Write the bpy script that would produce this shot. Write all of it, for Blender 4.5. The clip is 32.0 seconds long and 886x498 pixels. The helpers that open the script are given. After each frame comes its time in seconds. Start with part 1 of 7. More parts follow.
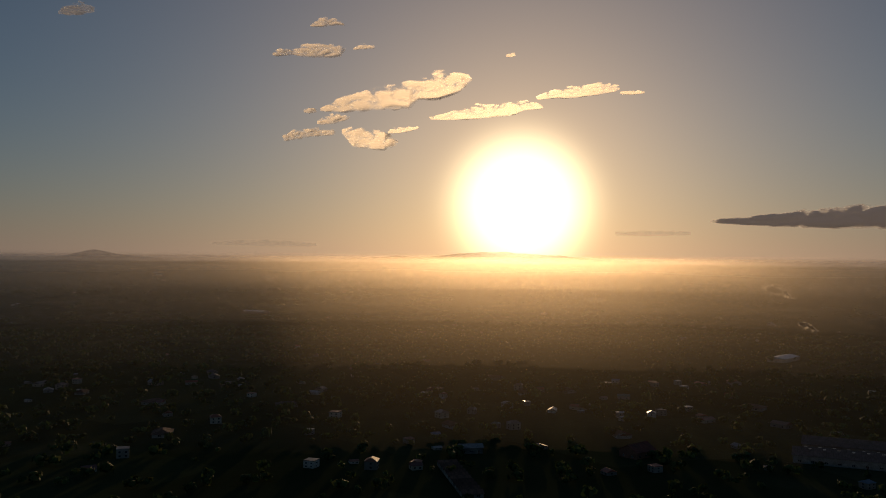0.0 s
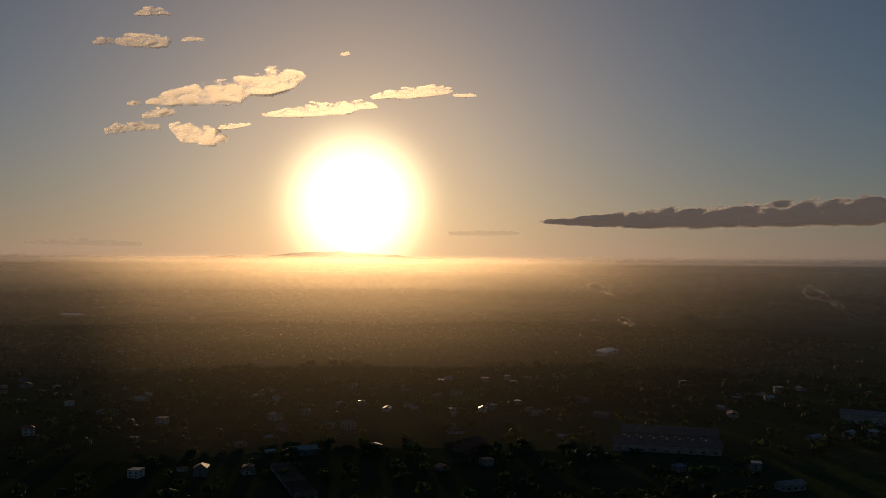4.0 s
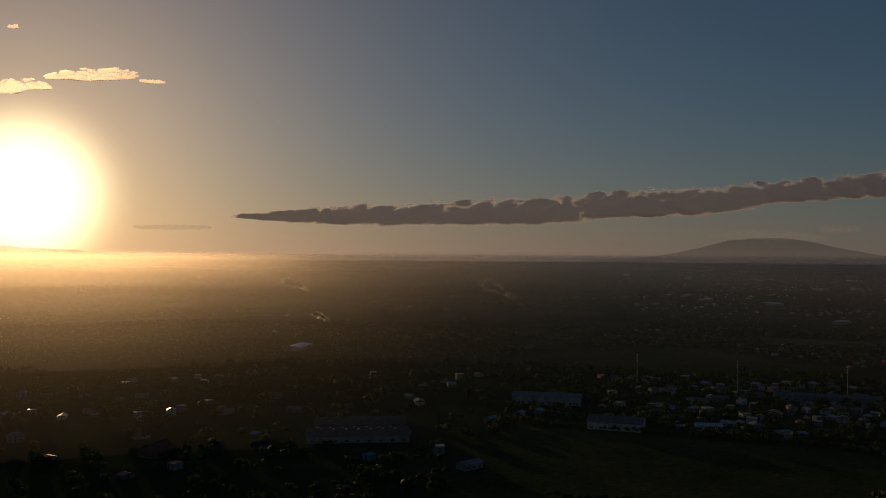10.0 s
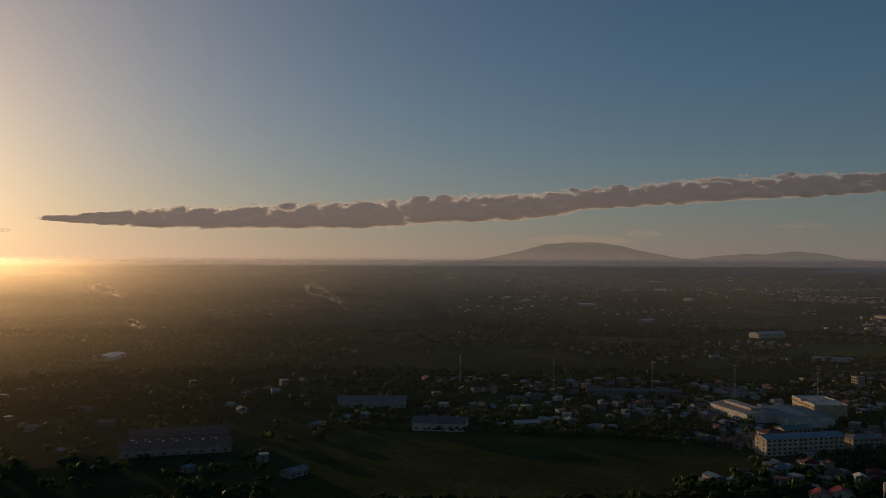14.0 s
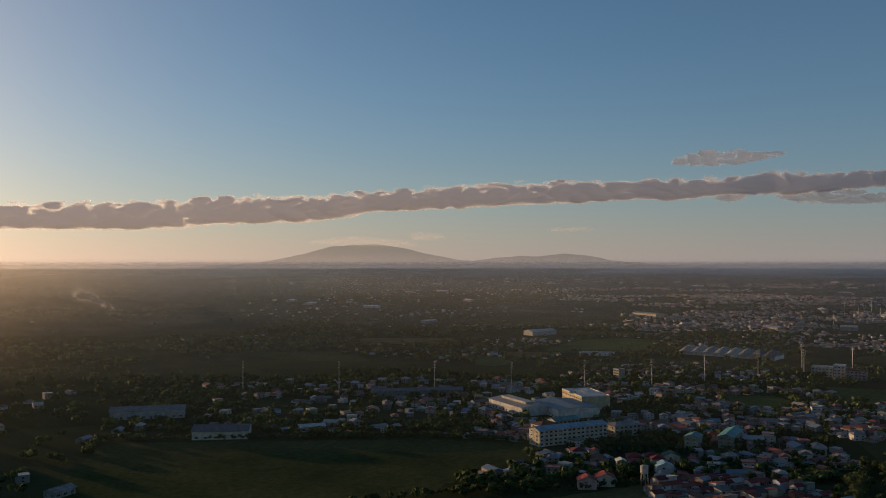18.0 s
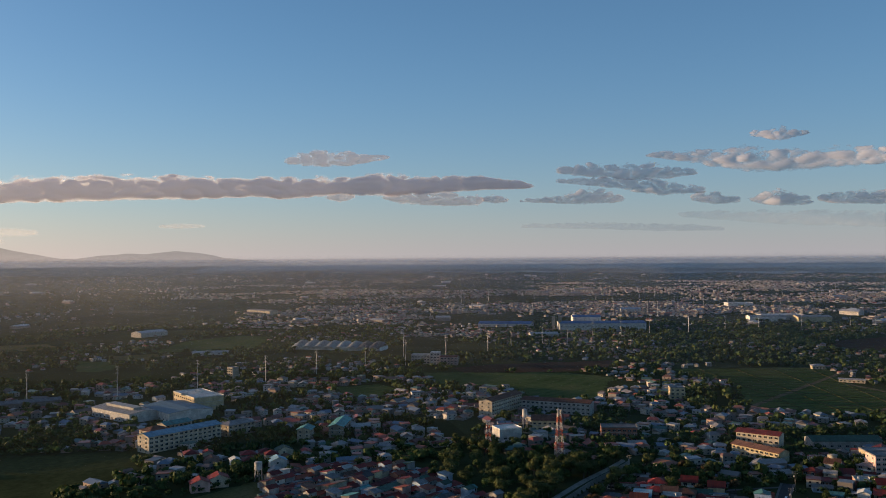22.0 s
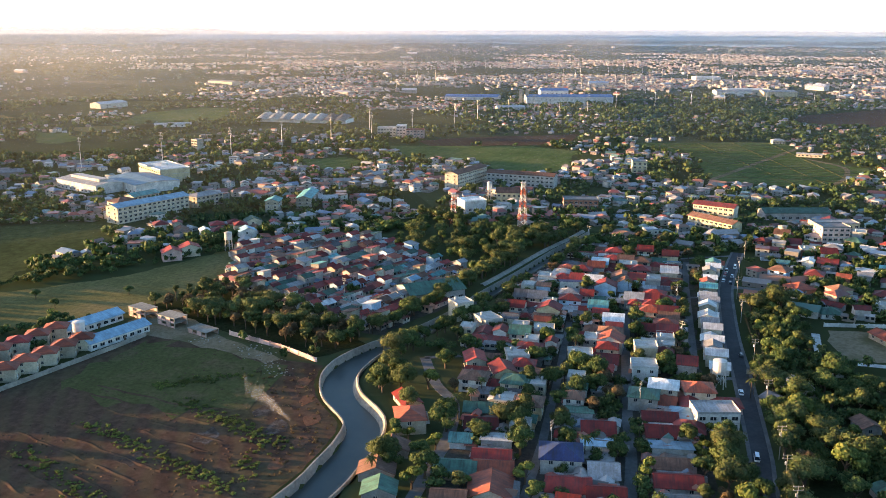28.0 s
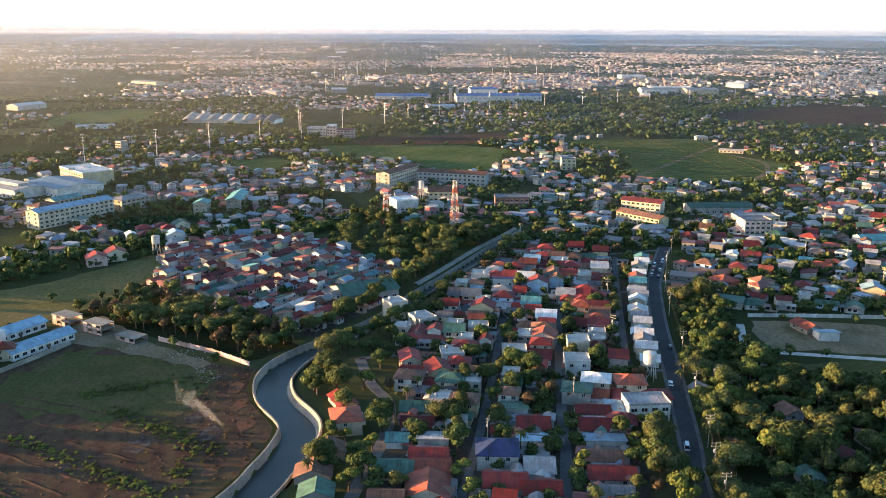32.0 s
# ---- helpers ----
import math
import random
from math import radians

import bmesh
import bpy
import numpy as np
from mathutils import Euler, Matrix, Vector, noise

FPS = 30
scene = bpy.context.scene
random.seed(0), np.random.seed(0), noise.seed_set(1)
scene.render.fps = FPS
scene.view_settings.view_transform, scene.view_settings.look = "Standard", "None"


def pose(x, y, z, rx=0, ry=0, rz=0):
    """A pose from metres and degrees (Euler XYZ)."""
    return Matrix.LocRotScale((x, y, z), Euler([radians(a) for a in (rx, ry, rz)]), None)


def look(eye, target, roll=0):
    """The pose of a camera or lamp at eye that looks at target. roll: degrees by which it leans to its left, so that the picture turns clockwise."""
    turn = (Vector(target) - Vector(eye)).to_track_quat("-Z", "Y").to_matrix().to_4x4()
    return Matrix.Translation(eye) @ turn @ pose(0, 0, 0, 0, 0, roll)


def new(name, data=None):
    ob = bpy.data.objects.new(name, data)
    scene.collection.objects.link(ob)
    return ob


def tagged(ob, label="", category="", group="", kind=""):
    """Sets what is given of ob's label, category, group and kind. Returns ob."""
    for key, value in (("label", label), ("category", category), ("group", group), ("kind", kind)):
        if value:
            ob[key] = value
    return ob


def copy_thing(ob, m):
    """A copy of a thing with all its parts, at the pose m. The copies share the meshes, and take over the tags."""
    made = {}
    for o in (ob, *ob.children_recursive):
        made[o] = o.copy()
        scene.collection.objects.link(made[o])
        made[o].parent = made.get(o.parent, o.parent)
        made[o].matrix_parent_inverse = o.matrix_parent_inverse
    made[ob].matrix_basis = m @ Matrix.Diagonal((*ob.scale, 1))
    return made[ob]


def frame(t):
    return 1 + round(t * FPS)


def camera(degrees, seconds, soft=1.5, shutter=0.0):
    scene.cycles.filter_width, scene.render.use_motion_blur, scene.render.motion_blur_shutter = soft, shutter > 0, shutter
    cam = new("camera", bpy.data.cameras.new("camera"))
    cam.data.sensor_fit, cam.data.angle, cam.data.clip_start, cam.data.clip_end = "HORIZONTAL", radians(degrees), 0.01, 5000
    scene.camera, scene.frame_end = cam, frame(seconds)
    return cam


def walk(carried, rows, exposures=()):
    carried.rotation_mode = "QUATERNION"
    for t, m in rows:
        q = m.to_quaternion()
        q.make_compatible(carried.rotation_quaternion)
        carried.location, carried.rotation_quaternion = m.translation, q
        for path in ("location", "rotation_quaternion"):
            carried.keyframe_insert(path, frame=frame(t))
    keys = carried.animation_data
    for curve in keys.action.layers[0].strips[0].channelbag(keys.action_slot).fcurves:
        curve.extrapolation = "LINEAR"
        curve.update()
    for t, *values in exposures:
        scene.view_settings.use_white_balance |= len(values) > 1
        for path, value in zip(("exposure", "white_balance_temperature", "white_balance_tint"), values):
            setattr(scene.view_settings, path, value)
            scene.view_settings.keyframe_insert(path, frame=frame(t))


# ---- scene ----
TURNS = [  # seconds, yaw, pitch, roll
    (0, -0.00, 0.63, -0.50),
    (0.5, -0.70, 0.64, -0.48),
    (1, -1.49, 0.64, -0.39),
    (1.5, -2.57, 0.63, -0.42),
    (2, -3.93, 0.60, -0.41),
    (2.5, -5.43, 0.61, -0.39),
    (4.5, -12.93, 0.67, -0.37),
    (5, -15.07, 0.65, -0.39),
    (5.5, -16.90, 0.60, -0.37),
    (6, -18.73, 0.57, -0.37),
    (6.5, -20.55, 0.53, -0.37),
    (7, -22.42, 0.52, -0.34),
    (7.5, -24.26, 0.51, -0.38),
    (8, -25.73, 0.50, -0.38),
    (8.5, -27.00, 0.50, -0.32),
    (9, -28.37, 0.50, -0.35),
    (9.5, -29.51, 0.48, -0.44),
    (10, -30.71, 0.49, -0.40),
    (10.5, -32.08, 0.48, -0.41),
    (11, -33.33, 0.50, -0.46),
    (11.5, -34.65, 0.55, -0.49),
    (12, -35.98, 0.61, -0.53),
    (12.5, -37.38, 0.64, -0.46),
    (13, -38.69, 0.69, -0.47),
    (13.5, -40.45, 0.77, -0.42),
    (14, -42.14, 0.80, -0.22),
    (14.5, -43.95, 0.85, -0.17),
    (16.5, -51.59, 1.04, -0.01),
    (17, -54.59, 1.04, 0.05),
    (17.5, -55.02, 1.02, 0.01),
    (18, -56.18, 0.98, 0.01),
    (18.5, -59.00, 0.94, 0.05),
    (19, -61.80, 0.90, 0.10),
    (19.5, -65.70, 0.85, 0.18),
    (20, -70.63, 0.83, 0.29),
    (20.5, -75.23, 0.78, 0.36),
    (21, -79.41, 0.74, 0.46),
    (21.5, -80.94, 0.75, 0.40),
    (22, -81.13, 0.73, 0.38),
    (22.5, -81.32, -0.68, 0.37),
    (23, -81.51, -3.53, 0.38),
    (23.5, -81.68, -6.34, 0.26),
    (24, -81.87, -9.16, 0.17),
    (24.5, -82.04, -11.99, 0.10),
    (25, -82.20, -14.13, 0.05),
    (25.5, -82.40, -14.13, -0.00),
    (27.5, -83.12, -14.12, -0.14),
    (28, -83.28, -14.09, -0.16),
    (28.5, -84.99, -14.09, -0.13),
    (29, -85.94, -14.08, -0.14),
    (29.5, -85.29, -14.08, -0.14),
    (30, -85.15, -14.06, -0.17),
    (30.5, -87.05, -14.07, -0.14),
    (31, -87.17, -14.10, -0.12),
    (31.5, -87.31, -14.13, -0.15),
    (32, -87.81, -14.13, -0.17)]
EYE = (0.0, 0.0, 135.0)
EXPOSURES = [(0, -1.25, 7500, 13), (4, -1.25, 7500, 13), (7, -1.35, 7500, 13), (9, -1.5, 7700, 13), (11, -1.3, 7700, 13), (13, -0.88, 7700, 13), (14.5, -0.4, 7600, 13), (17, 0.15, 7600, 13), (18, 0.38, 7500, 13), (19, 0.6, 7300, 12), (20, 0.8, 7100, 12), (21, 0.95, 6900, 12), (22, 1.0, 6900, 12),
             (23, 1.05, 7300, 13), (25, 2.05, 7900, 15), (28, 3.08, 8000, 14), (32, 3.03, 8000, 14)]
cam = camera(53.85, 32.0, soft=0.9)
walk(cam, [(t, pose(*EYE, 90 + p, r, y)) for t, y, p, r in TURNS], EXPOSURES)

# ---- world and sun ----
SUN_AZ, SUN_EL = radians(5.1), radians(3.6)
SUN_WAY = Vector((math.sin(SUN_AZ) * math.cos(SUN_EL), math.cos(SUN_AZ) * math.cos(SUN_EL), math.sin(SUN_EL)))


def sky_world():
    world = bpy.data.worlds.new("sky")
    scene.world = world
    world.use_nodes = True
    nt = world.node_tree
    bg = nt.nodes["Background"]
    sky = nt.nodes.new("ShaderNodeTexSky")
    sky.sky_type, sky.sun_disc = "NISHITA", False
    sky.sun_elevation, sky.sun_rotation = SUN_EL, SUN_AZ
    sky.air_density, sky.dust_density, sky.ozone_density = 1.0, 0.15, 4.0

    def math_node(op, a, b=None):
        n = nt.nodes.new("ShaderNodeMath")
        n.operation = op
        for k, v in enumerate((a, b)):
            if v is None:
                continue
            if isinstance(v, (int, float)):
                n.inputs[k].default_value = v
            else:
                nt.links.new(v, n.inputs[k])
        return n.outputs[0]

    def tint(value, colour):
        n = nt.nodes.new("ShaderNodeVectorMath")
        n.operation = "SCALE"
        n.inputs[0].default_value = colour
        nt.links.new(value, n.inputs["Scale"])
        return n.outputs[0]

    def plus(a, b):
        n = nt.nodes.new("ShaderNodeVectorMath")
        n.operation = "ADD"
        nt.links.new(a, n.inputs[0])
        nt.links.new(b, n.inputs[1])
        return n.outputs[0]

    # glow added to the sky for the low sun's glare and the haze round it
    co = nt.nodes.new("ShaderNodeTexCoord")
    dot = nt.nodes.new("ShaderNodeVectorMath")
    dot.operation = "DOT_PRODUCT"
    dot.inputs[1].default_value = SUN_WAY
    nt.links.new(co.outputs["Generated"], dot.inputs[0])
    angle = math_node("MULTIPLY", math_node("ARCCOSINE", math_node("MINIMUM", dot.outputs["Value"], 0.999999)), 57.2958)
    sep = nt.nodes.new("ShaderNodeSeparateXYZ")
    nt.links.new(co.outputs["Generated"], sep.inputs[0])
    dim = nt.nodes.new("ShaderNodeVectorMath")
    dim.operation = "SCALE"
    nt.links.new(sky.outputs[0], dim.inputs[0])
    veil = math_node("EXPONENT", math_node("MULTIPLY", math_node("ABSOLUTE", sep.outputs[2]), -1.0 / HAZE_HEIGHT))
    nt.links.new(math_node("SUBTRACT", 1.0, math_node("MULTIPLY", veil, 0.7)), dim.inputs["Scale"])
    total = dim.outputs[0]
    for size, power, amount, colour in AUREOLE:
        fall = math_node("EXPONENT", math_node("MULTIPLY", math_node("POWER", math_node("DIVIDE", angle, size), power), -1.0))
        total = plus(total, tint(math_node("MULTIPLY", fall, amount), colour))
    # pale band of haze along the whole horizon
    band = math_node("EXPONENT", math_node("MULTIPLY", math_node("ABSOLUTE", sep.outputs[2]), -1.0 / HAZE_HEIGHT))
    total = plus(total, tint(math_node("MULTIPLY", band, HAZE_AMOUNT), HAZE_COLOUR))
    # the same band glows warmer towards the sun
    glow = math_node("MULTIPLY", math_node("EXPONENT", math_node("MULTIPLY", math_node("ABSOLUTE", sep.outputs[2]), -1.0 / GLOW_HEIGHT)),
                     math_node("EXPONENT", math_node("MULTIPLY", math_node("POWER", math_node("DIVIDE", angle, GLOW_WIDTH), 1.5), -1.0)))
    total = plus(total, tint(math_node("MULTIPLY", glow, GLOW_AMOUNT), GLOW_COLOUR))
    high = math_node("EXPONENT", math_node("MULTIPLY", math_node("ABSOLUTE", sep.outputs[2]), -1.0 / 0.4))
    total = plus(total, tint(math_node("MULTIPLY", high, HIGH_AMOUNT), HIGH_COLOUR))
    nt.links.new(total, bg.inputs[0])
    bg.inputs[1].default_value = 0.1


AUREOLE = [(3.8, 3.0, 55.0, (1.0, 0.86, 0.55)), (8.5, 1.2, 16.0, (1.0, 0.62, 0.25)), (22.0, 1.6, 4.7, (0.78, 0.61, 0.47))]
HAZE_HEIGHT, HAZE_AMOUNT, HAZE_COLOUR = 0.065, 1.2, (1.0, 0.7, 0.49)
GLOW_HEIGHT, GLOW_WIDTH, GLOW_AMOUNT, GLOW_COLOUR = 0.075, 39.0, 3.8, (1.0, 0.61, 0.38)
HIGH_AMOUNT, HIGH_COLOUR = 1.2, (0.4, 0.78, 1.3)
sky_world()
sun = new("sun", bpy.data.lights.new("sun", "SUN"))
sun.data.energy, sun.data.angle, sun.data.color = 4.6, radians(0.7), (1, 0.7, 0.42)
sun.matrix_world = look(SUN_WAY * 100, (0, 0, 0))

# ---- materials ----
def link_noise(nt, scale, detail=4.0, rough=0.6):
    geo = nt.nodes.new("ShaderNodeNewGeometry")
    n = nt.nodes.new("ShaderNodeTexNoise")
    n.inputs["Scale"].default_value, n.inputs["Detail"].default_value, n.inputs["Roughness"].default_value = scale, detail, rough
    nt.links.new(geo.outputs["Position"], n.inputs["Vector"])
    return n.outputs["Fac"]


def mix_colour(nt, fac, a, b, mode="MIX"):
    n = nt.nodes.new("ShaderNodeMix")
    n.data_type, n.blend_type = "RGBA", mode
    for sock, v in ((n.inputs[0], fac), (n.inputs[6], a), (n.inputs[7], b)):
        if isinstance(v, (int, float)):
            sock.default_value = v
        elif isinstance(v, tuple):
            sock.default_value = (*v, 1)
        else:
            nt.links.new(v, sock)
    return n.outputs[2]


def ramp(nt, fac, stops, hard=False):
    n = nt.nodes.new("ShaderNodeValToRGB")
    n.color_ramp.interpolation = "CONSTANT" if hard else "LINEAR"
    els = n.color_ramp.elements
    while len(els) < len(stops):
        els.new(0.5)
    for e, (p, c) in zip(els, stops):
        e.position, e.color = p, (*c, 1) if isinstance(c, tuple) else (c, c, c, 1)
    nt.links.new(fac, n.inputs[0])
    return n.outputs[0]


def base(name, rough, spec=0.3, metal=0.0):
    m = bpy.data.materials.new(name)
    m.use_nodes = True
    p = m.node_tree.nodes["Principled BSDF"]
    p.inputs["Roughness"].default_value, p.inputs["Specular IOR Level"].default_value, p.inputs["Metallic"].default_value = rough, spec, metal
    return m, m.node_tree, p


def bumped(nt, p, height, strength, distance):
    b = nt.nodes.new("ShaderNodeBump")
    b.inputs["Strength"].default_value, b.inputs["Distance"].default_value = strength, distance
    nt.links.new(height, b.inputs["Height"])
    nt.links.new(b.outputs[0], p.inputs["Normal"])


def worn(name, colour, stain, rough=0.7, spec=0.3, grain=1.5, patch=0.25, amount=0.75, metal=0.0, bump=0.0, vary=0.35, streaks=0.0):
    """Colour with stains at two scales, rain streaks down the slope, and a shade of its own for each object."""
    m, nt, p = base(name, rough, spec, metal)
    fine = ramp(nt, link_noise(nt, grain), [(0.35, 0.0), (0.75, amount)])
    c = mix_colour(nt, fine, colour, stain)
    if streaks:
        co, mp, n = nt.nodes.new("ShaderNodeTexCoord"), nt.nodes.new("ShaderNodeMapping"), nt.nodes.new("ShaderNodeTexNoise")
        mp.inputs["Scale"].default_value = (1.3, 0.16, 0.16)
        n.inputs["Scale"].default_value, n.inputs["Detail"].default_value, n.inputs["Roughness"].default_value = 1.0, 3.0, 0.65
        nt.links.new(co.outputs["Object"], mp.inputs[0])
        nt.links.new(mp.outputs[0], n.inputs["Vector"])
        c = mix_colour(nt, ramp(nt, n.outputs["Fac"], [(0.42, 0.0), (0.68, streaks)]), c, tuple(0.45 * v + 0.02 for v in stain))
        c = mix_colour(nt, ramp(nt, n.outputs["Fac"], [(0.22, 0.35), (0.4, 0.0)]), c, tuple(min(1.0, 1.3 * v + 0.015) for v in colour))
    broad = ramp(nt, link_noise(nt, patch, 2.0), [(0.35, 0.75), (0.65, 1.12)])
    c = mix_colour(nt, 1.0, c, broad, "MULTIPLY")
    info = nt.nodes.new("ShaderNodeObjectInfo")
    own = ramp(nt, info.outputs["Random"], [(0.0, 1.0 - vary), (1.0, 1.0 + vary)])
    c = mix_colour(nt, 1.0, c, own, "MULTIPLY")
    nt.links.new(c, p.inputs["Base Color"])
    if bump:
        bumped(nt, p, link_noise(nt, grain * 3), 0.6, bump)
    return m


def palette(name, colours, rough=0.7, spec=0.3):
    """One of several colours for each separate piece of a joined mesh."""
    m, nt, p = base(name, rough, spec)
    geo = nt.nodes.new("ShaderNodeNewGeometry")
    c = ramp(nt, geo.outputs["Random Per Island"], [(k / len(colours), v) for k, v in enumerate(colours)], True)
    c = mix_colour(nt, ramp(nt, link_noise(nt, 0.6), [(0.4, 0.0), (0.75, 0.6)]), c, (0.16, 0.13, 0.1))
    nt.links.new(c, p.inputs["Base Color"])
    if rough < 0.7:
        nt.links.new(ramp(nt, geo.outputs["Random Per Island"], [(0.0, rough), (0.13, 0.32), (0.3, rough), (0.55, 0.28), (0.62, rough), (0.86, 0.35), (1.0, rough)]), p.inputs["Roughness"])
    return m


def foliage(name, dark, light, warm):
    m, nt, p = base(name, 0.75, 0.15)
    geo = nt.nodes.new("ShaderNodeNewGeometry")
    c = ramp(nt, geo.outputs["Random Per Island"], [(0.0, dark), (0.7, light), (1.0, warm)])
    info = nt.nodes.new("ShaderNodeObjectInfo")
    c = mix_colour(nt, ramp(nt, info.outputs["Random"], [(0.0, 0.0), (0.8, 0.05), (1.0, 0.4)]), c, warm)
    c = mix_colour(nt, 1.0, c, ramp(nt, link_noise(nt, 0.05, 2.0), [(0.3, 0.6), (0.7, 1.25)]), "MULTIPLY")
    nt.links.new(c, p.inputs["Base Color"])
    tr = nt.nodes.new("ShaderNodeBsdfTranslucent")
    nt.links.new(c, tr.inputs[0])
    mx = nt.nodes.new("ShaderNodeMixShader")
    mx.inputs[0].default_value = 0.22
    nt.links.new(p.outputs[0], mx.inputs[1])
    nt.links.new(tr.outputs[0], mx.inputs[2])
    nt.links.new(mx.outputs[0], nt.nodes["Material Output"].inputs[0])
    return m


def forward_lobe(nt, body, colour, amount):
    """Fine droplets send most of the light on, a little off its way."""
    rf, mx = nt.nodes.new("ShaderNodeBsdfRefraction"), nt.nodes.new("ShaderNodeMixShader")
    rf.inputs["Color"].default_value, rf.inputs["Roughness"].default_value, rf.inputs["IOR"].default_value = (*colour, 1), 0.9, 1.3
    mx.inputs[0].default_value = amount
    nt.links.new(body.outputs[0], mx.inputs[1])
    nt.links.new(rf.outputs[0], mx.inputs[2])
    return mx


def vapour(name, colour, thickness, scale, low=0.35, high=0.6, through_light=0.6, forward=0.45, detail=2.5):
    """Cloud or smoke: partly see-through, lit from both sides."""
    m, nt, p = base(name, 1.0, 0.0)
    nt.nodes.remove(p)
    df, tl = nt.nodes.new("ShaderNodeBsdfDiffuse"), nt.nodes.new("ShaderNodeBsdfTranslucent")
    df.inputs[0].default_value = tl.inputs[0].default_value = (*colour, 1)
    body, clear = nt.nodes.new("ShaderNodeMixShader"), nt.nodes.new("ShaderNodeMixShader")
    body.inputs[0].default_value = through_light
    nt.links.new(df.outputs[0], body.inputs[1])
    nt.links.new(tl.outputs[0], body.inputs[2])
    body = forward_lobe(nt, body, colour, forward)
    nt.links.new(ramp(nt, link_noise(nt, scale, detail, 0.55), [(low, 0.0), (high, thickness)]), clear.inputs[0])
    nt.links.new(nt.nodes.new("ShaderNodeBsdfTransparent").outputs[0], clear.inputs[1])
    nt.links.new(body.outputs[0], clear.inputs[2])
    nt.links.new(clear.outputs[0], nt.nodes["Material Output"].inputs[0])
    return m


def land_material():
    m, nt, p = base("plain", 1.0, 0.0)
    broad = ramp(nt, link_noise(nt, 0.006, 5.0, 0.6), [(0.3, (0.03, 0.037, 0.015)), (0.5, (0.05, 0.06, 0.025)), (0.62, (0.07, 0.08, 0.038)), (0.75, (0.13, 0.125, 0.075))])
    geo = nt.nodes.new("ShaderNodeNewGeometry")
    cell = nt.nodes.new("ShaderNodeTexVoronoi")
    cell.inputs["Scale"].default_value = 0.008
    nt.links.new(geo.outputs["Position"], cell.inputs["Vector"])
    plots = ramp(nt, cell.outputs["Color"], [(0.2, (0.03, 0.038, 0.015)), (0.5, (0.055, 0.068, 0.027)), (0.8, (0.09, 0.095, 0.045))])
    c = mix_colour(nt, 0.45, broad, plots)
    c = mix_colour(nt, ramp(nt, link_noise(nt, 0.25, 6.0), [(0.4, 0.0), (0.7, 0.6)]), c, (0.05, 0.05, 0.025))
    nt.links.new(c, p.inputs["Base Color"])
    return m


def field_material(name, a, b, c3, broad=0.02, fine=0.35, bump=0.15, furrow=None):
    m, nt, p = base(name, 1.0, 0.0)
    c = ramp(nt, link_noise(nt, broad, 5.0, 0.6), [(0.32, a), (0.5, b), (0.68, c3)])
    c = mix_colour(nt, ramp(nt, link_noise(nt, fine, 6.0, 0.7), [(0.35, 0.65), (0.7, 0.0)]), c, tuple(v * 0.45 for v in a))
    if furrow:
        geo, mp, wv = nt.nodes.new("ShaderNodeNewGeometry"), nt.nodes.new("ShaderNodeMapping"), nt.nodes.new("ShaderNodeTexWave")
        mp.inputs["Rotation"].default_value = (0, 0, radians(furrow))
        wv.inputs["Scale"].default_value, wv.inputs["Distortion"].default_value, wv.inputs["Detail"].default_value, wv.inputs["Detail Scale"].default_value = 0.035, 3.0, 4.0, 1.5
        nt.links.new(geo.outputs["Position"], mp.inputs[0])
        nt.links.new(mp.outputs[0], wv.inputs[0])
        c = mix_colour(nt, ramp(nt, wv.outputs["Fac"], [(0.3, 0.0), (0.8, 0.32)]), c, c3)
    nt.links.new(c, p.inputs["Base Color"])
    bumped(nt, p, link_noise(nt, fine, 6.0), 0.8, bump)
    return m


ROOFS = {
    "red": worn("red_tin", (0.29, 0.036, 0.028), (0.15, 0.034, 0.027), 0.60, 0.16, streaks=0.75),
    "orange-red": worn("orange_tin", (0.33, 0.078, 0.042), (0.21, 0.06, 0.038), 0.60, 0.16, streaks=0.75),
    "maroon": worn("maroon_tin", (0.2, 0.03, 0.026), (0.11, 0.035, 0.028), 0.60, 0.16, streaks=0.75),
    "rusty": worn("rusty_tin", (0.22, 0.11, 0.075), (0.14, 0.065, 0.04), 0.75, 0.16, streaks=0.75),
    "grey": worn("grey_tin", (0.28, 0.285, 0.29), (0.18, 0.14, 0.11), 0.60, 0.16, streaks=0.4),
    "pale grey": worn("pale_tin", (0.44, 0.44, 0.43), (0.28, 0.25, 0.21), 0.60, 0.16, streaks=0.4),
    "dark green": worn("green_tin", (0.05, 0.14, 0.1), (0.05, 0.08, 0.06), 0.60, 0.16, streaks=0.75),
    "teal": worn("teal_tin", (0.09, 0.34, 0.33), (0.1, 0.2, 0.18), 0.60, 0.16, streaks=0.75),
    "sky blue": worn("light_blue_tin", (0.2, 0.36, 0.45), (0.2, 0.28, 0.32), 0.60, 0.16, streaks=0.4),
    "bright blue": worn("bright_blue_tin", (0.06, 0.17, 0.4), (0.07, 0.15, 0.3), 0.60, 0.16, vary=0.1, streaks=0.75),
    "dark blue": worn("dark_blue_tin", (0.022, 0.045, 0.13), (0.02, 0.03, 0.07), 0.60, 0.16, vary=0.1, streaks=0.75),
    # dark grey, chosen to keep the roofs seen against the sun dim
    "sooty": worn("charcoal_tin", (0.13, 0.13, 0.135), (0.08, 0.07, 0.065), 0.70, 0.15, streaks=0.75),
    "white": worn("white_tin", (0.7, 0.69, 0.65), (0.46, 0.42, 0.36), 0.60, 0.16, streaks=0.4),
}
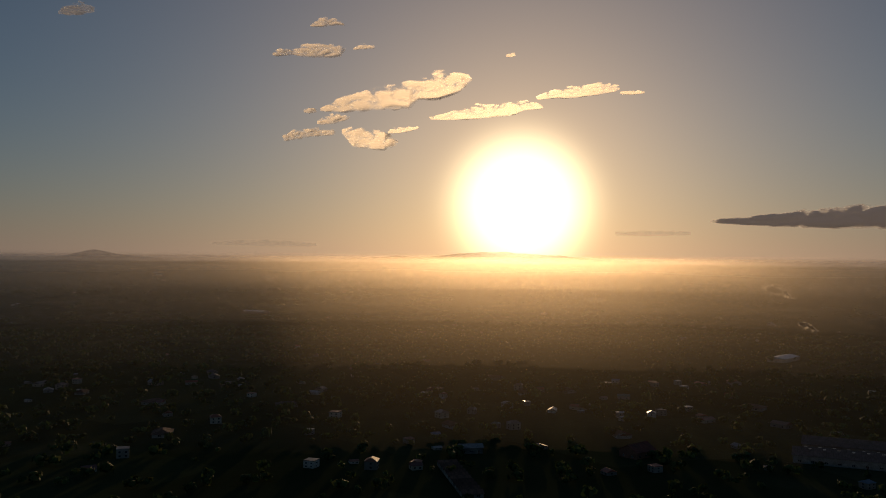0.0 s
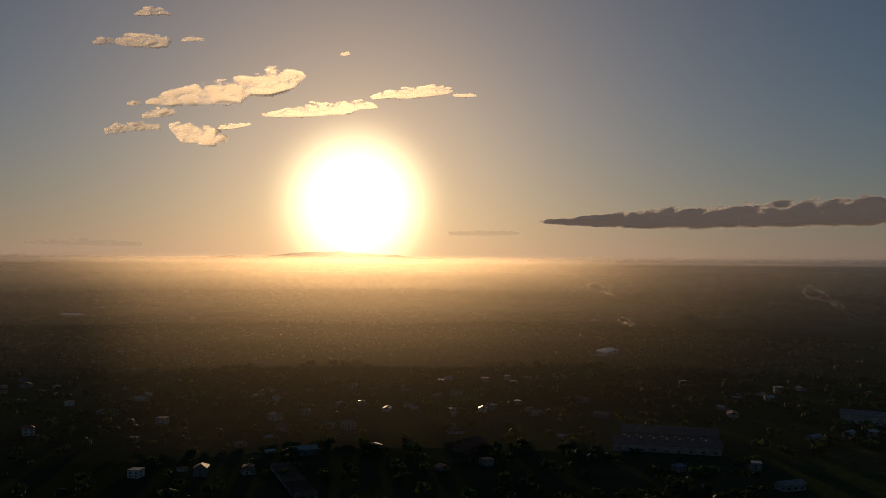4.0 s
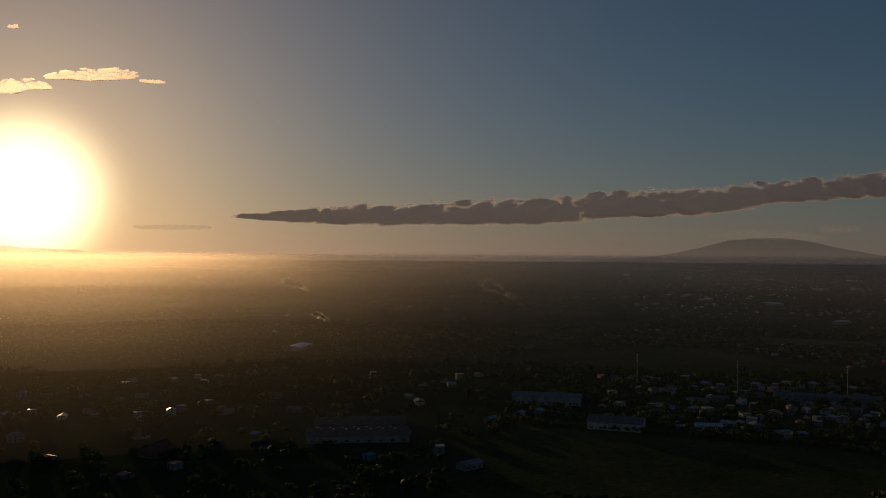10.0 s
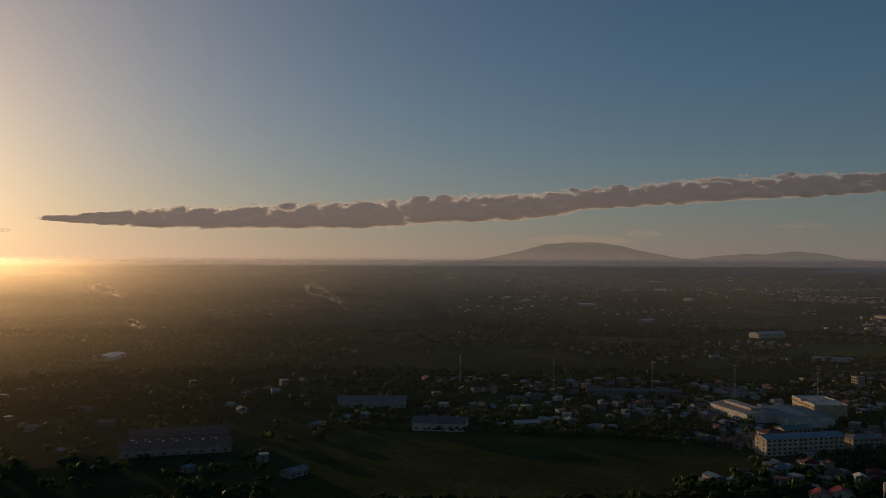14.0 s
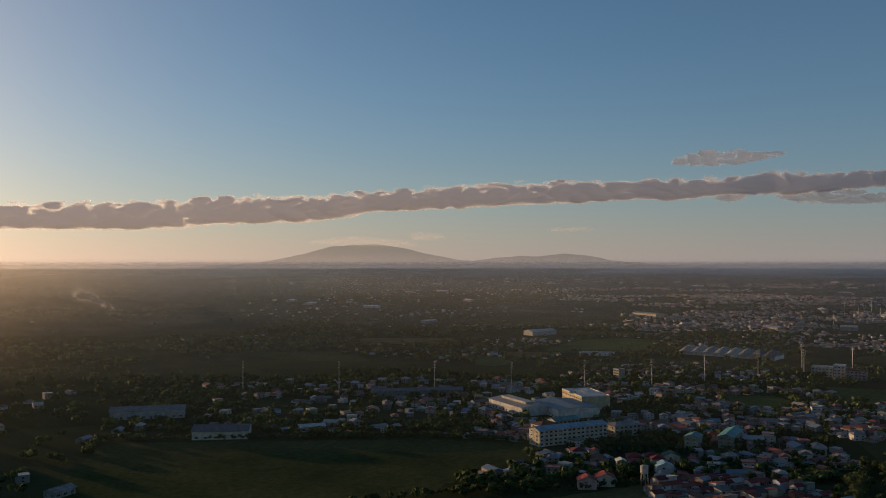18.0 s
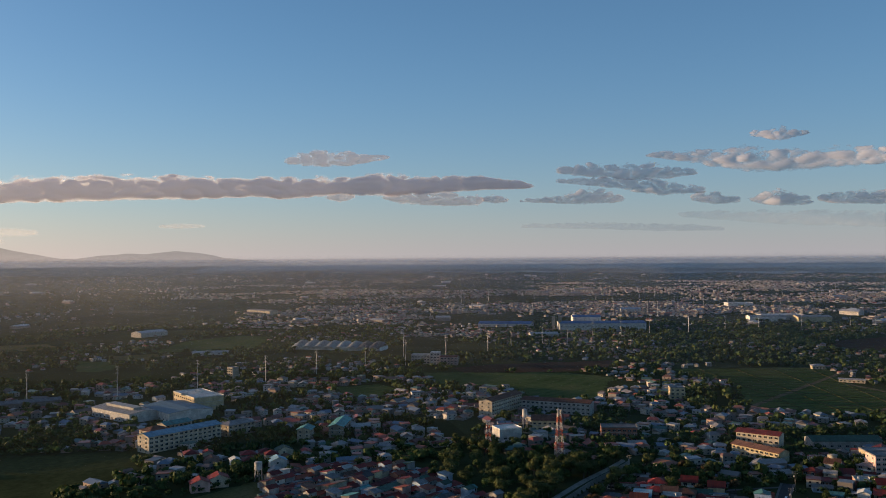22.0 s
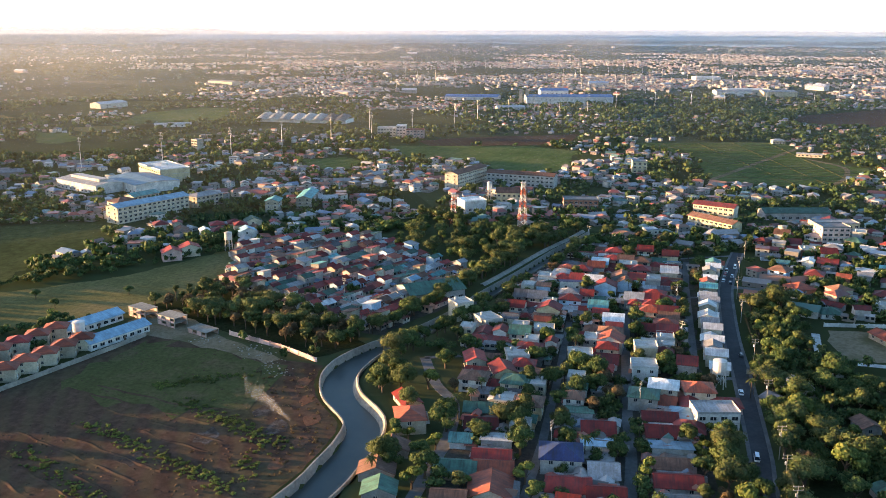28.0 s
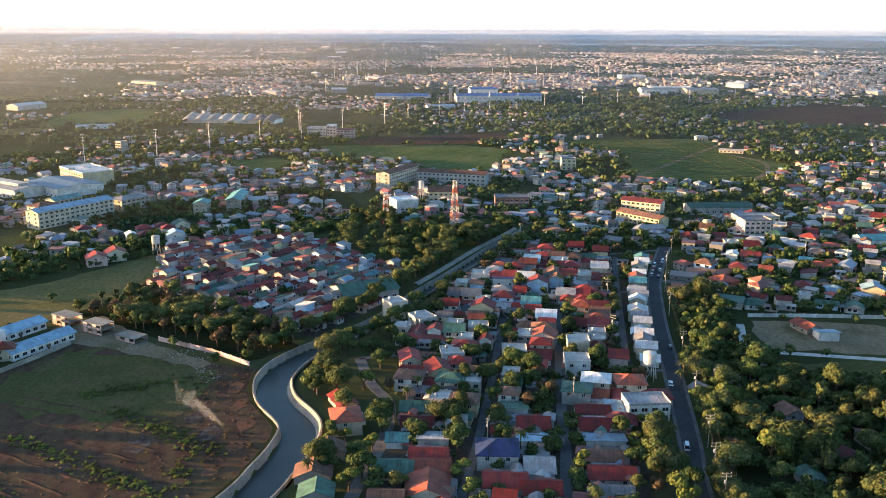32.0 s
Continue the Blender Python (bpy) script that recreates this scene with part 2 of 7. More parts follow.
WALLS = {
    "cream": worn("cream_plaster", (0.52, 0.44, 0.32), (0.28, 0.24, 0.18), 0.85, 0.2),
    "white": worn("white_plaster", (0.6, 0.57, 0.52), (0.36, 0.33, 0.28), 0.85, 0.2),
    "grey": worn("bare_block", (0.32, 0.3, 0.27), (0.19, 0.17, 0.15), 0.9, 0.15),
    "pink": worn("pink_plaster", (0.62, 0.4, 0.34), (0.4, 0.27, 0.22), 0.85, 0.2),
    "yellow": worn("yellow_plaster", (0.58, 0.47, 0.29), (0.36, 0.28, 0.17), 0.85, 0.2, vary=0.1),
    "pale blue": worn("pale_blue_plaster", (0.42, 0.54, 0.64), (0.3, 0.36, 0.4), 0.85, 0.2),
    "brick": worn("brick_red_plaster", (0.38, 0.16, 0.1), (0.22, 0.1, 0.07), 0.85, 0.2),
}
GLASS, GLASS_NT, GLASS_P = base("window_glass", 0.08, 0.6)
GLASS_P.inputs["Base Color"].default_value = (0.02, 0.025, 0.03, 1)
FRAME = worn("window_frame", (0.6, 0.58, 0.52), (0.35, 0.32, 0.28), 0.6)
WOOD = worn("door_wood", (0.2, 0.11, 0.06), (0.1, 0.06, 0.035), 0.6)
CONCRETE = worn("concrete", (0.32, 0.29, 0.24), (0.17, 0.15, 0.12), 0.9, 0.15, 0.8, 0.1, 0.8, bump=0.03, vary=0.05)
PALE_CONCRETE = worn("pale_concrete", (0.48, 0.46, 0.42), (0.3, 0.28, 0.24), 0.9, 0.15, vary=0.05)
ASPHALT = worn("asphalt", (0.042, 0.042, 0.045), (0.07, 0.066, 0.062), 0.85, 0.25, 0.7, 0.08, 0.8, vary=0.0)
LANE = worn("worn_lane", (0.15, 0.145, 0.135), (0.09, 0.085, 0.08), 0.9, 0.2, 0.7, 0.1, 0.8, vary=0.0)
STEEL = worn("galvanised_steel", (0.5, 0.5, 0.5), (0.35, 0.33, 0.3), 0.45, 0.5, metal=0.5)
RED_STEEL = worn("red_painted_steel", (0.4, 0.09, 0.045), (0.3, 0.08, 0.05), 0.55, vary=0.1)
WHITE_STEEL = worn("white_painted_steel", (0.58, 0.55, 0.5), (0.5, 0.45, 0.4), 0.55, vary=0.1)
BARK = worn("bark", (0.12, 0.085, 0.06), (0.06, 0.045, 0.035), 0.95, 0.1)
RUBBER = worn("tyre_rubber", (0.02, 0.02, 0.02), (0.04, 0.04, 0.035), 0.9, 0.2, vary=0.1)
LEAF = {
    "mango": foliage("mango_leaves", (0.032, 0.055, 0.018), (0.066, 0.112, 0.034), (0.132, 0.139, 0.045)),
    "acacia": foliage("acacia_leaves", (0.040, 0.062, 0.021), (0.087, 0.116, 0.038), (0.158, 0.139, 0.053)),
    "bright": foliage("young_leaves", (0.06, 0.09, 0.022), (0.125, 0.165, 0.04), (0.19, 0.19, 0.05)),
    "dry": foliage("dry_leaves", (0.07, 0.055, 0.03), (0.13, 0.095, 0.05), (0.2, 0.12, 0.06)),
    "palm": foliage("palm_leaves", (0.04, 0.055, 0.015), (0.09, 0.11, 0.03), (0.17, 0.15, 0.05)),
}
WATER, WATER_NT, WATER_P = base("canal_water", 0.3, 0.15)
WATER_NT.links.new(ramp(WATER_NT, link_noise(WATER_NT, 0.05), [(0.3, (0.03, 0.04, 0.04)), (0.7, (0.06, 0.065, 0.055))]), WATER_P.inputs["Base Color"])
bumped(WATER_NT, WATER_P, link_noise(WATER_NT, 0.6), 0.25, 0.04)

# ---- building helpers ----
RNG = np.random.default_rng(7)
PICK = random.Random(11)


def part(name, bm, material, parent=None, label="", smooth=False):
    me = bpy.data.meshes.new(name)
    bmesh.ops.recalc_face_normals(bm, faces=bm.faces[:])
    bm.to_mesh(me)
    bm.free()
    for m in material if isinstance(material, list) else [material]:
        me.materials.append(m)
    if smooth:
        me.shade_smooth()
    ob = new(name, me)
    if parent:
        ob.parent = parent
    if label:
        ob["label"] = label
    return ob


def again(name, mesh, parent, m):
    """Another object on a mesh that is already there."""
    ob = new(name, mesh)
    ob.parent = parent
    ob.matrix_basis = m
    return ob


def box(bm, x0, y0, z0, x1, y1, z1, taper=0.0, mat=0):
    v = [bm.verts.new(p) for p in ((x0, y0, z0), (x1, y0, z0), (x1, y1, z0), (x0, y1, z0),
                                   (x0 + taper, y0 + taper, z1), (x1 - taper, y0 + taper, z1), (x1 - taper, y1 - taper, z1), (x0 + taper, y1 - taper, z1))]
    for f in ((3, 2, 1, 0), (4, 5, 6, 7), (0, 1, 5, 4), (1, 2, 6, 5), (2, 3, 7, 6), (3, 0, 4, 7)):
        bm.faces.new([v[k] for k in f]).material_index = mat


def boxed(*sizes):
    bm = bmesh.new()
    for s in sizes:
        box(bm, *s)
    return bm


def rod(bm, a, b, r0, r1=None, sides=6):
    a, b = Vector(a), Vector(b)
    q = (b - a).to_track_quat("Z", "Y")
    rings = []
    for p, r in ((a, r0), (b, r0 if r1 is None else r1)):
        rings.append([bm.verts.new(p + q @ Vector((r * math.cos(t), r * math.sin(t), 0))) for t in (2 * math.pi * k / sides for k in range(sides))])
    for k in range(sides):
        bm.faces.new((rings[0][k], rings[0][(k + 1) % sides], rings[1][(k + 1) % sides], rings[1][k]))
    bm.faces.new(rings[0][::-1])
    bm.faces.new(rings[1])


def root(name, label, category, m=None, group=""):
    ob = tagged(new(name), label, category, group)
    ob.empty_display_size = 0.5
    if m is not None:
        ob.matrix_basis = m
    return ob


def inside(poly, x, y):
    hit, n = False, len(poly)
    for k in range(n):
        (x0, y0), (x1, y1) = poly[k], poly[k - 1]
        if (y0 > y) != (y1 > y) and x < (x1 - x0) * (y - y0) / (y1 - y0) + x0:
            hit = not hit
    return hit


def line_gap(line, x, y):
    best = 1e9
    for (x0, y0), (x1, y1) in zip(line, line[1:]):
        dx, dy = x1 - x0, y1 - y0
        t = max(0.0, min(1.0, ((x - x0) * dx + (y - y0) * dy) / (dx * dx + dy * dy)))
        best = min(best, math.hypot(x - x0 - t * dx, y - y0 - t * dy))
    return best


def smooth_line(pts, steps=6):
    out, n = [], len(pts)
    for k in range(n - 1):
        p0, p1, p2, p3 = (Vector(pts[max(0, min(n - 1, j))]) for j in (k - 1, k, k + 1, k + 2))
        for s in range(steps):
            t = s / steps
            q = 0.5 * (2 * p1 + (p2 - p0) * t + (2 * p0 - 5 * p1 + 4 * p2 - p3) * t * t + (3 * p1 - p0 - 3 * p2 + p3) * t ** 3)
            out.append((q.x, q.y))
    out.append(tuple(pts[-1]))
    return out


def offset_line(line, d, wide=None):
    out = []
    for k, p in enumerate(line):
        a, b = Vector(line[max(0, k - 1)]), Vector(line[min(len(line) - 1, k + 1)])
        t = (b - a).normalized()
        w = d * (wide[k] if wide else 1.0)
        out.append((p[0] - t.y * w, p[1] + t.x * w))
    return out


# which ground is taken: cells of 2 m
OX, OY, CELL = 60, -480, 2.0
TAKEN = np.zeros((700, 800), bool)


def cell(x, y):
    return int((x - OX) / CELL), int((y - OY) / CELL)


def take_disc(x, y, r):
    i, j = cell(x, y)
    k = int(r / CELL) + 1
    if 0 <= i < 700 and 0 <= j < 800:
        TAKEN[max(0, i - k):i + k + 1, max(0, j - k):j + k + 1] = True


def take_line(line, half):
    for (x0, y0), (x1, y1) in zip(line, line[1:]):
        n = max(1, int(math.hypot(x1 - x0, y1 - y0) / 1.5))
        for s in range(n + 1):
            take_disc(x0 + (x1 - x0) * s / n, y0 + (y1 - y0) * s / n, half - CELL)


def take_poly(poly):
    xs, ys = [p[0] for p in poly], [p[1] for p in poly]
    i0, j0 = cell(min(xs), min(ys))
    i1, j1 = cell(max(xs), max(ys))
    for i in range(max(0, i0), min(700, i1 + 1)):
        for j in range(max(0, j0), min(800, j1 + 1)):
            if inside(poly, OX + (i + 0.5) * CELL, OY + (j + 0.5) * CELL):
                TAKEN[i, j] = True


def clear(x, y, r):
    i, j = cell(x, y)
    k = int(round(r / CELL))
    if not (0 <= i < 700 and 0 <= j < 800):
        return True
    return not TAKEN[max(0, i - k):i + k + 1, max(0, j - k):j + k + 1].any()


# ---- the plain, with the canal cut into it ----
CANAL = smooth_line([(60, 128), (120, 106), (190, 82), (230, 67), (247, 63), (264, 60), (281, 61), (300, 73), (314, 78), (326, 79), (340, 76), (355, 69),
                     (371, 58), (401, 42), (439, 28), (472, 14), (532, -10), (566, -26), (592, -37)], 5)
WIDTH = [float(np.interp(p[0], [0, 335, 375, 500, 540, 700], [1, 1, 0.6, 0.6, 0.75, 0.75])) for p in CANAL]
# beyond FLAT the plain is bent up to fit the camera's horizon
FLAT, RIM, FAR = 1900.0, 4930.0, 26000.0


def seen_at(r):
    """Where the plain turns up towards the rim it stands for a distance that is farther."""
    return r if r <= FLAT else FLAT * (FAR / FLAT) ** ((r - FLAT) / (RIM - FLAT))


def drawn_at(d):
    return d if d <= FLAT else FLAT + (RIM - FLAT) * math.log(d / FLAT) / math.log(FAR / FLAT)


def level(r):
    return 0.0 if r <= FLAT else EYE[2] * (1 - r / seen_at(r))


def far_place(az, d):
    """x, y, z and the scale of a thing at that bearing (degrees) and distance."""
    r = drawn_at(d)
    return r * math.sin(radians(az)), r * math.cos(radians(az)), level(r), r / d


def make_ground():
    def axis(lo, hi, step):
        a = list(np.arange(lo, hi + 0.1, step))
        g, v = step, hi
        while v < RIM:
            g = min(g * 1.18, 140)
            v = min(RIM, v + g)
            a.append(v)
        g, v = step, lo
        while v > -RIM:
            g = min(g * 1.18, 140)
            v = max(-RIM, v - g)
            a.insert(0, v)
        return np.array(a)
    xs, ys = axis(150, 600, 2.5), axis(-45, 110, 2.5)
    X, Y = np.meshgrid(xs, ys, indexing="ij")
    m, e = np.maximum(abs(X), abs(Y)), np.hypot(X, Y) + 1e-9
    s = np.clip((m - 700) / 1200, 0, 1)
    k = 1 + (s * s * (3 - 2 * s)) * (m / e - 1)
    X, Y = X * k, Y * k
    Rr = np.hypot(X, Y)
    Z = np.where(Rr <= FLAT, 0.0, EYE[2] * (1 - Rr / (FLAT * (FAR / FLAT) ** ((np.maximum(Rr, FLAT) - FLAT) / (RIM - FLAT)))))
    near = np.full(X.shape, 1e9)
    for (x0, y0), (x1, y1), wide in zip(CANAL, CANAL[1:], WIDTH):
        dx, dy = x1 - x0, y1 - y0
        t = np.clip(((X - x0) * dx + (Y - y0) * dy) / (dx * dx + dy * dy), 0, 1)
        near = np.minimum(near, np.hypot(X - x0 - t * dx, Y - y0 - t * dy) / wide)
    Z = Z - 4.0 * np.clip((7.5 - near) / 1.5, 0, 1)
    n, q = X.shape
    me = bpy.data.meshes.new("ground")
    idx = np.arange(n * q).reshape(n, q)
    F = np.stack([idx[:-1, :-1], idx[1:, :-1], idx[1:, 1:], idx[:-1, 1:]], -1).reshape(-1, 4)
    me.from_pydata(np.stack([X, Y, Z], -1).reshape(-1, 3).tolist(), [], F.tolist())
    me.materials.append(land_material())
    me.shade_smooth()
    tagged(new("ground", me), "plain of dark green and brown land with a raised rim", "ground", kind="structure")


make_ground()


def ribbon(name, line, left, right, z0, z1, material, label, category, kind="structure", parent=None, wide=None):
    """A strip along a line, from one side offset to the other, with its thickness."""
    bm = bmesh.new()
    a, b = offset_line(line, left, wide), offset_line(line, right, wide)
    rows = [[bm.verts.new((*p, z)) for p, z in ((a[k], z0), (a[k], z1), (b[k], z1), (b[k], z0))] for k in range(len(line))]
    for r, s in zip(rows, rows[1:]):
        for k in range(4):
            bm.faces.new((r[k], r[(k + 1) % 4], s[(k + 1) % 4], s[k]))
    bm.faces.new(rows[0])
    bm.faces.new(rows[-1][::-1])
    ob = part(name, bm, material, parent)
    return ob if parent else tagged(ob, label, category, kind=kind)


def sheet(name, poly, z, material, label, category="field", wobble=2.0, seed=1):
    """A patch of ground with an uneven edge, a hand's breadth thick."""
    rnd, pts = random.Random(seed), []
    for k in range(len(poly)):
        a, b = Vector(poly[k]), Vector(poly[(k + 1) % len(poly)])
        n = max(1, int((b - a).length / 7))
        for s in range(n):
            p = a.lerp(b, s / n)
            pts.append((p.x + rnd.uniform(-wobble, wobble), p.y + rnd.uniform(-wobble, wobble)))
    bm = bmesh.new()
    f = bm.faces.new([bm.verts.new((*p, z)) for p in pts])
    if f.normal.z < 0 or sum(pts[k - 1][0] * pts[k][1] - pts[k][0] * pts[k - 1][1] for k in range(len(pts))) < 0:
        f.normal_flip()
    g = bmesh.ops.extrude_face_region(bm, geom=[f])
    for v in (x for x in g["geom"] if isinstance(x, bmesh.types.BMVert)):
        v.co.z = z - 0.25
    bmesh.ops.triangulate(bm, faces=bm.faces[:])
    return tagged(part(name, bm, material), label, category, kind="structure")


# canal: water, sloped lining, parapets
ribbon("water", CANAL, 6.6, -6.6, -2.6, -2.2, WATER, "still dark water in the canal", "water", wide=WIDTH)
for side, word in ((1, "left"), (-1, "right")):
    bm = bmesh.new()
    top, foot, back = offset_line(CANAL, side * 7.2, WIDTH), offset_line(CANAL, side * (6.2 if side > 0 else 4.8), WIDTH), offset_line(CANAL, side * 7.75, WIDTH)
    rows = [[bm.verts.new(p) for p in ((*foot[k], -3.2), (*top[k], 0.9), (*back[k], 0.9), (*back[k], -0.4))] for k in range(len(CANAL))]
    for r, s in zip(rows, rows[1:]):
        for k in range(3):
            bm.faces.new((r[k], r[k + 1], s[k + 1], s[k]))
    tagged(part("canal_wall", bm, CONCRETE), "sloped concrete lining wall along the canal", "canal wall", kind="structure")
take_line(CANAL, 10)
bm = bmesh.new()  # the wide sloped bank on the outer side, past the bend
bank = [p for p in CANAL if p[0] > 446]
rows = [[bm.verts.new((*a[k], z)) for a, z in ((offset_line(bank, 4.4), -2.6), (offset_line(bank, 9.5), 0.95), (offset_line(bank, 11.0), 0.95), (offset_line(bank, 11.2), -0.4))] for k in range(len(bank))]
for r, s in zip(rows, rows[1:]):
    for k in range(3):
        bm.faces.new((r[k], r[k + 1], s[k + 1], s[k]))
tagged(part("canal_bank", bm, CONCRETE), "wide sloped stone bank along the canal", "canal bank", kind="structure")

ROAD = smooth_line([(20, -50), (150, -62), (236, -68), (270, -73), (302, -77), (344, -82), (383, -86), (425, -92), (466, -99), (515, -112), (548, -122)], 5)
STREETS = {
    "main": (ROAD, 2.8), "a": ([(140, -20), (235, -28), (264, -31), (290, -32), (345, -36), (420, -42)], 1.9), "b": ([(150, 10), (200, 7), (234, 3), (271, -2), (330, -8), (400, -14)], 1.5),
    "c": (smooth_line([(200, 40), (245, 34), (272, 30), (299, 31), (318, 40), (345, 48)], 5), 2.2), "d": ([(346, -64), (406, -71), (465, -78), (520, -86)], 1.7),
    "e": ([(345, 48), (352, 20), (330, -8), (328, -35), (338, -80)], 1.4), "f": ([(430, 20), (440, -30), (450, -95)], 1.4), "g": ([(500, 0), (520, -60), (540, -118)], 1.4),
    "h": ([(470, -101), (460, -150), (480, -210), (500, -300)], 2.5)}
for key, (line, half) in STREETS.items():
    main = key == "main"
    ribbon("road" if main else "side_street", line, half, -half, -0.2, 0.1 if main else 0.08, ASPHALT if main else LANE,
           "two-lane asphalt road with worn edges" if main else "narrow grey concrete side street", "road")
    if main:
        for side in (1, -1):
            ribbon("pavement", line, side * half, side * (half + 1.3), -0.2, 0.24, LANE, "narrow concrete pavement beside the road", "pavement")
    take_line(line, half + 1.2)
ribbon("driveway", [(397, -126), (366, -119), (361, -124), (353, -175), (348, -215)], 1.8, -1.8, -0.1, 0.14, PALE_CONCRETE, "pale concrete driveway between lawns", "driveway")
take_line([(397, -126), (366, -119), (361, -124), (353, -175), (348, -215)], 3)

BROWN = [p for p in offset_line(CANAL, 9.5) if 110 < p[0] < 330] + [(332, 92), (336, 119), (359, 178), (291, 207), (215, 240), (150, 205), (110, 150)]
M_BROWN = field_material("bare_field", (0.075, 0.045, 0.032), (0.12, 0.074, 0.052), (0.1, 0.08, 0.042), 0.03, 0.3, 0.12, furrow=68)
M_GRASS = field_material("rough_grass", (0.08, 0.08, 0.034), (0.1, 0.105, 0.042), (0.14, 0.105, 0.06), 0.06, 0.5, 0.06)
M_MEADOW = field_material("dry_meadow", (0.13, 0.12, 0.05), (0.19, 0.165, 0.068), (0.25, 0.19, 0.09), 0.03, 0.4, 0.04)
M_RICE = field_material("rice_field", (0.065, 0.1, 0.032), (0.1, 0.145, 0.048), (0.16, 0.165, 0.07), 0.02, 0.2, 0.03, furrow=20)
M_DARK = field_material("dark_pasture", (0.06, 0.07, 0.03), (0.09, 0.1, 0.04), (0.13, 0.125, 0.055), 0.015, 0.2, 0.01)
M_SOIL = field_material("pale_soil", (0.2, 0.16, 0.1), (0.26, 0.2, 0.13), (0.12, 0.11, 0.05), 0.05, 0.5, 0.1)
YARDS = [(300, 24), (372, 36), (396, 20), (462, 12), (545, -18), (590, -80), (505, -90), (350, -66), (300, -60), (236, -54), (150, -46), (150, 20), (236, 34)]
SHADE = [(190, -78), (300, -86), (345, -96), (430, -102), (440, -124), (400, -122), (345, -126), (326, -130), (324, -215), (345, -222), (400, -222), (412, -210), (410, -330), (190, -330)]
M_YARD = field_material("trodden_earth", (0.07, 0.06, 0.05), (0.1, 0.088, 0.072), (0.06, 0.065, 0.035), 0.08, 0.6, 0.05)
# dark colour that stands in for the shade under the groves
M_TREE_SHADE = field_material("undergrowth", (0.022, 0.027, 0.012), (0.035, 0.042, 0.018), (0.055, 0.05, 0.026), 0.06, 0.5, 0.15)
FIELDS = [
    ("bare_field", BROWN, 0.05, M_BROWN, "ploughed brown field with burnt patches", 0.4),
    ("grass_patch", [(322, 98), (334, 122), (352, 172), (322, 186), (296, 188), (284, 160), (276, 128), (290, 108)], 0.1, M_GRASS, "rough grass at the field's edge", 6.0),
    ("meadow", [(409, 284), (349, 247), (374, 232), (380, 202), (440, 176), (468, 170), (513, 197), (450, 232)], 0.06, M_MEADOW, "pale dry meadow with faint furrows", 2.0),
    ("pasture", [(405, 578), (560, 382), (580, 316), (533, 284), (470, 300), (412, 290), (380, 330), (300, 330), (250, 420), (320, 500)], 0.06, M_DARK, "wide dark green pasture", 3.0),
    ("rice_field", [(1096, -111), (1137, -297), (980, -282), (919, -326), (794, -256), (820, -153), (973, -162)], 0.06, M_RICE, "green rice field in narrow plots", 3.0),
    ("fallow_field", [(1080, 156), (1124, 111), (1185, -44), (1092, -34), (1061, 15), (1037, 137)], 0.06, M_BROWN, "bare brown fallow field", 3.0),
    ("green_field", [(1034, 190), (1050, 15), (1012, -38), (863, -16), (826, 33), (916, 73), (933, 148)], 0.06, M_RICE, "low green field among trees", 3.0),
    ("fallow_field", [(1355, -351), (1315, -604), (1610, -735), (1689, -647), (1500, -416)], 0.06, M_BROWN, "broad brown field beyond the trees", 4.0),
    ("lawn", [(345, -127), (352, -170), (349, -215), (338, -215), (330, -180), (333, -128)], 0.06, M_GRASS, "mown lawn beside a driveway", 0.8),
    ("bare_lot", [(366, -127), (358, -176), (354, -215), (392, -215), (404, -160), (402, -132)], 0.06, M_SOIL, "bare pale earth lot inside a fence", 1.5),
    ("waste_ground", [(395, 180), (374, 196), (357, 183), (352, 160), (330, 112), (336, 108), (364, 150)], 0.11, M_SOIL, "dusty waste ground with rubble", 1.5)]
for k, (name, poly, z, m, label, wob) in enumerate(FIELDS):
    sheet(name, poly, z, m, label, wobble=wob, seed=k)
    take_poly(poly)
FAR_FIELDS = [
    ([(1224, 630), (1388, 660), (1512, 614), (1497, 554), (1323, 493), (1241, 548)], M_RICE, "pale green field between far tree belts"),
    ([(1104, 682), (1096, 631), (1041, 582), (996, 589), (998, 618)], M_RICE, "small green field among trees"),
    ([(1160, 667), (1194, 627), (1221, 590), (1141, 584), (1111, 616)], M_MEADOW, "strip of dry pale meadow"),
    ([(904, 260), (930, 217), (900, 186), (841, 196), (848, 233)], M_RICE, "green field behind the crowded town"),
    ([(1560, 900), (1640, 760), (1560, 690), (1440, 800)], M_DARK, "wide dull green field on the plain"),
    ([(1240, 1010), (1330, 880), (1270, 800), (1130, 930)], M_MEADOW, "pale dry field on the plain"),
    ([(900, 1010), (1040, 900), (960, 800), (820, 900)], M_DARK, "dull green field on the plain")]
for k, (poly, m, label) in enumerate(FAR_FIELDS):
    sheet("far_field", poly, 0.06, m, label, wobble=4.0, seed=60 + k)
    take_poly(poly)
sheet("yard_ground", YARDS, 0.03, M_YARD, "trodden earth yards between the houses", "ground", 2.0, 40)
sheet("yard_ground", [(447, 178), (526, 194), (560, 158), (554, 100), (486, 38), (430, 40), (368, 72), (390, 108)], 0.03, M_YARD, "trodden earth between crowded small houses", "ground", 2.0, 41)
# tree shade painted as dark sheets on the ground
sheet("undergrowth", SHADE, 0.03, M_TREE_SHADE, "dark sheet painted as shade below the trees", "ground", 2.0, 42)
sheet("undergrowth", [(398, 196), (362, 138), (338, 94), (356, 76), (382, 90), (396, 110), (436, 168)], 0.03, M_TREE_SHADE, "dark sheet painted as shade below the trees", "ground", 2.0, 43)
ribbon("farm_track", [(830, -155), (933, -215), (1109, -318)], 3, -3, -0.1, 0.12, M_SOIL, "pale dirt track across the rice field", "track")
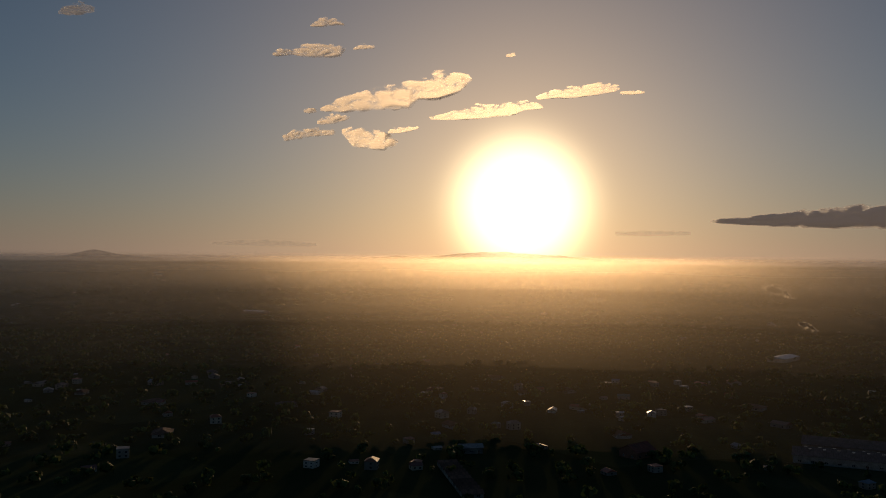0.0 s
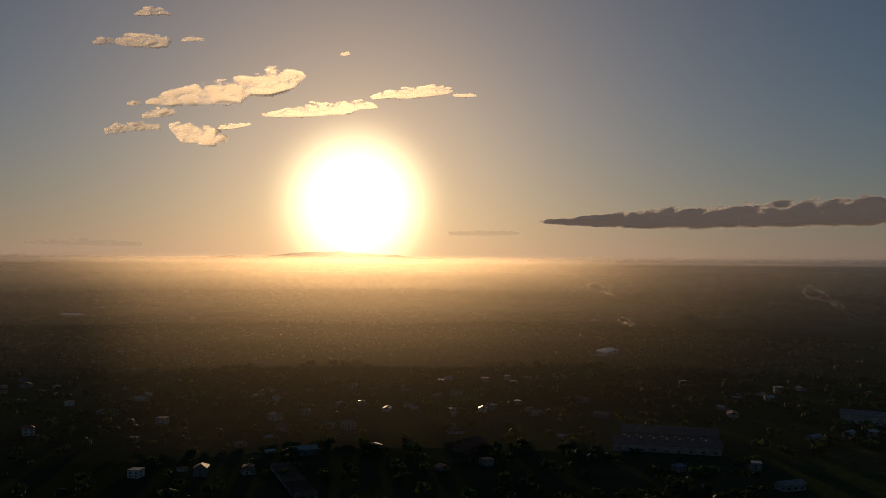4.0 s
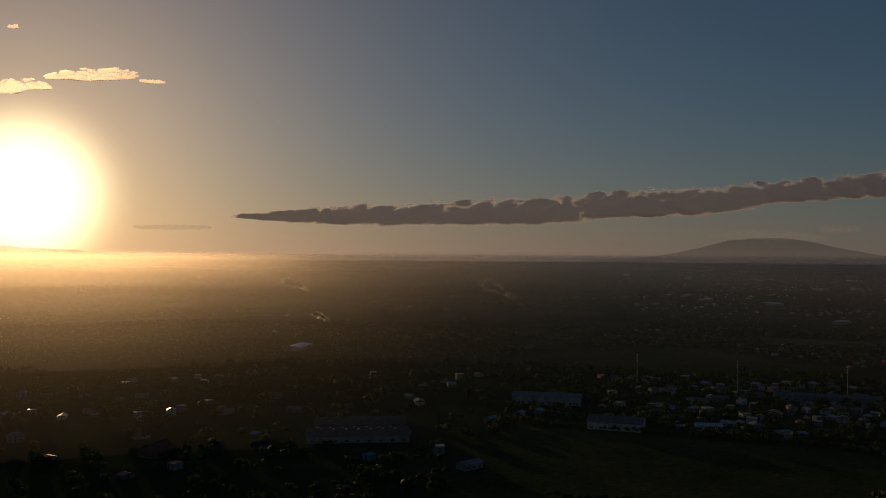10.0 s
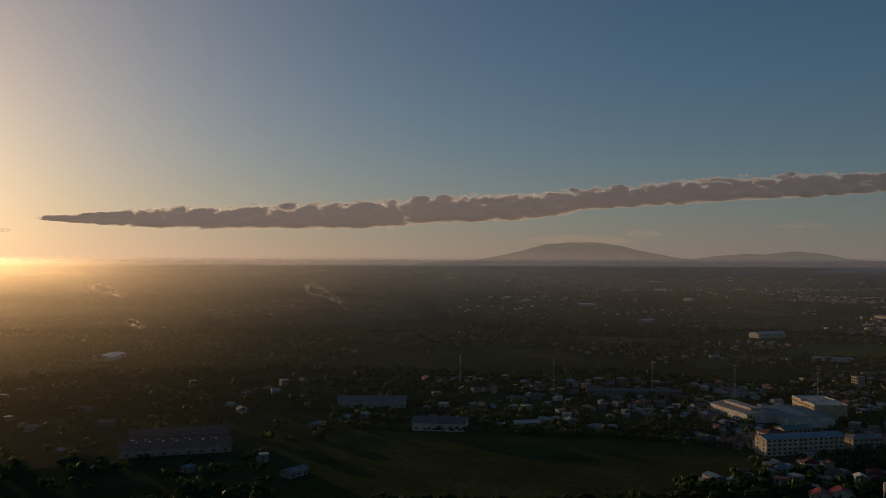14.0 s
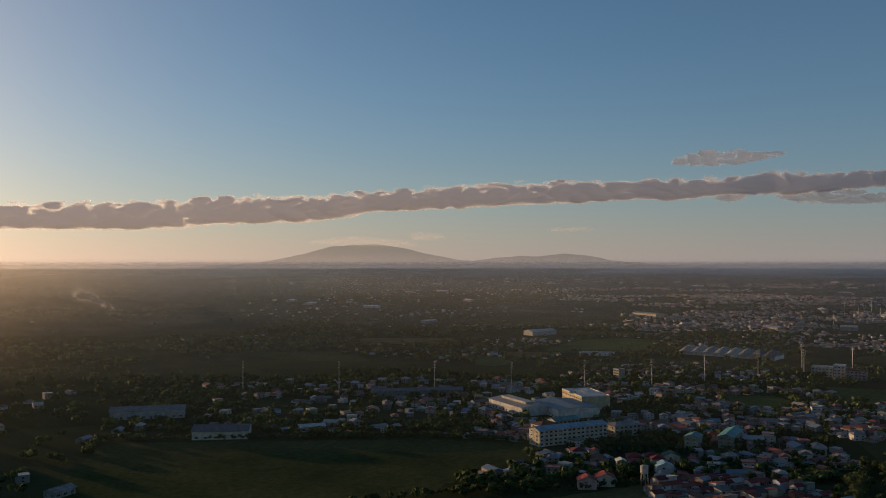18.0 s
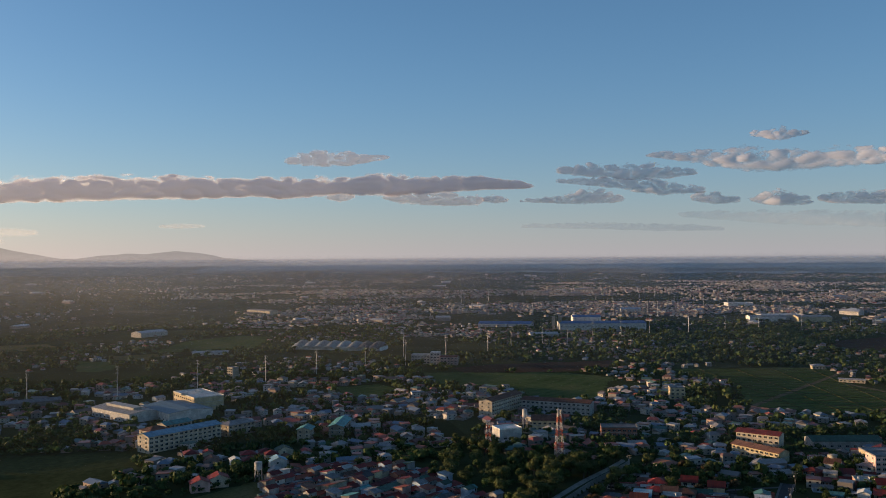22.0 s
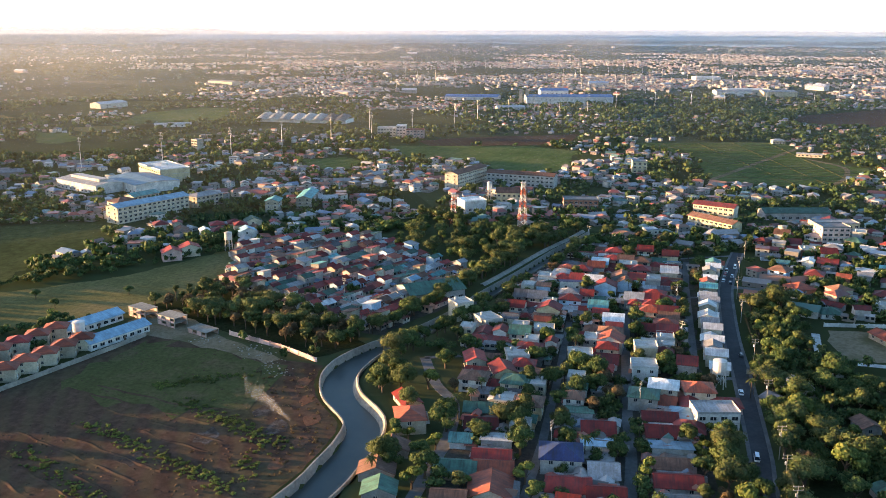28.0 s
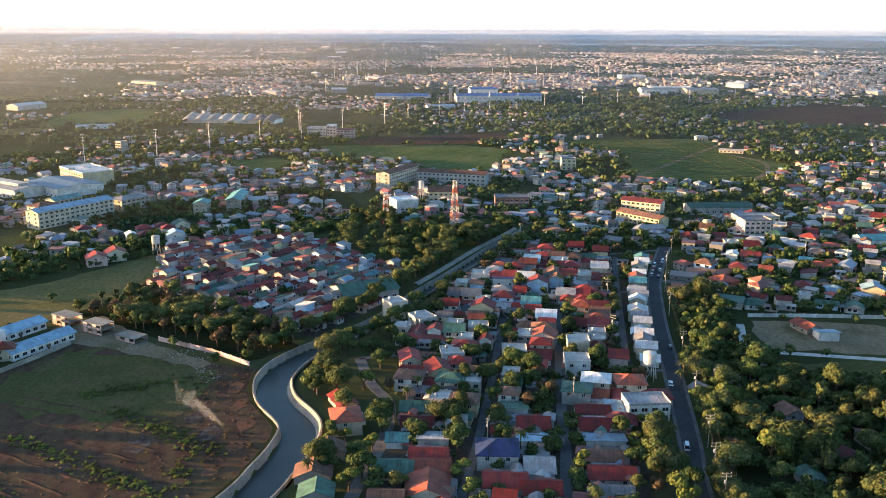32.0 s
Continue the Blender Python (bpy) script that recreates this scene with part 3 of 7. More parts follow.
ribbon("farm_track", smooth_line([(985, -282), (925, -303), (850, -280), (806, -252)]), 2.5, -2.5, -0.1, 0.12, M_SOIL, "pale curved dirt track", "track")

# low earth dikes between the rice plots
RICE = FIELDS[4][1]
for k in range(22):
    t = k / 21
    a, b = Vector((800, -180)).lerp(Vector((1100, -120)), t), Vector((830, -310)).lerp(Vector((1130, -300)), t)
    pts = [tuple(a.lerp(b, s / 30)) for s in range(31)]
    pts = [p for p in pts if inside(RICE, *p)]
    if len(pts) > 3:
        ribbon("field_dike", pts, 0.55, -0.55, -0.1, 0.4, M_GRASS, "narrow grassy dike between rice plots", "dike")
for k in range(4):
    a, b = Vector((800, -200 - 28 * k)), Vector((1120, -140 - 45 * k))
    pts = [p for p in (tuple(a.lerp(b, s / 30)) for s in range(31)) if inside(RICE, *p)]
    if len(pts) > 3:
        ribbon("field_dike", pts, 0.45, -0.45, -0.1, 0.38, M_GRASS, "narrow earth dike between rice plots", "dike")

# old plough ridges on the bare field, side by side
bm = bmesh.new()
for k in range(20):
    a, b = Vector((300 - 7.0 * k, 172 + 1.0 * k)), Vector((272 - 7.0 * k, 92 + 5.0 * k))
    prev = None
    for s in range(26):
        p = a.lerp(b, s / 25)
        w = 1.1 + 0.7 * noise.noise((p.x * 0.1, p.y * 0.1, k))
        h = max(0.05, 0.2 + 0.35 * noise.noise((p.x * 0.16, p.y * 0.16, k + 5.0)))
        p += Vector((noise.noise((k, s * 0.3, 1.0)) * 1.5, 0))
        row = [bm.verts.new(q) for q in ((p.x - w, p.y, 0.0), (p.x, p.y, h), (p.x + w, p.y, 0.0))] if inside(BROWN, p.x, p.y) and line_gap(CANAL, p.x, p.y) > 12 else None
        if row and prev:
            for j in (0, 1):
                bm.faces.new((prev[j], prev[j + 1], row[j + 1], row[j]))
        prev = row
tagged(part("plough_ridges", bm, M_BROWN), "low ridges of turned brown soil", "soil", kind="stuff")
M_ASH = field_material("burnt_ground", (0.07, 0.052, 0.042), (0.09, 0.07, 0.055), (0.16, 0.14, 0.13), 0.15, 0.6, 0.03)
M_RUST = field_material("red_earth", (0.15, 0.075, 0.048), (0.18, 0.095, 0.06), (0.14, 0.09, 0.06), 0.1, 0.6, 0.05)
for k, (x, y, r) in enumerate(((272, 90, 6), (284, 99, 5), (262, 112, 6), (244, 130, 5), (305, 106, 4))):
    sheet("burnt_patch", [(x + r * math.cos(a) * (1 + 0.3 * math.sin(3 * a + k)), y + 0.7 * r * math.sin(a)) for a in (0.6 * j for j in range(10))], 0.09 + 0.002 * k, M_ASH, "dark burnt patch on the bare field", "ground", 0.8, k)
for k, (x, y, r) in enumerate(((262, 79, 4), (280, 80, 5), (296, 86, 5), (312, 92, 5), (246, 82, 4))):
    sheet("red_earth", [(x + r * math.cos(a), y + 0.6 * r * math.sin(a)) for a in (0.6 * j for j in range(10))], 0.11 + 0.002 * k, M_RUST, "patch of bare red earth by the canal", "ground", 0.9, 20 + k)

# ---- meshes joined from many copies of a small shape ----
def tri_mesh(name, V, T, mats, mi=None, smooth=False):
    me = bpy.data.meshes.new(name)
    me.vertices.add(len(V))
    me.vertices.foreach_set("co", np.ascontiguousarray(V, np.float32).ravel())
    me.loops.add(3 * len(T))
    me.loops.foreach_set("vertex_index", np.ascontiguousarray(T, np.int32).ravel())
    me.polygons.add(len(T))
    me.polygons.foreach_set("loop_start", np.arange(len(T), dtype=np.int32) * 3)
    for m in mats:
        me.materials.append(m)
    if mi is not None:
        me.polygons.foreach_set("material_index", np.asarray(mi, np.int32))
    me.update(calc_edges=True)
    me.validate()
    if smooth:
        me.shade_smooth()
    return me


def spread(shape, places):
    """Copies of (verts, tris, materials) at places: x, y, z, turn, scale across, scale up."""
    V, T, M = shape
    P = np.asarray(places, float)
    c, s = np.cos(P[:, 3])[:, None], np.sin(P[:, 3])[:, None]
    X = (V[None, :, 0] * c - V[None, :, 1] * s) * P[:, 4:5] + P[:, 0:1]
    Y = (V[None, :, 0] * s + V[None, :, 1] * c) * P[:, 4:5] + P[:, 1:2]
    Z = V[None, :, 2] * P[:, 5:6] + P[:, 2:3]
    W = np.stack([X, Y, Z], -1).reshape(-1, 3)
    F = (T[None] + (np.arange(len(P)) * len(V))[:, None, None]).reshape(-1, 3)
    return W, F, np.tile(M, len(P))


def joined(name, groups, mats, label, category):
    Vs, Ts, Ms, n = [], [], [], 0
    for shape, places in groups:
        if not len(places):
            continue
        V, T, M = spread(shape, places)
        Vs.append(V), Ts.append(T + n), Ms.append(M)
        n += len(V)
    me = tri_mesh(name, np.concatenate(Vs), np.concatenate(Ts), mats, np.concatenate(Ms))
    if category in ("houses", "sheds"):
        me.shade_flat()
    return tagged(new(name, me), label, category, kind="stuff")


def ball(sub):
    bm = bmesh.new()
    bmesh.ops.create_icosphere(bm, subdivisions=sub, radius=1)
    V = np.array([v.co[:] for v in bm.verts])
    T = np.array([[v.index for v in f.verts] for f in bm.faces])
    bm.free()
    return V, T


BALL1, BALL2 = ball(1), ball(2)


def crown(seed, lobes, spread_r, height, base_z, leaves, leaf, core, flat=1.0):
    """A crown: uneven lobes, with leaf clumps standing out of them all round."""
    g = np.random.default_rng(seed)
    Vs, Ts, n = [], [], 0
    centres = []
    for k in range(lobes):
        a, q = g.uniform(0, 6.28), math.sqrt(g.uniform(0, 1)) * spread_r * 0.68
        up = base_z + height * (0.3 + 0.55 * g.uniform(0, 1) * (1 - 0.6 * (q / spread_r) ** 2))
        centres.append((q * math.cos(a), q * math.sin(a), up, spread_r * g.uniform(0.28, 0.5)))
    for x, y, z, r in centres:
        V, T = core
        W = V * (r * 0.74 * (1 + g.uniform(-0.3, 0.3, (len(V), 1)))) * np.array([1, 1, 0.75 * flat]) + (x, y, z)
        Vs.append(W), Ts.append(T + n)
        n += len(W)
    for k in range(leaves):
        x, y, z, r = centres[g.integers(lobes)]
        d = g.normal(size=3)
        d[2] = d[2] * 0.8 + 0.25
        d /= np.linalg.norm(d)
        c = np.array([x, y, z]) + d * np.array([1, 1, 0.75 * flat]) * r * g.uniform(0.72, 1.28)
        u = np.cross(d, g.normal(size=3))
        u /= np.linalg.norm(u) + 1e-9
        w = np.cross(d, u) + d * g.uniform(-0.7, 0.7)
        s = leaf * g.uniform(0.5, 1.2)
        Vs.append(np.array([c - u * s * 0.5, c + w * s * 0.45, c + u * s * 0.5 + d * s * 0.25, c - w * s * 0.4]))
        Ts.append(np.array([[0, 1, 2], [0, 2, 3]]) + n)
        n += 4
    T = np.concatenate(Ts)
    return np.concatenate(Vs), T, np.zeros(len(T), int)


def trunk_mesh(h, r, seed, limbs=4, reach=2.0):
    rnd, bm = random.Random(seed), bmesh.new()
    rod(bm, (0, 0, -0.3), (0.1, 0.05, h * 0.55), r, r * 0.75, 7)
    for k in range(limbs):
        a = 6.28 * k / limbs + rnd.uniform(-0.4, 0.4)
        rod(bm, (0.1, 0.05, h * rnd.uniform(0.4, 0.55)), (reach * math.cos(a), reach * math.sin(a), h * rnd.uniform(0.85, 1.1)), r * 0.55, r * 0.2, 5)
    me = bpy.data.meshes.new("trunk")
    bm.to_mesh(me)
    bm.free()
    me.materials.append(BARK)
    return me


def palm_shape(seed, h):
    g, V, T = np.random.default_rng(seed), [], []
    for k in range(22):
        a, droop, ln = 6.28 * k / 22 + g.uniform(-0.15, 0.15), g.uniform(0.1, 1.0), g.uniform(2.3, 3.2)
        prev = None
        for s in range(6):
            t = s / 5
            rr, zz = ln * t * (1 - 0.15 * t), h + ln * (0.55 * (1 - droop) * t - (0.35 + 0.5 * droop) * t * t + 0.15 * t)
            w = 0.55 * (1 - t) * (0.4 + t) + 0.03
            c = np.array([rr * math.cos(a), rr * math.sin(a), zz])
            side = np.array([-math.sin(a), math.cos(a), 0]) * w
            V += [c - side - (0, 0, w * 0.4), c, c + side - (0, 0, w * 0.4)]
            i = len(V) - 3
            if prev is not None:
                T += [[prev, prev + 1, i + 1], [prev, i + 1, i], [prev + 1, prev + 2, i + 2], [prev + 1, i + 2, i + 1]]
            prev = i
    return np.array(V), np.array(T), np.zeros(len(T), int)


TREE_KINDS = [  # name, leaf, lobes, radius, height of crown, trunk, leaves
    ("mango_tree", "mango", 9, 4.6, 6.0, 2.2, 900, "dense dark green mango tree"),
    ("mango_tree", "mango", 7, 3.6, 5.2, 2.0, 700, "rounded dark green mango tree"),
    ("acacia_tree", "acacia", 11, 5.6, 5.0, 3.6, 950, "broad spreading acacia tree with olive leaves"),
    ("acacia_tree", "acacia", 8, 4.0, 5.5, 3.4, 750, "tall olive-green acacia tree"),
    ("young_tree", "bright", 6, 2.9, 4.2, 1.8, 520, "small bright green leafy tree"),
    ("dry_tree", "dry", 7, 3.6, 4.6, 2.4, 520, "brownish half-dry leafy tree"),
    ("slender_tree", "acacia", 6, 2.3, 7.0, 2.6, 520, "slender upright green tree")]
TREE_DATA = []
for k, (nm, lf, lobes, rad, hgt, tr, nl, lab) in enumerate(TREE_KINDS):
    V, T, M = crown(100 + k, lobes, rad, hgt, tr, int(nl * 2.6), 0.6, BALL2)
    TREE_DATA.append((tri_mesh("crown", V, T, [LEAF[lf]]), trunk_mesh(tr + hgt * 0.45, 0.16 + rad * 0.05, k, 4, rad * 0.45)))
PALM_DATA = []
for k, h in enumerate((7.5, 9.5)):
    bm = bmesh.new()
    rod(bm, (0, 0, -0.3), (0.15, 0, h * 0.5), 0.2, 0.16, 7)
    rod(bm, (0.15, 0, h * 0.5), (0, 0, h), 0.16, 0.12, 7)
    me = bpy.data.meshes.new("trunk")
    bm.to_mesh(me)
    bm.free()
    me.materials.append(BARK)
    V, T, M = palm_shape(k, h)
    PALM_DATA.append((tri_mesh("fronds", V, T, [LEAF["palm"]]), me))
TREE_PROTO = {}


def plant(kind, x, y, scale=1.0, turn=0.0, tall=1.0, palm=False):
    m = Matrix.LocRotScale((x, y, 0), Euler((0, 0, turn)), (scale, scale, scale * tall))
    key = (kind, palm)
    if key in TREE_PROTO:
        return copy_thing(TREE_PROTO[key], m)
    if palm:
        ob = root("coconut_palm", "coconut palm with drooping green fronds", "palm", None, "coconut palms")
        again("fronds", PALM_DATA[kind][0], ob, Matrix())
        again("trunk", PALM_DATA[kind][1], ob, Matrix())
    else:
        nm, lf, lobes, rad, hgt, tr, nl, lab = TREE_KINDS[kind]
        ob = root(nm, lab, "tree", None, nm.replace("_", " ") + "s of the village")
        again("crown", TREE_DATA[kind][0], ob, Matrix())
        again("trunk", TREE_DATA[kind][1], ob, Matrix())
    ob.matrix_basis = pose(x, y, 0, 0, 0, math.degrees(turn))
    TREE_PROTO[key] = ob
    return ob


LOW_TREES = [crown(300 + k, 5 + k % 3, 3.2 + 0.5 * (k % 3), 4.2 + 0.8 * (k % 2), 1.0, 190, 1.1, BALL1) for k in range(5)]
FAR_TREES = [crown(320 + k, 3, 4.0, 4.5, 0.2, 19, 2.9, BALL1) for k in range(4)]
MID_TREES = [crown(360 + k, 7, 3.6, 4.6, 0.8, 300, 0.85, BALL1) for k in range(4)]
BUSHES = [crown(340 + k, 4, 1.3, 1.2, -0.1, 60, 0.6, BALL1) for k in range(3)]

# ---- houses ----
def window_mesh(w, h):
    """A frame with a sill edge and two set-back panes, in one piece."""
    bm = bmesh.new()
    x, y0, y1 = w / 2, -0.09, 0.06
    v = {(i, j, k): bm.verts.new((i * x, (y0, y1)[j], k * h)) for i in (-1, 0, 1) for j in (0, 1) for k in (0, 1)}
    panes = []
    for i in (-1, 0):
        panes.append(bm.faces.new((v[i, 0, 0], v[i + 1, 0, 0], v[i + 1, 0, 1], v[i, 0, 1])))
        bm.faces.new((v[i, 1, 1], v[i + 1, 1, 1], v[i + 1, 1, 0], v[i, 1, 0]))
        for k in (0, 1):
            bm.faces.new((v[i, 0, k], v[i, 1, k], v[i + 1, 1, k], v[i + 1, 0, k]))
    for i in (-1, 1):
        bm.faces.new((v[i, 0, 0], v[i, 0, 1], v[i, 1, 1], v[i, 1, 0]))
    bmesh.ops.recalc_face_normals(bm, faces=bm.faces[:])
    bmesh.ops.inset_individual(bm, faces=panes, thickness=0.08, depth=-0.06)
    for f in panes:
        f.material_index = 1
    me = bpy.data.meshes.new("window")
    bm.to_mesh(me)
    bm.free()
    me.materials.append(FRAME), me.materials.append(GLASS)
    return me


WINDOW, WIDE_WINDOW = window_mesh(1.3, 1.3), window_mesh(2.2, 1.4)


def door_mesh():
    bm = boxed((-0.6, -0.09, 0, 0.6, 0.06, 2.15))
    bmesh.ops.recalc_face_normals(bm, faces=bm.faces[:])
    bmesh.ops.inset_individual(bm, faces=[f for f in bm.faces if f.normal.y < -0.5], thickness=0.1, depth=-0.05)
    me = bpy.data.meshes.new("door")
    bm.to_mesh(me)
    bm.free()
    me.materials.append(WOOD)
    return me


DOOR = door_mesh()


def slab(bm, pts, t):
    """A flat piece of roof over pts, t thick, with a level underside edge."""
    lo, hi = [bm.verts.new(p) for p in pts], [bm.verts.new((p[0], p[1], p[2] + t)) for p in pts]
    bm.faces.new(lo[::-1])
    bm.faces.new(hi)
    for k in range(len(pts)):
        bm.faces.new((lo[k - 1], lo[k], hi[k], hi[k - 1]))


def roof_mesh(kind, w, d, z, rise, over=0.6):
    """One closed shell: the sheets above, the soffit below."""
    bm = bmesh.new()
    X, Y, t = w / 2 + over, d / 2 + over, 0.14
    dz = rise * over / (d / 2)
    if kind in ("gable", "hip"):
        q = X if kind == "gable" else max(0.05, w / 2 - d / 2)
        pts = [(-X, -Y, z - dz), (X, -Y, z - dz), (X, Y, z - dz), (-X, Y, z - dz), (-q, 0, z + rise), (q, 0, z + rise)]
        faces = [(0, 1, 5, 4), (2, 3, 4, 5)] + ([(1, 2, 5), (3, 0, 4)] if kind == "hip" else [])
        lo, hi = [bm.verts.new(p) for p in pts], [bm.verts.new((p[0], p[1], p[2] + t)) for p in pts]
        for f in faces:
            bm.faces.new([hi[k] for k in f])
            bm.faces.new([lo[k] for k in f[::-1]])
        rim = [0, 1, 5, 2, 3, 4] if kind == "gable" else [0, 1, 2, 3]
        for k in range(len(rim)):
            i, j = rim[k - 1], rim[k]
            bm.faces.new((lo[i], lo[j], hi[j], hi[i]))
        if kind == "gable":  # a raised ridge cap
            g = bmesh.ops.bisect_plane(bm, geom=bm.verts[:] + bm.edges[:] + bm.faces[:], plane_co=(0, 0.25, 0), plane_no=(0, 1, 0))
            g = bmesh.ops.bisect_plane(bm, geom=bm.verts[:] + bm.edges[:] + bm.faces[:], plane_co=(0, -0.25, 0), plane_no=(0, 1, 0))
            for v in hi[4:]:
                v.co.z += 0.08
    elif kind == "shed":
        slab(bm, [(-X, -Y, z), (X, -Y, z), (X, Y, z + rise * 0.6), (-X, Y, z + rise * 0.6)], t)
    else:
        box(bm, -w / 2 - 0.12, -d / 2 - 0.12, z, w / 2 + 0.12, d / 2 + 0.12, z + 0.85)
        bm.normal_update()
        bmesh.ops.recalc_face_normals(bm, faces=bm.faces[:])
        bmesh.ops.inset_individual(bm, faces=[f for f in bm.faces if f.normal.z > 0.9], thickness=0.22, depth=-0.6)
    return bm


def wall_mesh(kind, w, d, h, rise):
    bm = bmesh.new()
    box(bm, -w / 2, -d / 2, -0.3, w / 2, d / 2, h)
    if kind == "gable":
        for s in (-1, 1):
            x = s * w / 2
            t = [bm.verts.new(p) for p in ((x, -d / 2, h), (x, d / 2, h), (x, 0, h + rise))]
            u = [bm.verts.new((v.co.x - s * 0.2, v.co.y, v.co.z)) for v in t]
            bm.faces.new(t), bm.faces.new(u[::-1])
            for k in range(3):
                bm.faces.new((t[k - 1], t[k], u[k], u[k - 1]))
    elif kind == "shed":
        v = [bm.verts.new(p) for p in ((-w / 2, -d / 2, h), (w / 2, -d / 2, h), (w / 2, d / 2, h), (-w / 2, d / 2, h), (w / 2, d / 2, h + rise * 0.5), (-w / 2, d / 2, h + rise * 0.5))]
        for f in ((0, 1, 4, 5), (1, 2, 4), (0, 5, 3), (2, 3, 5, 4)):
            bm.faces.new([v[k] for k in f])
    return bm


HOUSES = {}
KIND_WORD = {"gable": "gabled", "hip": "hipped", "shed": "sloping", "flat": "flat"}


def house(x, y, turn, w, d, storeys, kind, roof, wall, name="house", extra="", grow=1.0, group="village houses"):
    """A house with its roof, windows and door; alike ones are copies."""
    m = Matrix.LocRotScale((x, y, 0), Euler((0, 0, turn)), None)
    key = (w, d, storeys, kind, roof, wall, extra, name)
    if key in HOUSES:
        return copy_thing(HOUSES[key], m @ Matrix.Diagonal((grow, grow, 0.9 + 0.2 * grow - 0.1, 1)))
    h, rise = 2.7 * storeys + 0.1, (0.4 if kind == "shed" else 0.2 if d < 7 else 0.21) * d * (0.8 if kind == "shed" else 1)
    words = "%s %s house with %s %s metal roof" % ("two-storey" if storeys > 1 else "one-storey", wall, roof, KIND_WORD[kind]) if kind != "flat" else \
        "%s %s concrete house with %s flat roof" % ("two-storey" if storeys == 2 else "three-storey" if storeys > 2 else "one-storey", wall, roof)
    ob = root(name, words, "house", m, group)
    part("wall", wall_mesh(kind, w, d, h, rise), WALLS[wall], ob)
    part("roof", roof_mesh(kind, w, d, h, rise), ROOFS[roof] if kind != "flat" else [PALE_CONCRETE if roof == "grey" else ROOFS[roof]], ob)
    for s in range(storeys):
        z = 0.9 + 2.7 * s
        for side in (-1, 1):
            wx = side * w * 0.25
            if w > 8.2 or side < 0:
                again("window", WIDE_WINDOW if w > 8.2 else WINDOW, ob, pose(wx, -d / 2 - 0.03, z))
            if w > 9.2 and s == storeys - 1:
                again("window", WINDOW, ob, pose(wx, d / 2 + 0.03, z, 0, 0, 180))
        if name != "small_house":
            again("window", WINDOW, ob, pose(-w / 2 - 0.03, 0.8, z, 0, 0, -90))
    again("door", DOOR, ob, pose(0, -d / 2 - 0.04, 0))
    if extra == "porch":
        bm = bmesh.new()
        slab(bm, [(-w * 0.4, -d / 2 - 2.2, 2.35), (w * 0.4, -d / 2 - 2.2, 2.35), (w * 0.4, -d / 2, 2.8), (-w * 0.4, -d / 2, 2.8)], 0.1)
        part("porch_roof", bm, ROOFS["grey"], ob, "grey tin porch roof")
        for s in (-1, 1):
            part("post", boxed((s * w * 0.38 - 0.1, -d / 2 - 2.1, -0.2, s * w * 0.38 + 0.1, -d / 2 - 1.9, 2.36)), WALLS["white"], ob)
    if extra == "balcony":
        bm = boxed((-w * 0.35, -d / 2 - 1.4, 2.85, w * 0.35, -d / 2, 3.0), (-w * 0.35, -d / 2 - 1.4, 3.0, w * 0.35, -d / 2 - 1.3, 3.9), (-w * 0.35, -d / 2 - 1.3, 3.0, -w * 0.35 + 0.1, -d / 2, 3.9),
                   (w * 0.35 - 0.1, -d / 2 - 1.3, 3.0, w * 0.35, -d / 2, 3.9))
        part("balcony", bm, WALLS["white"], ob, "white plastered balcony")
    if extra == "tank":
        bm = bmesh.new()
        rod(bm, (w * 0.25, d * 0.2, h + 0.2), (w * 0.25, d * 0.2, h + 1.9), 0.6, sides=10)
        part("water_tank", bm, STEEL, ob, "small steel water tank")
    HOUSES[key] = ob
    return ob


ROOF_MIX = ["red"] * 11 + ["orange-red"] * 4 + ["maroon"] * 10 + ["rusty"] * 5 + ["grey"] * 5 + ["pale grey"] * 2 + ["dark green"] * 4 + ["sooty"] * 2 + ["teal"] + ["sky blue"] + ["white"]
WALL_MIX = ["cream"] * 5 + ["white"] * 5 + ["grey"] * 5 + ["pink"] * 2 + ["yellow"] + ["pale blue"] * 2 + ["brick"]
SMALL = [(10.5, 6.0, 1, "gable", ""), (9.5, 5.6, 1, "shed", ""), (7.0, 6.0, 2, "gable", ""), (11.5, 5.5, 1, "gable", ""), (9.0, 6.0, 1, "gable", ""), (7.0, 6.0, 2, "shed", "")]
LARGE = [(9.5, 11.0, 1, "gable", "porch"), (10.0, 10.0, 1, "hip", "porch"), (9.0, 11.0, 2, "gable", "balcony"), (10.5, 9.5, 2, "hip", "balcony"), (8.5, 10.0, 2, "flat", "tank"), (11.0, 8.0, 1, "shed", "")]


def pick_house(designs):
    w, d, s, kind, extra = PICK.choice(designs)
    roof = PICK.choice(ROOF_MIX)
    if kind == "flat":
        roof = "grey"
    return w, d, s, kind, roof, PICK.choice(WALL_MIX), extra


def place_house(x, y, turn, design, group, grow=1.0, name="house"):
    w, d, s, kind, roof, wall, extra = design
    house(x, y, turn, w, d, s, kind, roof, wall, name, extra, grow, group)
    take_disc(x, y, (w + d) * 0.2 * grow)


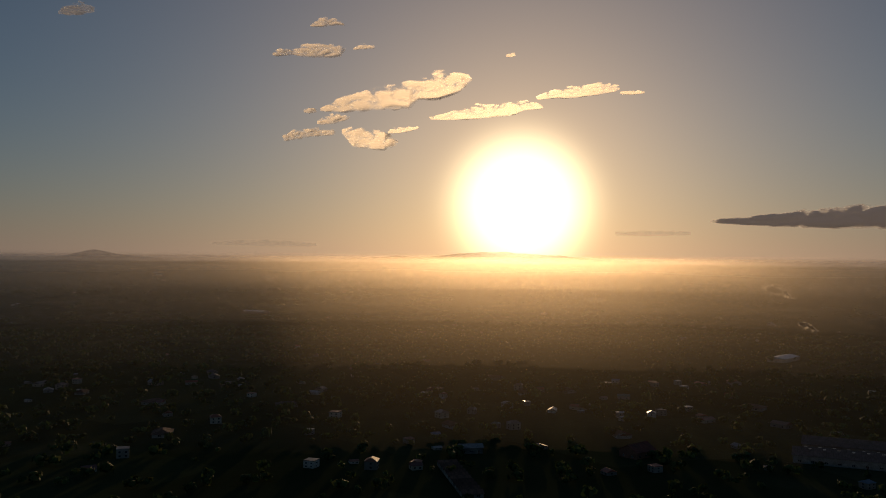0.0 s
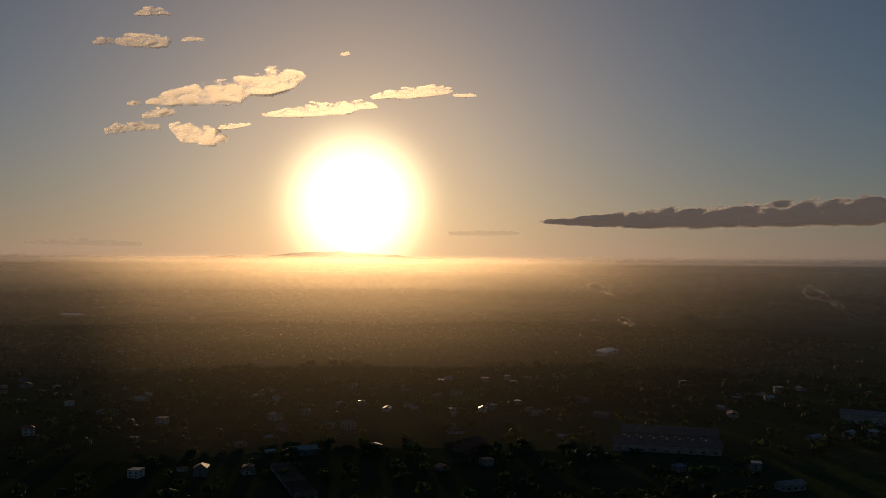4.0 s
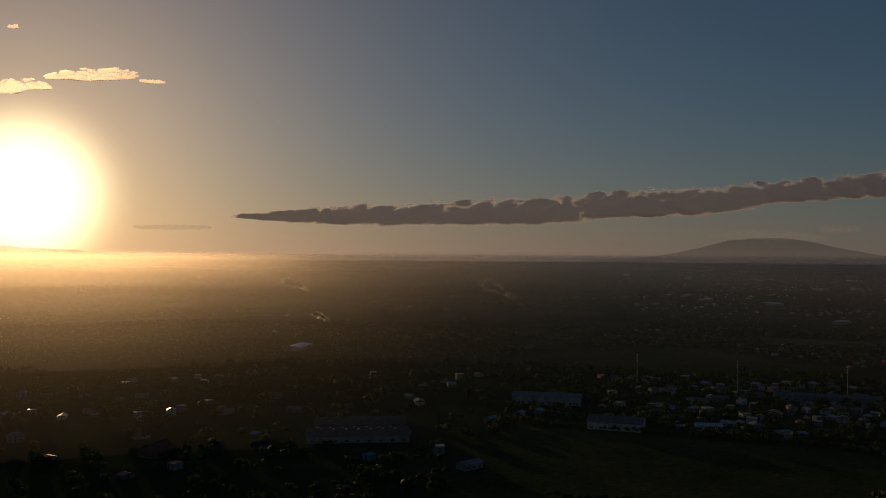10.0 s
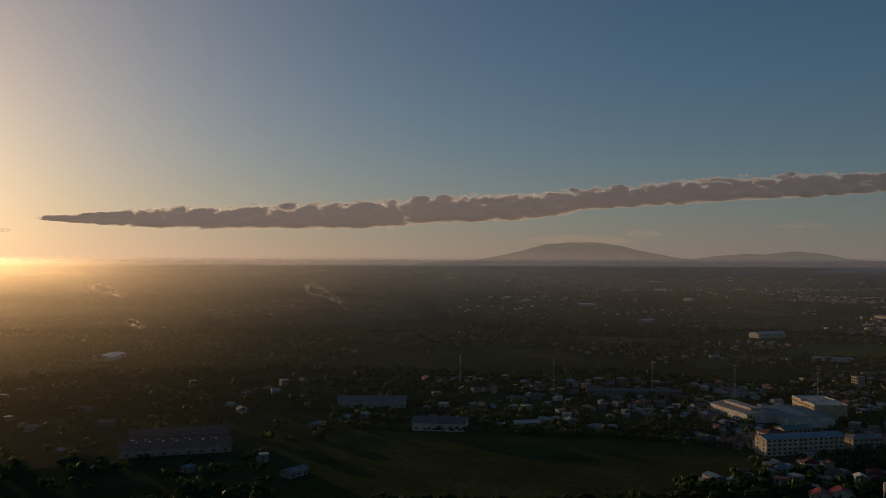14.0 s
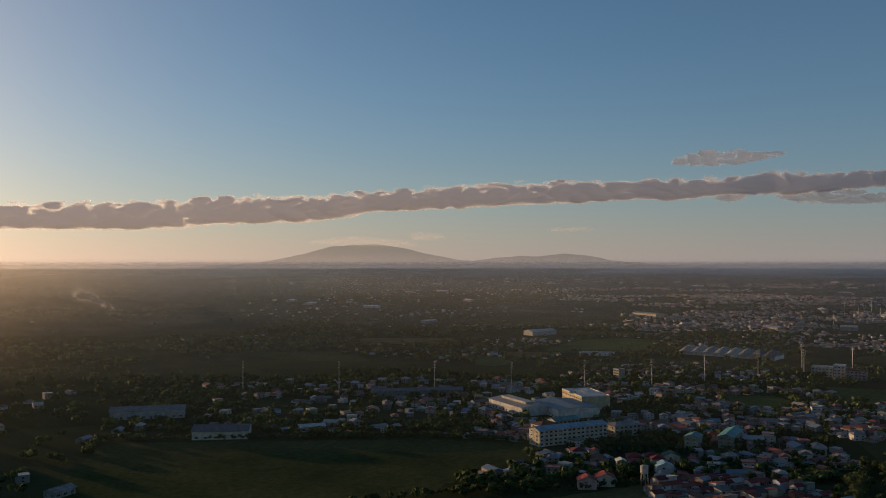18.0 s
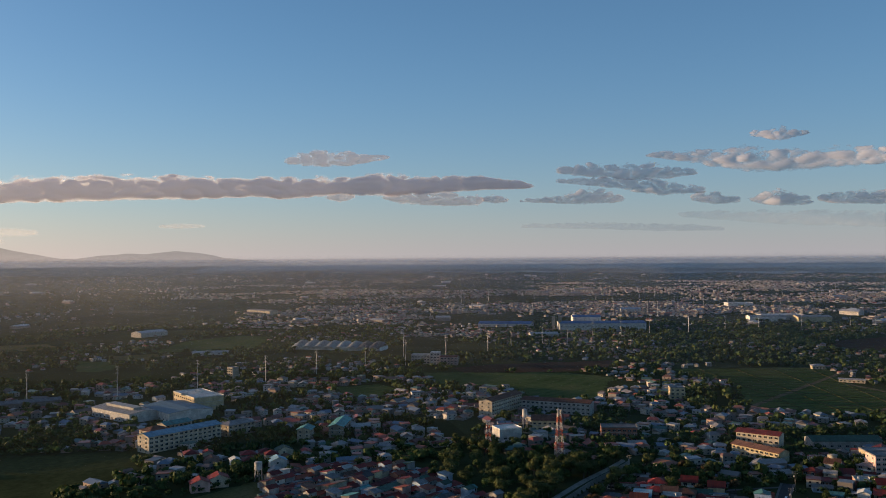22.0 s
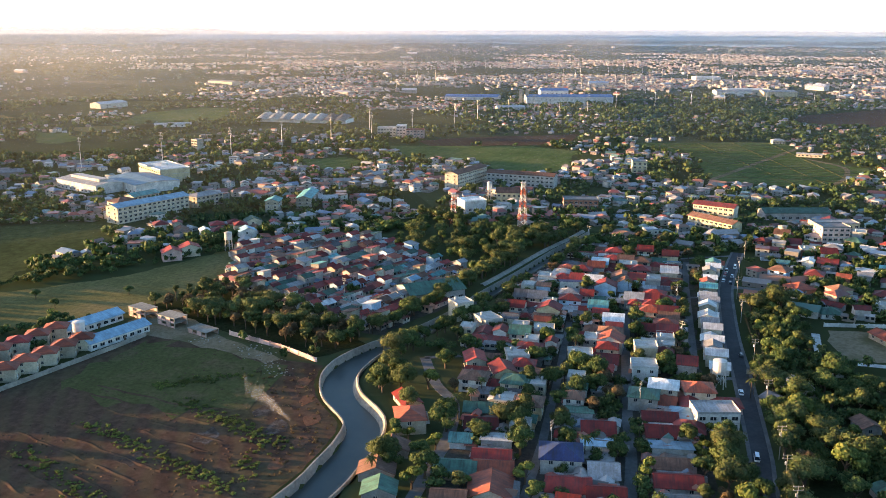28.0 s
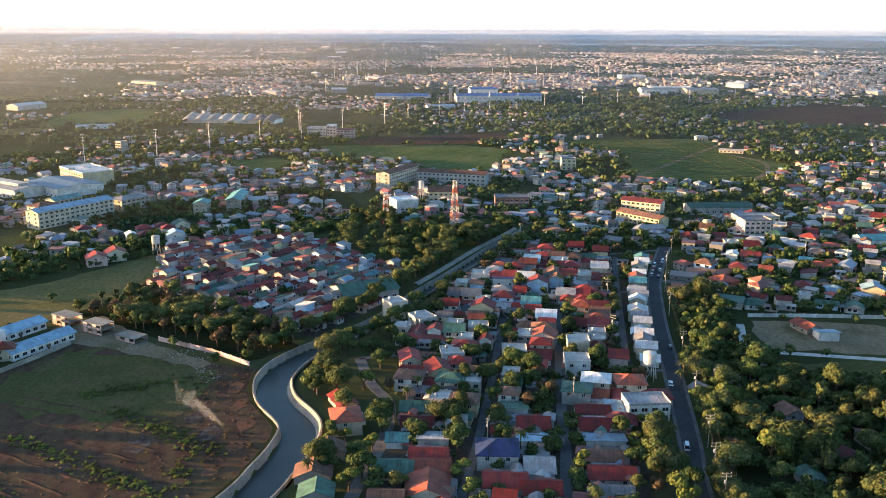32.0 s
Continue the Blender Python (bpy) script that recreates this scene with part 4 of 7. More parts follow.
def village(poly, turn, dx, dy, designs, group, keep=0.92, lane_every=2, lane=3.5, jitter=0.7, grow=(0.88, 1.12), tight=3.0, turns=(0, math.pi), name="house"):
    """Rows of houses along lanes inside a patch of the plan."""
    cx, cy = sum(p[0] for p in poly) / len(poly), sum(p[1] for p in poly) / len(poly)
    c, s = math.cos(turn), math.sin(turn)
    row, v, count = 0, -160.0, 0
    while v < 160:
        for k in range(int(320 / dx)):
            u = -160 + (k + 0.5 * (row % 2) * 0.3) * dx + PICK.uniform(-jitter, jitter)
            vv = v + PICK.uniform(-jitter, jitter)
            x, y = cx + u * c - vv * s, cy + u * s + vv * c
            if inside(poly, x, y) and PICK.random() < keep and clear(x, y, tight):
                place_house(x, y, turn + PICK.choice(turns) + PICK.uniform(-0.06, 0.06), pick_house(designs), group, PICK.uniform(*grow), name)
                count += 1
        row += 1
        v += dy + (lane if row % lane_every == 0 else 0)
    return count


# houses that stand out by the canal and the near streets
R90 = math.pi / 2
NEAR = "houses near the canal"
for row in ((278, 44, 0.25, 12, 10, 2, "hip", "orange-red", "cream", "balcony"), (297, 48, 0.5, 12, 7, 1, "gable", "red", "cream", ""), (258, 47, 0.1, 7, 11, 1, "gable", "rusty", "grey", ""),
            (243, 49, 0.1, 8, 11, 1, "gable", "rusty", "grey", ""), (231, 46, 0.1, 8, 10, 1, "gable", "dark green", "grey", ""), (292, 20, R90, 12, 9, 1, "gable", "dark green", "grey", ""),
            (279, 19, R90, 11, 9, 1, "gable", "maroon", "cream", ""), (267, 13, R90, 10, 8, 1, "shed", "pale grey", "white", ""), (267, 25, R90, 7, 7, 1, "gable", "teal", "white", ""),
            (256, 14, R90, 12, 8, 1, "gable", "red", "cream", "porch"), (248, 13, R90, 12, 9, 1, "gable", "orange-red", "white", "porch"), (247, 25, R90, 13, 9, 1, "gable", "dark green", "cream", ""),
            (235, 13, 0, 13, 13, 1, "gable", "orange-red", "cream", "porch"), (229, 25, R90, 10, 8, 1, "gable", "rusty", "brick", ""), (256, -8, R90, 13, 12, 2, "hip", "dark blue", "white", "balcony"),
            (240, -10, R90, 13, 10, 1, "gable", "red", "white", "porch"), (250, -21, R90, 9, 11, 1, "gable", "grey", "white", ""), (236, -21, R90, 11, 9, 1, "gable", "red", "white", "porch"),
            (280, -21, R90, 11, 11, 1, "gable", "red", "cream", "porch"), (267, -20, R90, 10, 9, 1, "shed", "sky blue", "white", ""), (292, -15, R90, 9, 9, 1, "shed", "dark green", "white", ""),
            (280, -44, R90, 14, 10, 1, "gable", "red", "white", "porch"), (292, -43, R90, 12, 8, 1, "gable", "maroon", "cream", ""), (268, -44, R90, 13, 8, 1, "shed", "sky blue", "white", ""),
            (257, -42, R90, 12, 8, 1, "gable", "rusty", "grey", ""), (246, -43, R90, 14, 9, 1, "gable", "red", "white", "porch"), (234, -42, R90, 11, 8, 1, "gable", "grey", "white", ""),
            (314, -60, R90, 11, 10, 2, "hip", "orange-red", "cream", "balcony"), (307, -69, R90, 10, 9, 1, "hip", "maroon", "pink", ""), (324, 14, 0.3, 11, 9, 2, "gable", "red", "yellow", "balcony"),
            (335, 26, 0.2, 11, 8, 2, "gable", "red", "cream", ""), (341, 9, 0.2, 10, 9, 2, "flat", "grey", "white", "tank"), (345, -17, R90, 10, 9, 2, "flat", "grey", "cream", "tank"),
            (374, -2, R90, 9, 9, 2, "flat", "grey", "pink", "tank"), (386, 24, 0.6, 11, 9, 2, "flat", "grey", "white", "tank"), (400, 38, 0.6, 9, 9, 3, "flat", "grey", "cream", "tank"),
            (335, -42, R90, 10, 10, 2, "flat", "grey", "white", ""), (350, -44, R90, 9, 8, 3, "flat", "grey", "cream", ""), (449, -16, R90, 12, 9, 2, "shed", "dark blue", "white", ""),
            (326, -100, 0.2, 13, 9, 1, "gable", "grey", "grey", ""), (312, -88, 0.5, 9, 8, 1, "gable", "grey", "grey", ""), (390, -154, 0.3, 12, 8, 1, "gable", "orange-red", "cream", ""),
            (379, -159, R90, 9, 8, 1, "shed", "sky blue", "white", ""), (466, -137, 0.4, 12, 12, 1, "hip", "orange-red", "brick", ""), (456, -154, 0.4, 9, 10, 2, "hip", "rusty", "cream", "balcony"),
            (295, -114, 0.2, 8, 7, 1, "gable", "rusty", "grey", ""), (260, -121, 0.4, 10, 8, 1, "gable", "maroon", "white", ""), (273, -134, 0.2, 10, 7, 1, "shed", "rusty", "grey", ""),
            (274, -111, 0.1, 8, 7, 1, "gable", "maroon", "white", ""), (246, -104, 0.1, 9, 7, 1, "gable", "dark green", "grey", "")):
    place_house(row[0], row[1], row[2], (*row[3:9], row[9]), NEAR)
# white shop houses along the road, stepped one behind the other
for k in range(21):
    x = 344 + 8.3 * k
    y = np.interp(x, [p[0] for p in ROAD], [p[1] for p in ROAD]) + 8.6 + (k * 7 % 5) * 0.45
    place_house(x, y, R90 * (k % 5 in (0, 1, 3)) - 0.16, ((7.4, 8.2, 7.6)[k % 3], (7.4, 7.8, 7.0)[k % 3], 2 if k % 4 else 1, "gable", ("white", "pale grey", "grey", "white", "orange-red", "teal")[k * 5 % 6 if k > 8 else k % 4], ("white", "cream")[k % 2], "balcony" if k % 3 == 2 else ""), "white shop houses on the road", 0.9 + 0.05 * (k * 3 % 5), "shop_house")
# town houses along the field wall
for k in range(6):
    place_house(292 + 9.2 * k, 213 - 3.1 * k, 0.33, (8.0, 9.5, 2, "hip", "orange-red", "cream", ""), "town houses by the field", 1.0, "town_house")
for k in range(6):
    place_house(302 + 9.5 * k, 232 - 3.2 * k, 0.33, (8.0, 9.5, 2, "hip", "orange-red" if k % 3 else "red", "cream", ""), "town houses by the field", 1.0, "town_house")
for k in range(5):
    place_house(288 + 9.5 * k, 250 - 3.2 * k, 0.33, (8.0, 9.5, 2, "hip", "red", "cream", ""), "town houses by the field", 1.0, "town_house")

TRIANGLE = [(447, 175), (523, 190), (556, 156), (550, 103), (484, 41), (430, 43), (372, 72), (392, 107)]
take_disc(430, 56, 11)
village(TRIANGLE, 2.62, 7.6, 5.4, SMALL, "crowded small houses", 0.99, 2, 1.4, 0.3, (0.76, 0.92), 1.0, name="small_house")
CROWD = [(300, 24), (372, 36), (396, 20), (462, 12), (545, -18), (590, -80), (505, -88), (350, -64), (300, -58), (236, -48), (205, -44), (205, 20)]
village(CROWD, 1.43, 8.0, 8.6, LARGE[:4] + LARGE[2:5] + SMALL[:4], "village houses", 0.98, 2, 1.4, 0.6, (0.7, 0.88), 2.0, (0, math.pi, 0, math.pi, R90))
EAST = [(414, -140), (418, -205), (625, -320), (640, -190), (570, -140), (480, -128)]
village(EAST, 1.2, 11.0, 12.5, LARGE + SMALL[:4], "houses east of the road", 0.74, 2, 3.5, 2.6, (0.68, 0.88), turns=(0, math.pi, R90, 0.3, 2.8), name="bungalow")
NORTH = [(530, 200), (470, 240), (455, 232), (520, 196), (560, 165), (600, 190), (560, 270)]
village(NORTH, 0.5, 10.5, 11.0, LARGE[:4] + SMALL[:3], "houses behind the meadow", 0.85, 2, 3.0, 1.2)

# ---- large buildings ----
def block(name, label, x, y, turn, w, d, storeys, bays, wall, roof, kind="gable", sh=3.2, rise=None, wide=False, back=False, category="building", group=""):
    """A long building with a window to each bay of each storey."""
    if math.sin(radians(turn)) * -x + math.cos(radians(turn)) * y < 0:
        turn += 180  # turned so the windowed front faces the camera
    ob = root(name, label, category, pose(x, y, 0, 0, 0, turn), group)
    h = sh * storeys + 0.4
    part("wall", wall_mesh(kind, w, d, h, rise or d * 0.16), wall, ob)
    part("roof", roof_mesh(kind, w, d, h, rise or d * 0.16, 0.9), roof, ob)
    for s in range(1, storeys):
        part("floor_band", boxed((-w / 2 - 0.12, -d / 2 - 0.12, sh * s - 0.15, w / 2 + 0.12, d / 2 + 0.12, sh * s + 0.15)), PALE_CONCRETE, ob)
    step = w / max(1, bays)
    for s in range(storeys):
        for b in range(bays):
            u = -w / 2 + (b + 0.5) * step
            again("window", WIDE_WINDOW if wide or step > 3 else WINDOW, ob, pose(u, -d / 2 - 0.03, sh * s + 1.0))
            if back:
                again("window", WIDE_WINDOW if wide or step > 3 else WINDOW, ob, pose(u, d / 2 + 0.03, sh * s + 1.0, 0, 0, 180))
        for v in (-0.25, 0.25):
            again("window", WINDOW, ob, pose(-w / 2 - 0.03, v * d, sh * s + 1.0, 0, 0, -90))
    again("door", DOOR, ob, pose(step * 0.5 if bays % 2 == 0 else step, -d / 2 - 0.04, 0))
    r = max(w, d) / 2
    c, sn = math.cos(radians(turn)), math.sin(radians(turn))
    take_line([(x - r * c * 0.95, y - r * sn * 0.95), (x + r * c * 0.95, y + r * sn * 0.95)], d / 2 + 2)
    return ob


block("school_building", "long four-storey cream school with sky-blue roof", 606, 291, -29, 62, 14, 4, 15, WALLS["cream"], ROOFS["sky blue"], "gable", 2.9, 2.0)
block("school_annex", "cream school annex with grey roof", 652, 266, -29, 26, 13, 3, 6, WALLS["cream"], ROOFS["grey"], "hip", 2.9)
block("office_building", "cream office building with rusty roof", 618, 317, -29, 18, 14, 3, 5, WALLS["cream"], ROOFS["rusty"], "hip", 3.0)
block("office_building", "cream low building with teal roof", 660, 322, -29, 24, 12, 2, 6, WALLS["cream"], ROOFS["teal"], "gable", 3.0)
block("factory_hall", "low white factory hall with grey roof", 708, 392, 59, 62, 26, 1, 10, WALLS["white"], ROOFS["pale grey"], "gable", 7.4, 1.6, wide=True)
tagged(part("roof_clerestory", boxed((-22, -4, 8.6, 22, 4, 11.0), (-23, -4.6, 11.0, 23, 4.6, 11.3)), WALLS["white"]), "raised white clerestory along a factory roof", "clerestory").matrix_basis = pose(708, 392, 0, 0, 0, 59)
block("factory_hall", "long white factory hall with pale blue roof", 722, 350, 50, 58, 40, 1, 8, WALLS["white"], ROOFS["sky blue"], "gable", 7.4, 1.8, wide=True)
block("factory_office", "three-storey yellow and white factory building", 770, 352, 46, 52, 28, 3, 10, WALLS["yellow"], ROOFS["white"], "flat", 3.9)
for dx, dy, s in ((-12, 6, 5), (2, -2, 6), (10, 3, 4)):
    tagged(part("roof_shed", boxed((768 + dx, 352 + dy, 12.3, 768 + dx + s, 352 + dy + 4, 14.6)), WALLS["white"]), "small white plant room on a flat roof", "plant room")
block("green_school", "white three-storey building with green roof", 664, 186, 5, 36, 11, 3, 10, WALLS["cream"], ROOFS["teal"], "gable", 2.8, 1.8)
block("green_school", "cream tower block with green roof", 636, 205, 5, 14, 10, 3, 4, WALLS["cream"], ROOFS["teal"], "gable", 2.9, 1.8)
block("covered_court", "open hall with wide green metal roof", 432, 57, 122, 30, 20, 1, 6, WALLS["grey"], ROOFS["dark green"], "gable", 5.0, 3.2)
block("yellow_school", "three-storey yellow school with rusty roof", 619, -120, 41, 38, 11, 2, 10, WALLS["yellow"], ROOFS["rusty"], "gable", 3.2, 1.8)
block("yellow_school", "cream school wing with red roof", 655, -127, 62, 30, 12, 3, 8, WALLS["cream"], ROOFS["maroon"], "gable", 3.2, 1.8)
block("yellow_house", "yellow two-storey house with maroon trim", 618, -200, 97, 30, 14, 2, 7, WALLS["yellow"], ROOFS["grey"], "flat", 3.2)
block("long_hall", "long low hall with green-grey roof", 662, -185, 97, 48, 16, 1, 9, WALLS["grey"], ROOFS["dark green"], "gable", 5.0, 2.4)
block("teal_hall", "low hall with teal metal roof", 563, -272, 97, 48, 14, 1, 9, WALLS["white"], ROOFS["teal"], "gable", 4.5, 2.2)
block("apartment_block", "pink four-storey apartment block", 580, -187, 97, 18, 14, 4, 5, WALLS["pink"], ROOFS["grey"], "flat", 3.0)
block("white_hall", "plain white windowless hall", 660, 55, -62, 18, 15, 1, 2, WALLS["white"], ROOFS["white"], "flat", 8.0)
block("college_building", "long four-storey cream college with rusty roof", 777, 70, -23, 56, 13, 4, 14, WALLS["cream"], ROOFS["rusty"], "gable", 3.2, 2.0)
block("college_building", "long white three-storey college with grey roof", 778, 20, 75, 62, 13, 3, 15, WALLS["white"], ROOFS["rusty"], "gable", 3.4, 2.0)
block("church", "yellow church with a gold roof", 700, 26, 92, 24, 14, 2, 6, WALLS["yellow"], ROOFS["rusty"], "gable", 4.0, 3.0)
block("brick_block", "brown three-storey unfinished building", 666, -28, 92, 26, 14, 3, 7, WALLS["brick"], ROOFS["grey"], "flat", 3.2)
block("blue_shed", "long open shed with sky-blue roof", 350, 189, -26, 31, 9, 1, 8, WALLS["white"], ROOFS["sky blue"], "gable", 3.4, 1.8, group="blue sheds")
block("blue_shed", "long open shed with sky-blue roof", 364, 209, -26, 31, 10, 1, 8, WALLS["white"], ROOFS["sky blue"], "gable", 3.4, 1.8, group="blue sheds")
block("blue_house", "white two-storey house with grey flat roof", 293, -62, 97, 15, 10, 2, 4, WALLS["white"], ROOFS["grey"], "flat", 3.0)
for k, (x, y) in enumerate(((383, 191), (373, 172), (363, 153))):
    ob = root("unfinished_house", "unfinished pink row house with bare openings", "house", pose(x, y, 0, 0, 0, 62) @ Matrix.Diagonal((0.8, 0.85, 0.85, 1)), "unfinished row houses")
    for f in range(2 if k < 2 else 1):
        z = 2.9 * f
        part("slab", boxed((-8, -4.5, z + 2.7, 8, 4.5, z + 2.95)), CONCRETE, ob)
        for q in range(5):
            for s in (-1, 1):
                part("column", boxed((-7.8 + 3.8 * q, s * 4.2 - 0.2, z - (0.2 if f == 0 else -0.05), -7.4 + 3.8 * q, s * 4.2 + 0.2, z + 2.7)), CONCRETE, ob)
        for q in range(4):
            part("infill_wall", boxed((-7.4 + 3.8 * q, 4.05, z, -4.0 + 3.8 * q, 4.25, z + (2.7 if q % 2 else 1.1))), WALLS["pink"], ob)
            part("infill_wall", boxed((-7.4 + 3.8 * q, -4.25, z, -4.0 + 3.8 * q, -4.05, z + (1.1 if q % 2 else 2.0))), WALLS["pink"], ob)
    take_disc(x, y, 7)

# warehouses and halls on the sunward side
block("warehouse", "wide grey warehouse with weathered tin roof", 276, 586, -24, 74, 30, 1, 9, WALLS["grey"], ROOFS["sooty"], "gable", 5.0, 3.0)
block("warehouse", "wide grey warehouse with grey ribbed roof", 296, 624, -24, 70, 34, 1, 8, WALLS["grey"], ROOFS["sooty"], "gable", 5.0, 3.0)
for k in range(14):
    tagged(part("roof_vent", boxed((-0.6, -0.6, 5.9, 0.6, 0.6, 8.2), (-0.9, -0.9, 8.2, 0.9, 0.9, 8.5)), STEEL), "small steel vent on a warehouse roof", "vent", "roof vents").matrix_basis = pose(250 + 8.2 * (k % 7), 597 - 3.6 * (k % 7) + 7 * (k // 7) - 4, 0, 0, 0, -24)
block("warehouse", "long warehouse with pale grey tin roof", 497, 646, -42, 62, 22, 1, 10, WALLS["grey"], ROOFS["grey"], "gable", 7.0, 2.5)
block("hall", "grey hall with a weathered ribbed roof", 474, 526, -50, 42, 28, 1, 6, WALLS["cream"], ROOFS["sooty"], "gable", 6.0, 3.0)
block("hall", "low shed with pale roof panels", 531, 484, -35, 20, 11, 1, 4, WALLS["grey"], ROOFS["pale grey"], "gable", 3.6, 1.5)
block("warehouse", "very long low shed with grey roof", 735, 525, -48, 94, 15, 1, 12, WALLS["grey"], ROOFS["grey"], "gable", 5.0, 2.0)
block("barn", "brown barn with a sloping metal roof", 135, 603, 40, 20, 15, 1, 3, WALLS["brick"], ROOFS["orange-red"], "gable", 4.5, 4.0)
block("house_row_hall", "small grey hall on the plain", 20, 610, 10, 16, 10, 1, 3, WALLS["grey"], ROOFS["grey"], "gable", 4.0)
block("house_row_hall", "small grey hall beside a pasture", 300, 470, 10, 15, 9, 1, 3, WALLS["grey"], ROOFS["grey"], "gable", 3.6)
for k in range(10):  # a row of narrow terraced roofs that catch the sun
    place_house(4 + 1.5 * k, 568 - 8.0 * k, 0.19, (12.0, 7.0, 1, "gable", "rusty", "grey", ""), "terraced row on the plain")
for k in range(18):
    az, dd = PICK.uniform(-26, 30), PICK.uniform(620, 1050)
    x, y = dd * math.sin(radians(az)), dd * math.cos(radians(az))
    house(x, y, PICK.uniform(0, 3), *((12, 9, 1, "gable") if k % 2 else (14, 9, 1, "hip")), PICK.choice(("rusty", "maroon", "sooty")), "grey", "house", "", 1.0 + 0.5 * PICK.random(), "farmhouses on the plain")

# far halls: the wavy white roof, the blue works, pale sheds
ob = root("sports_hall", "large hall with a wavy white roof", "hall", pose(1296, 362, 0, 0, 0, 84) @ Matrix.Diagonal((0.86, 0.86, 0.9, 1)))
part("wall", boxed((-82, -22, -0.5, 82, 22, 6)), WALLS["white"], ob)
for k in range(8):
    bm = bmesh.new()
    rows = []
    for s in range(9):
        a = math.pi * s / 8
        u = -82 + 20.5 * k + 20.5 * s / 8
        rows.append([bm.verts.new((u, v, 6 + (9 - 5 * abs(v) / 30) * (0.35 + 0.65 * math.sin(a)) + (0 if abs(v) < 20 else -3))) for v in (-30, -15, 0, 15, 30)])
    for r, q in zip(rows, rows[1:]):
        for j in range(4):
            bm.faces.new((r[j], r[j + 1], q[j + 1], q[j]))
    bmesh.ops.solidify(bm, geom=bm.faces[:], thickness=0.4)
    part("roof_bay", bm, ROOFS["white"] if k > 1 else ROOFS["grey"], ob)
take_disc(1309, 364, 60)
block("works", "white factory works with bright blue roof", 1692, -40, 97, 162, 50, 2, 20, WALLS["white"], ROOFS["bright blue"], "gable", 7.0, 3.0, wide=True)
block("works_tower", "tall factory hall with dark blue roof", 1748, -12, 97, 54, 40, 3, 6, WALLS["white"], ROOFS["bright blue"], "gable", 7.2, 3.0)
block("works_shed", "low factory shed with bright blue roof", 1772, 172, 84, 58, 40, 1, 6, WALLS["white"], ROOFS["bright blue"], "gable", 6.0, 3.5)
block("works_shed", "low factory shed with bright blue roof", 1775, 118, 84, 46, 44, 1, 5, WALLS["white"], ROOFS["bright blue"], "gable", 6.0, 3.5)
for dx in (0, 12):
    tagged(part("silo", boxed((1668, 34 + dx, -0.3, 1676, 40 + dx, 27)), WALLS["cream"]), "tall cream concrete silo by the works", "silo")
x, y, z, k = far_place(69.4, 2290)
block("long_shed", "long cream shed with grey roof", x, y, 60, 92 * k, 26 * k, 1, 8, WALLS["cream"], ROOFS["grey"], "gable", 9.0 * k, 2.0).location.z = z
for label, az, d, w, dp, wall, roof, kind in (("cream factory with white stepped roof", 102.2, 2060, 90, 46, "cream", "white", "flat"), ("long cream hall with arched pale roof", 104.0, 2010, 70, 40, "yellow", "pale grey", "gable"),
                                              ("pale warehouse beside the town", 101.4, 1990, 76, 30, "white", "pale grey", "gable"), ("white hall over the town", 99.8, 2580, 70, 40, "white", "white", "flat")):
    x, y, z, k = far_place(az, d)
    block("factory_far", label, x, y, 97, w * k, dp * k, 1, 8, WALLS[wall], ROOFS[roof], kind, 10.0 * k, 3.0).location.z = z
block("greenhouse", "long low greenhouse with milky white roof", 1200, 530, -66, 50, 16, 1, 6, WALLS["white"], ROOFS["white"], "gable", 3.6, 1.6)
block("pale_block", "white mid-rise buildings by the trees", 1130, 206, 92, 24, 16, 3, 6, WALLS["white"], ROOFS["white"], "flat", 3.6)
block("pale_block", "white mid-rise building with a tank", 1124, 186, 92, 12, 14, 4, 3, WALLS["white"], ROOFS["white"], "flat", 3.6)
block("orange_block", "orange and white four-storey building", 1118, 167, 92, 22, 16, 3, 5, WALLS["pink"], ROOFS["orange-red"], "flat", 3.4)
block("yellow_block", "bright yellow three-storey house", 868, -92, 92, 14, 12, 3, 3, WALLS["yellow"], ROOFS["grey"], "flat", 3.6)
block("cream_tower", "tall cream block by the trees", 964, 398, 60, 10, 9, 4, 3, WALLS["cream"], ROOFS["grey"], "flat", 2.9)
block("farm_house", "white pavilion on the field track", 1118, -285, 92, 15, 10, 1, 4, WALLS["cream"], ROOFS["pale grey"], "hip", 4.2)
block("farm_house", "long white shed by the field track", 1000, -290, 70, 26, 6, 1, 6, WALLS["cream"], ROOFS["pale grey"], "gable", 3.0)


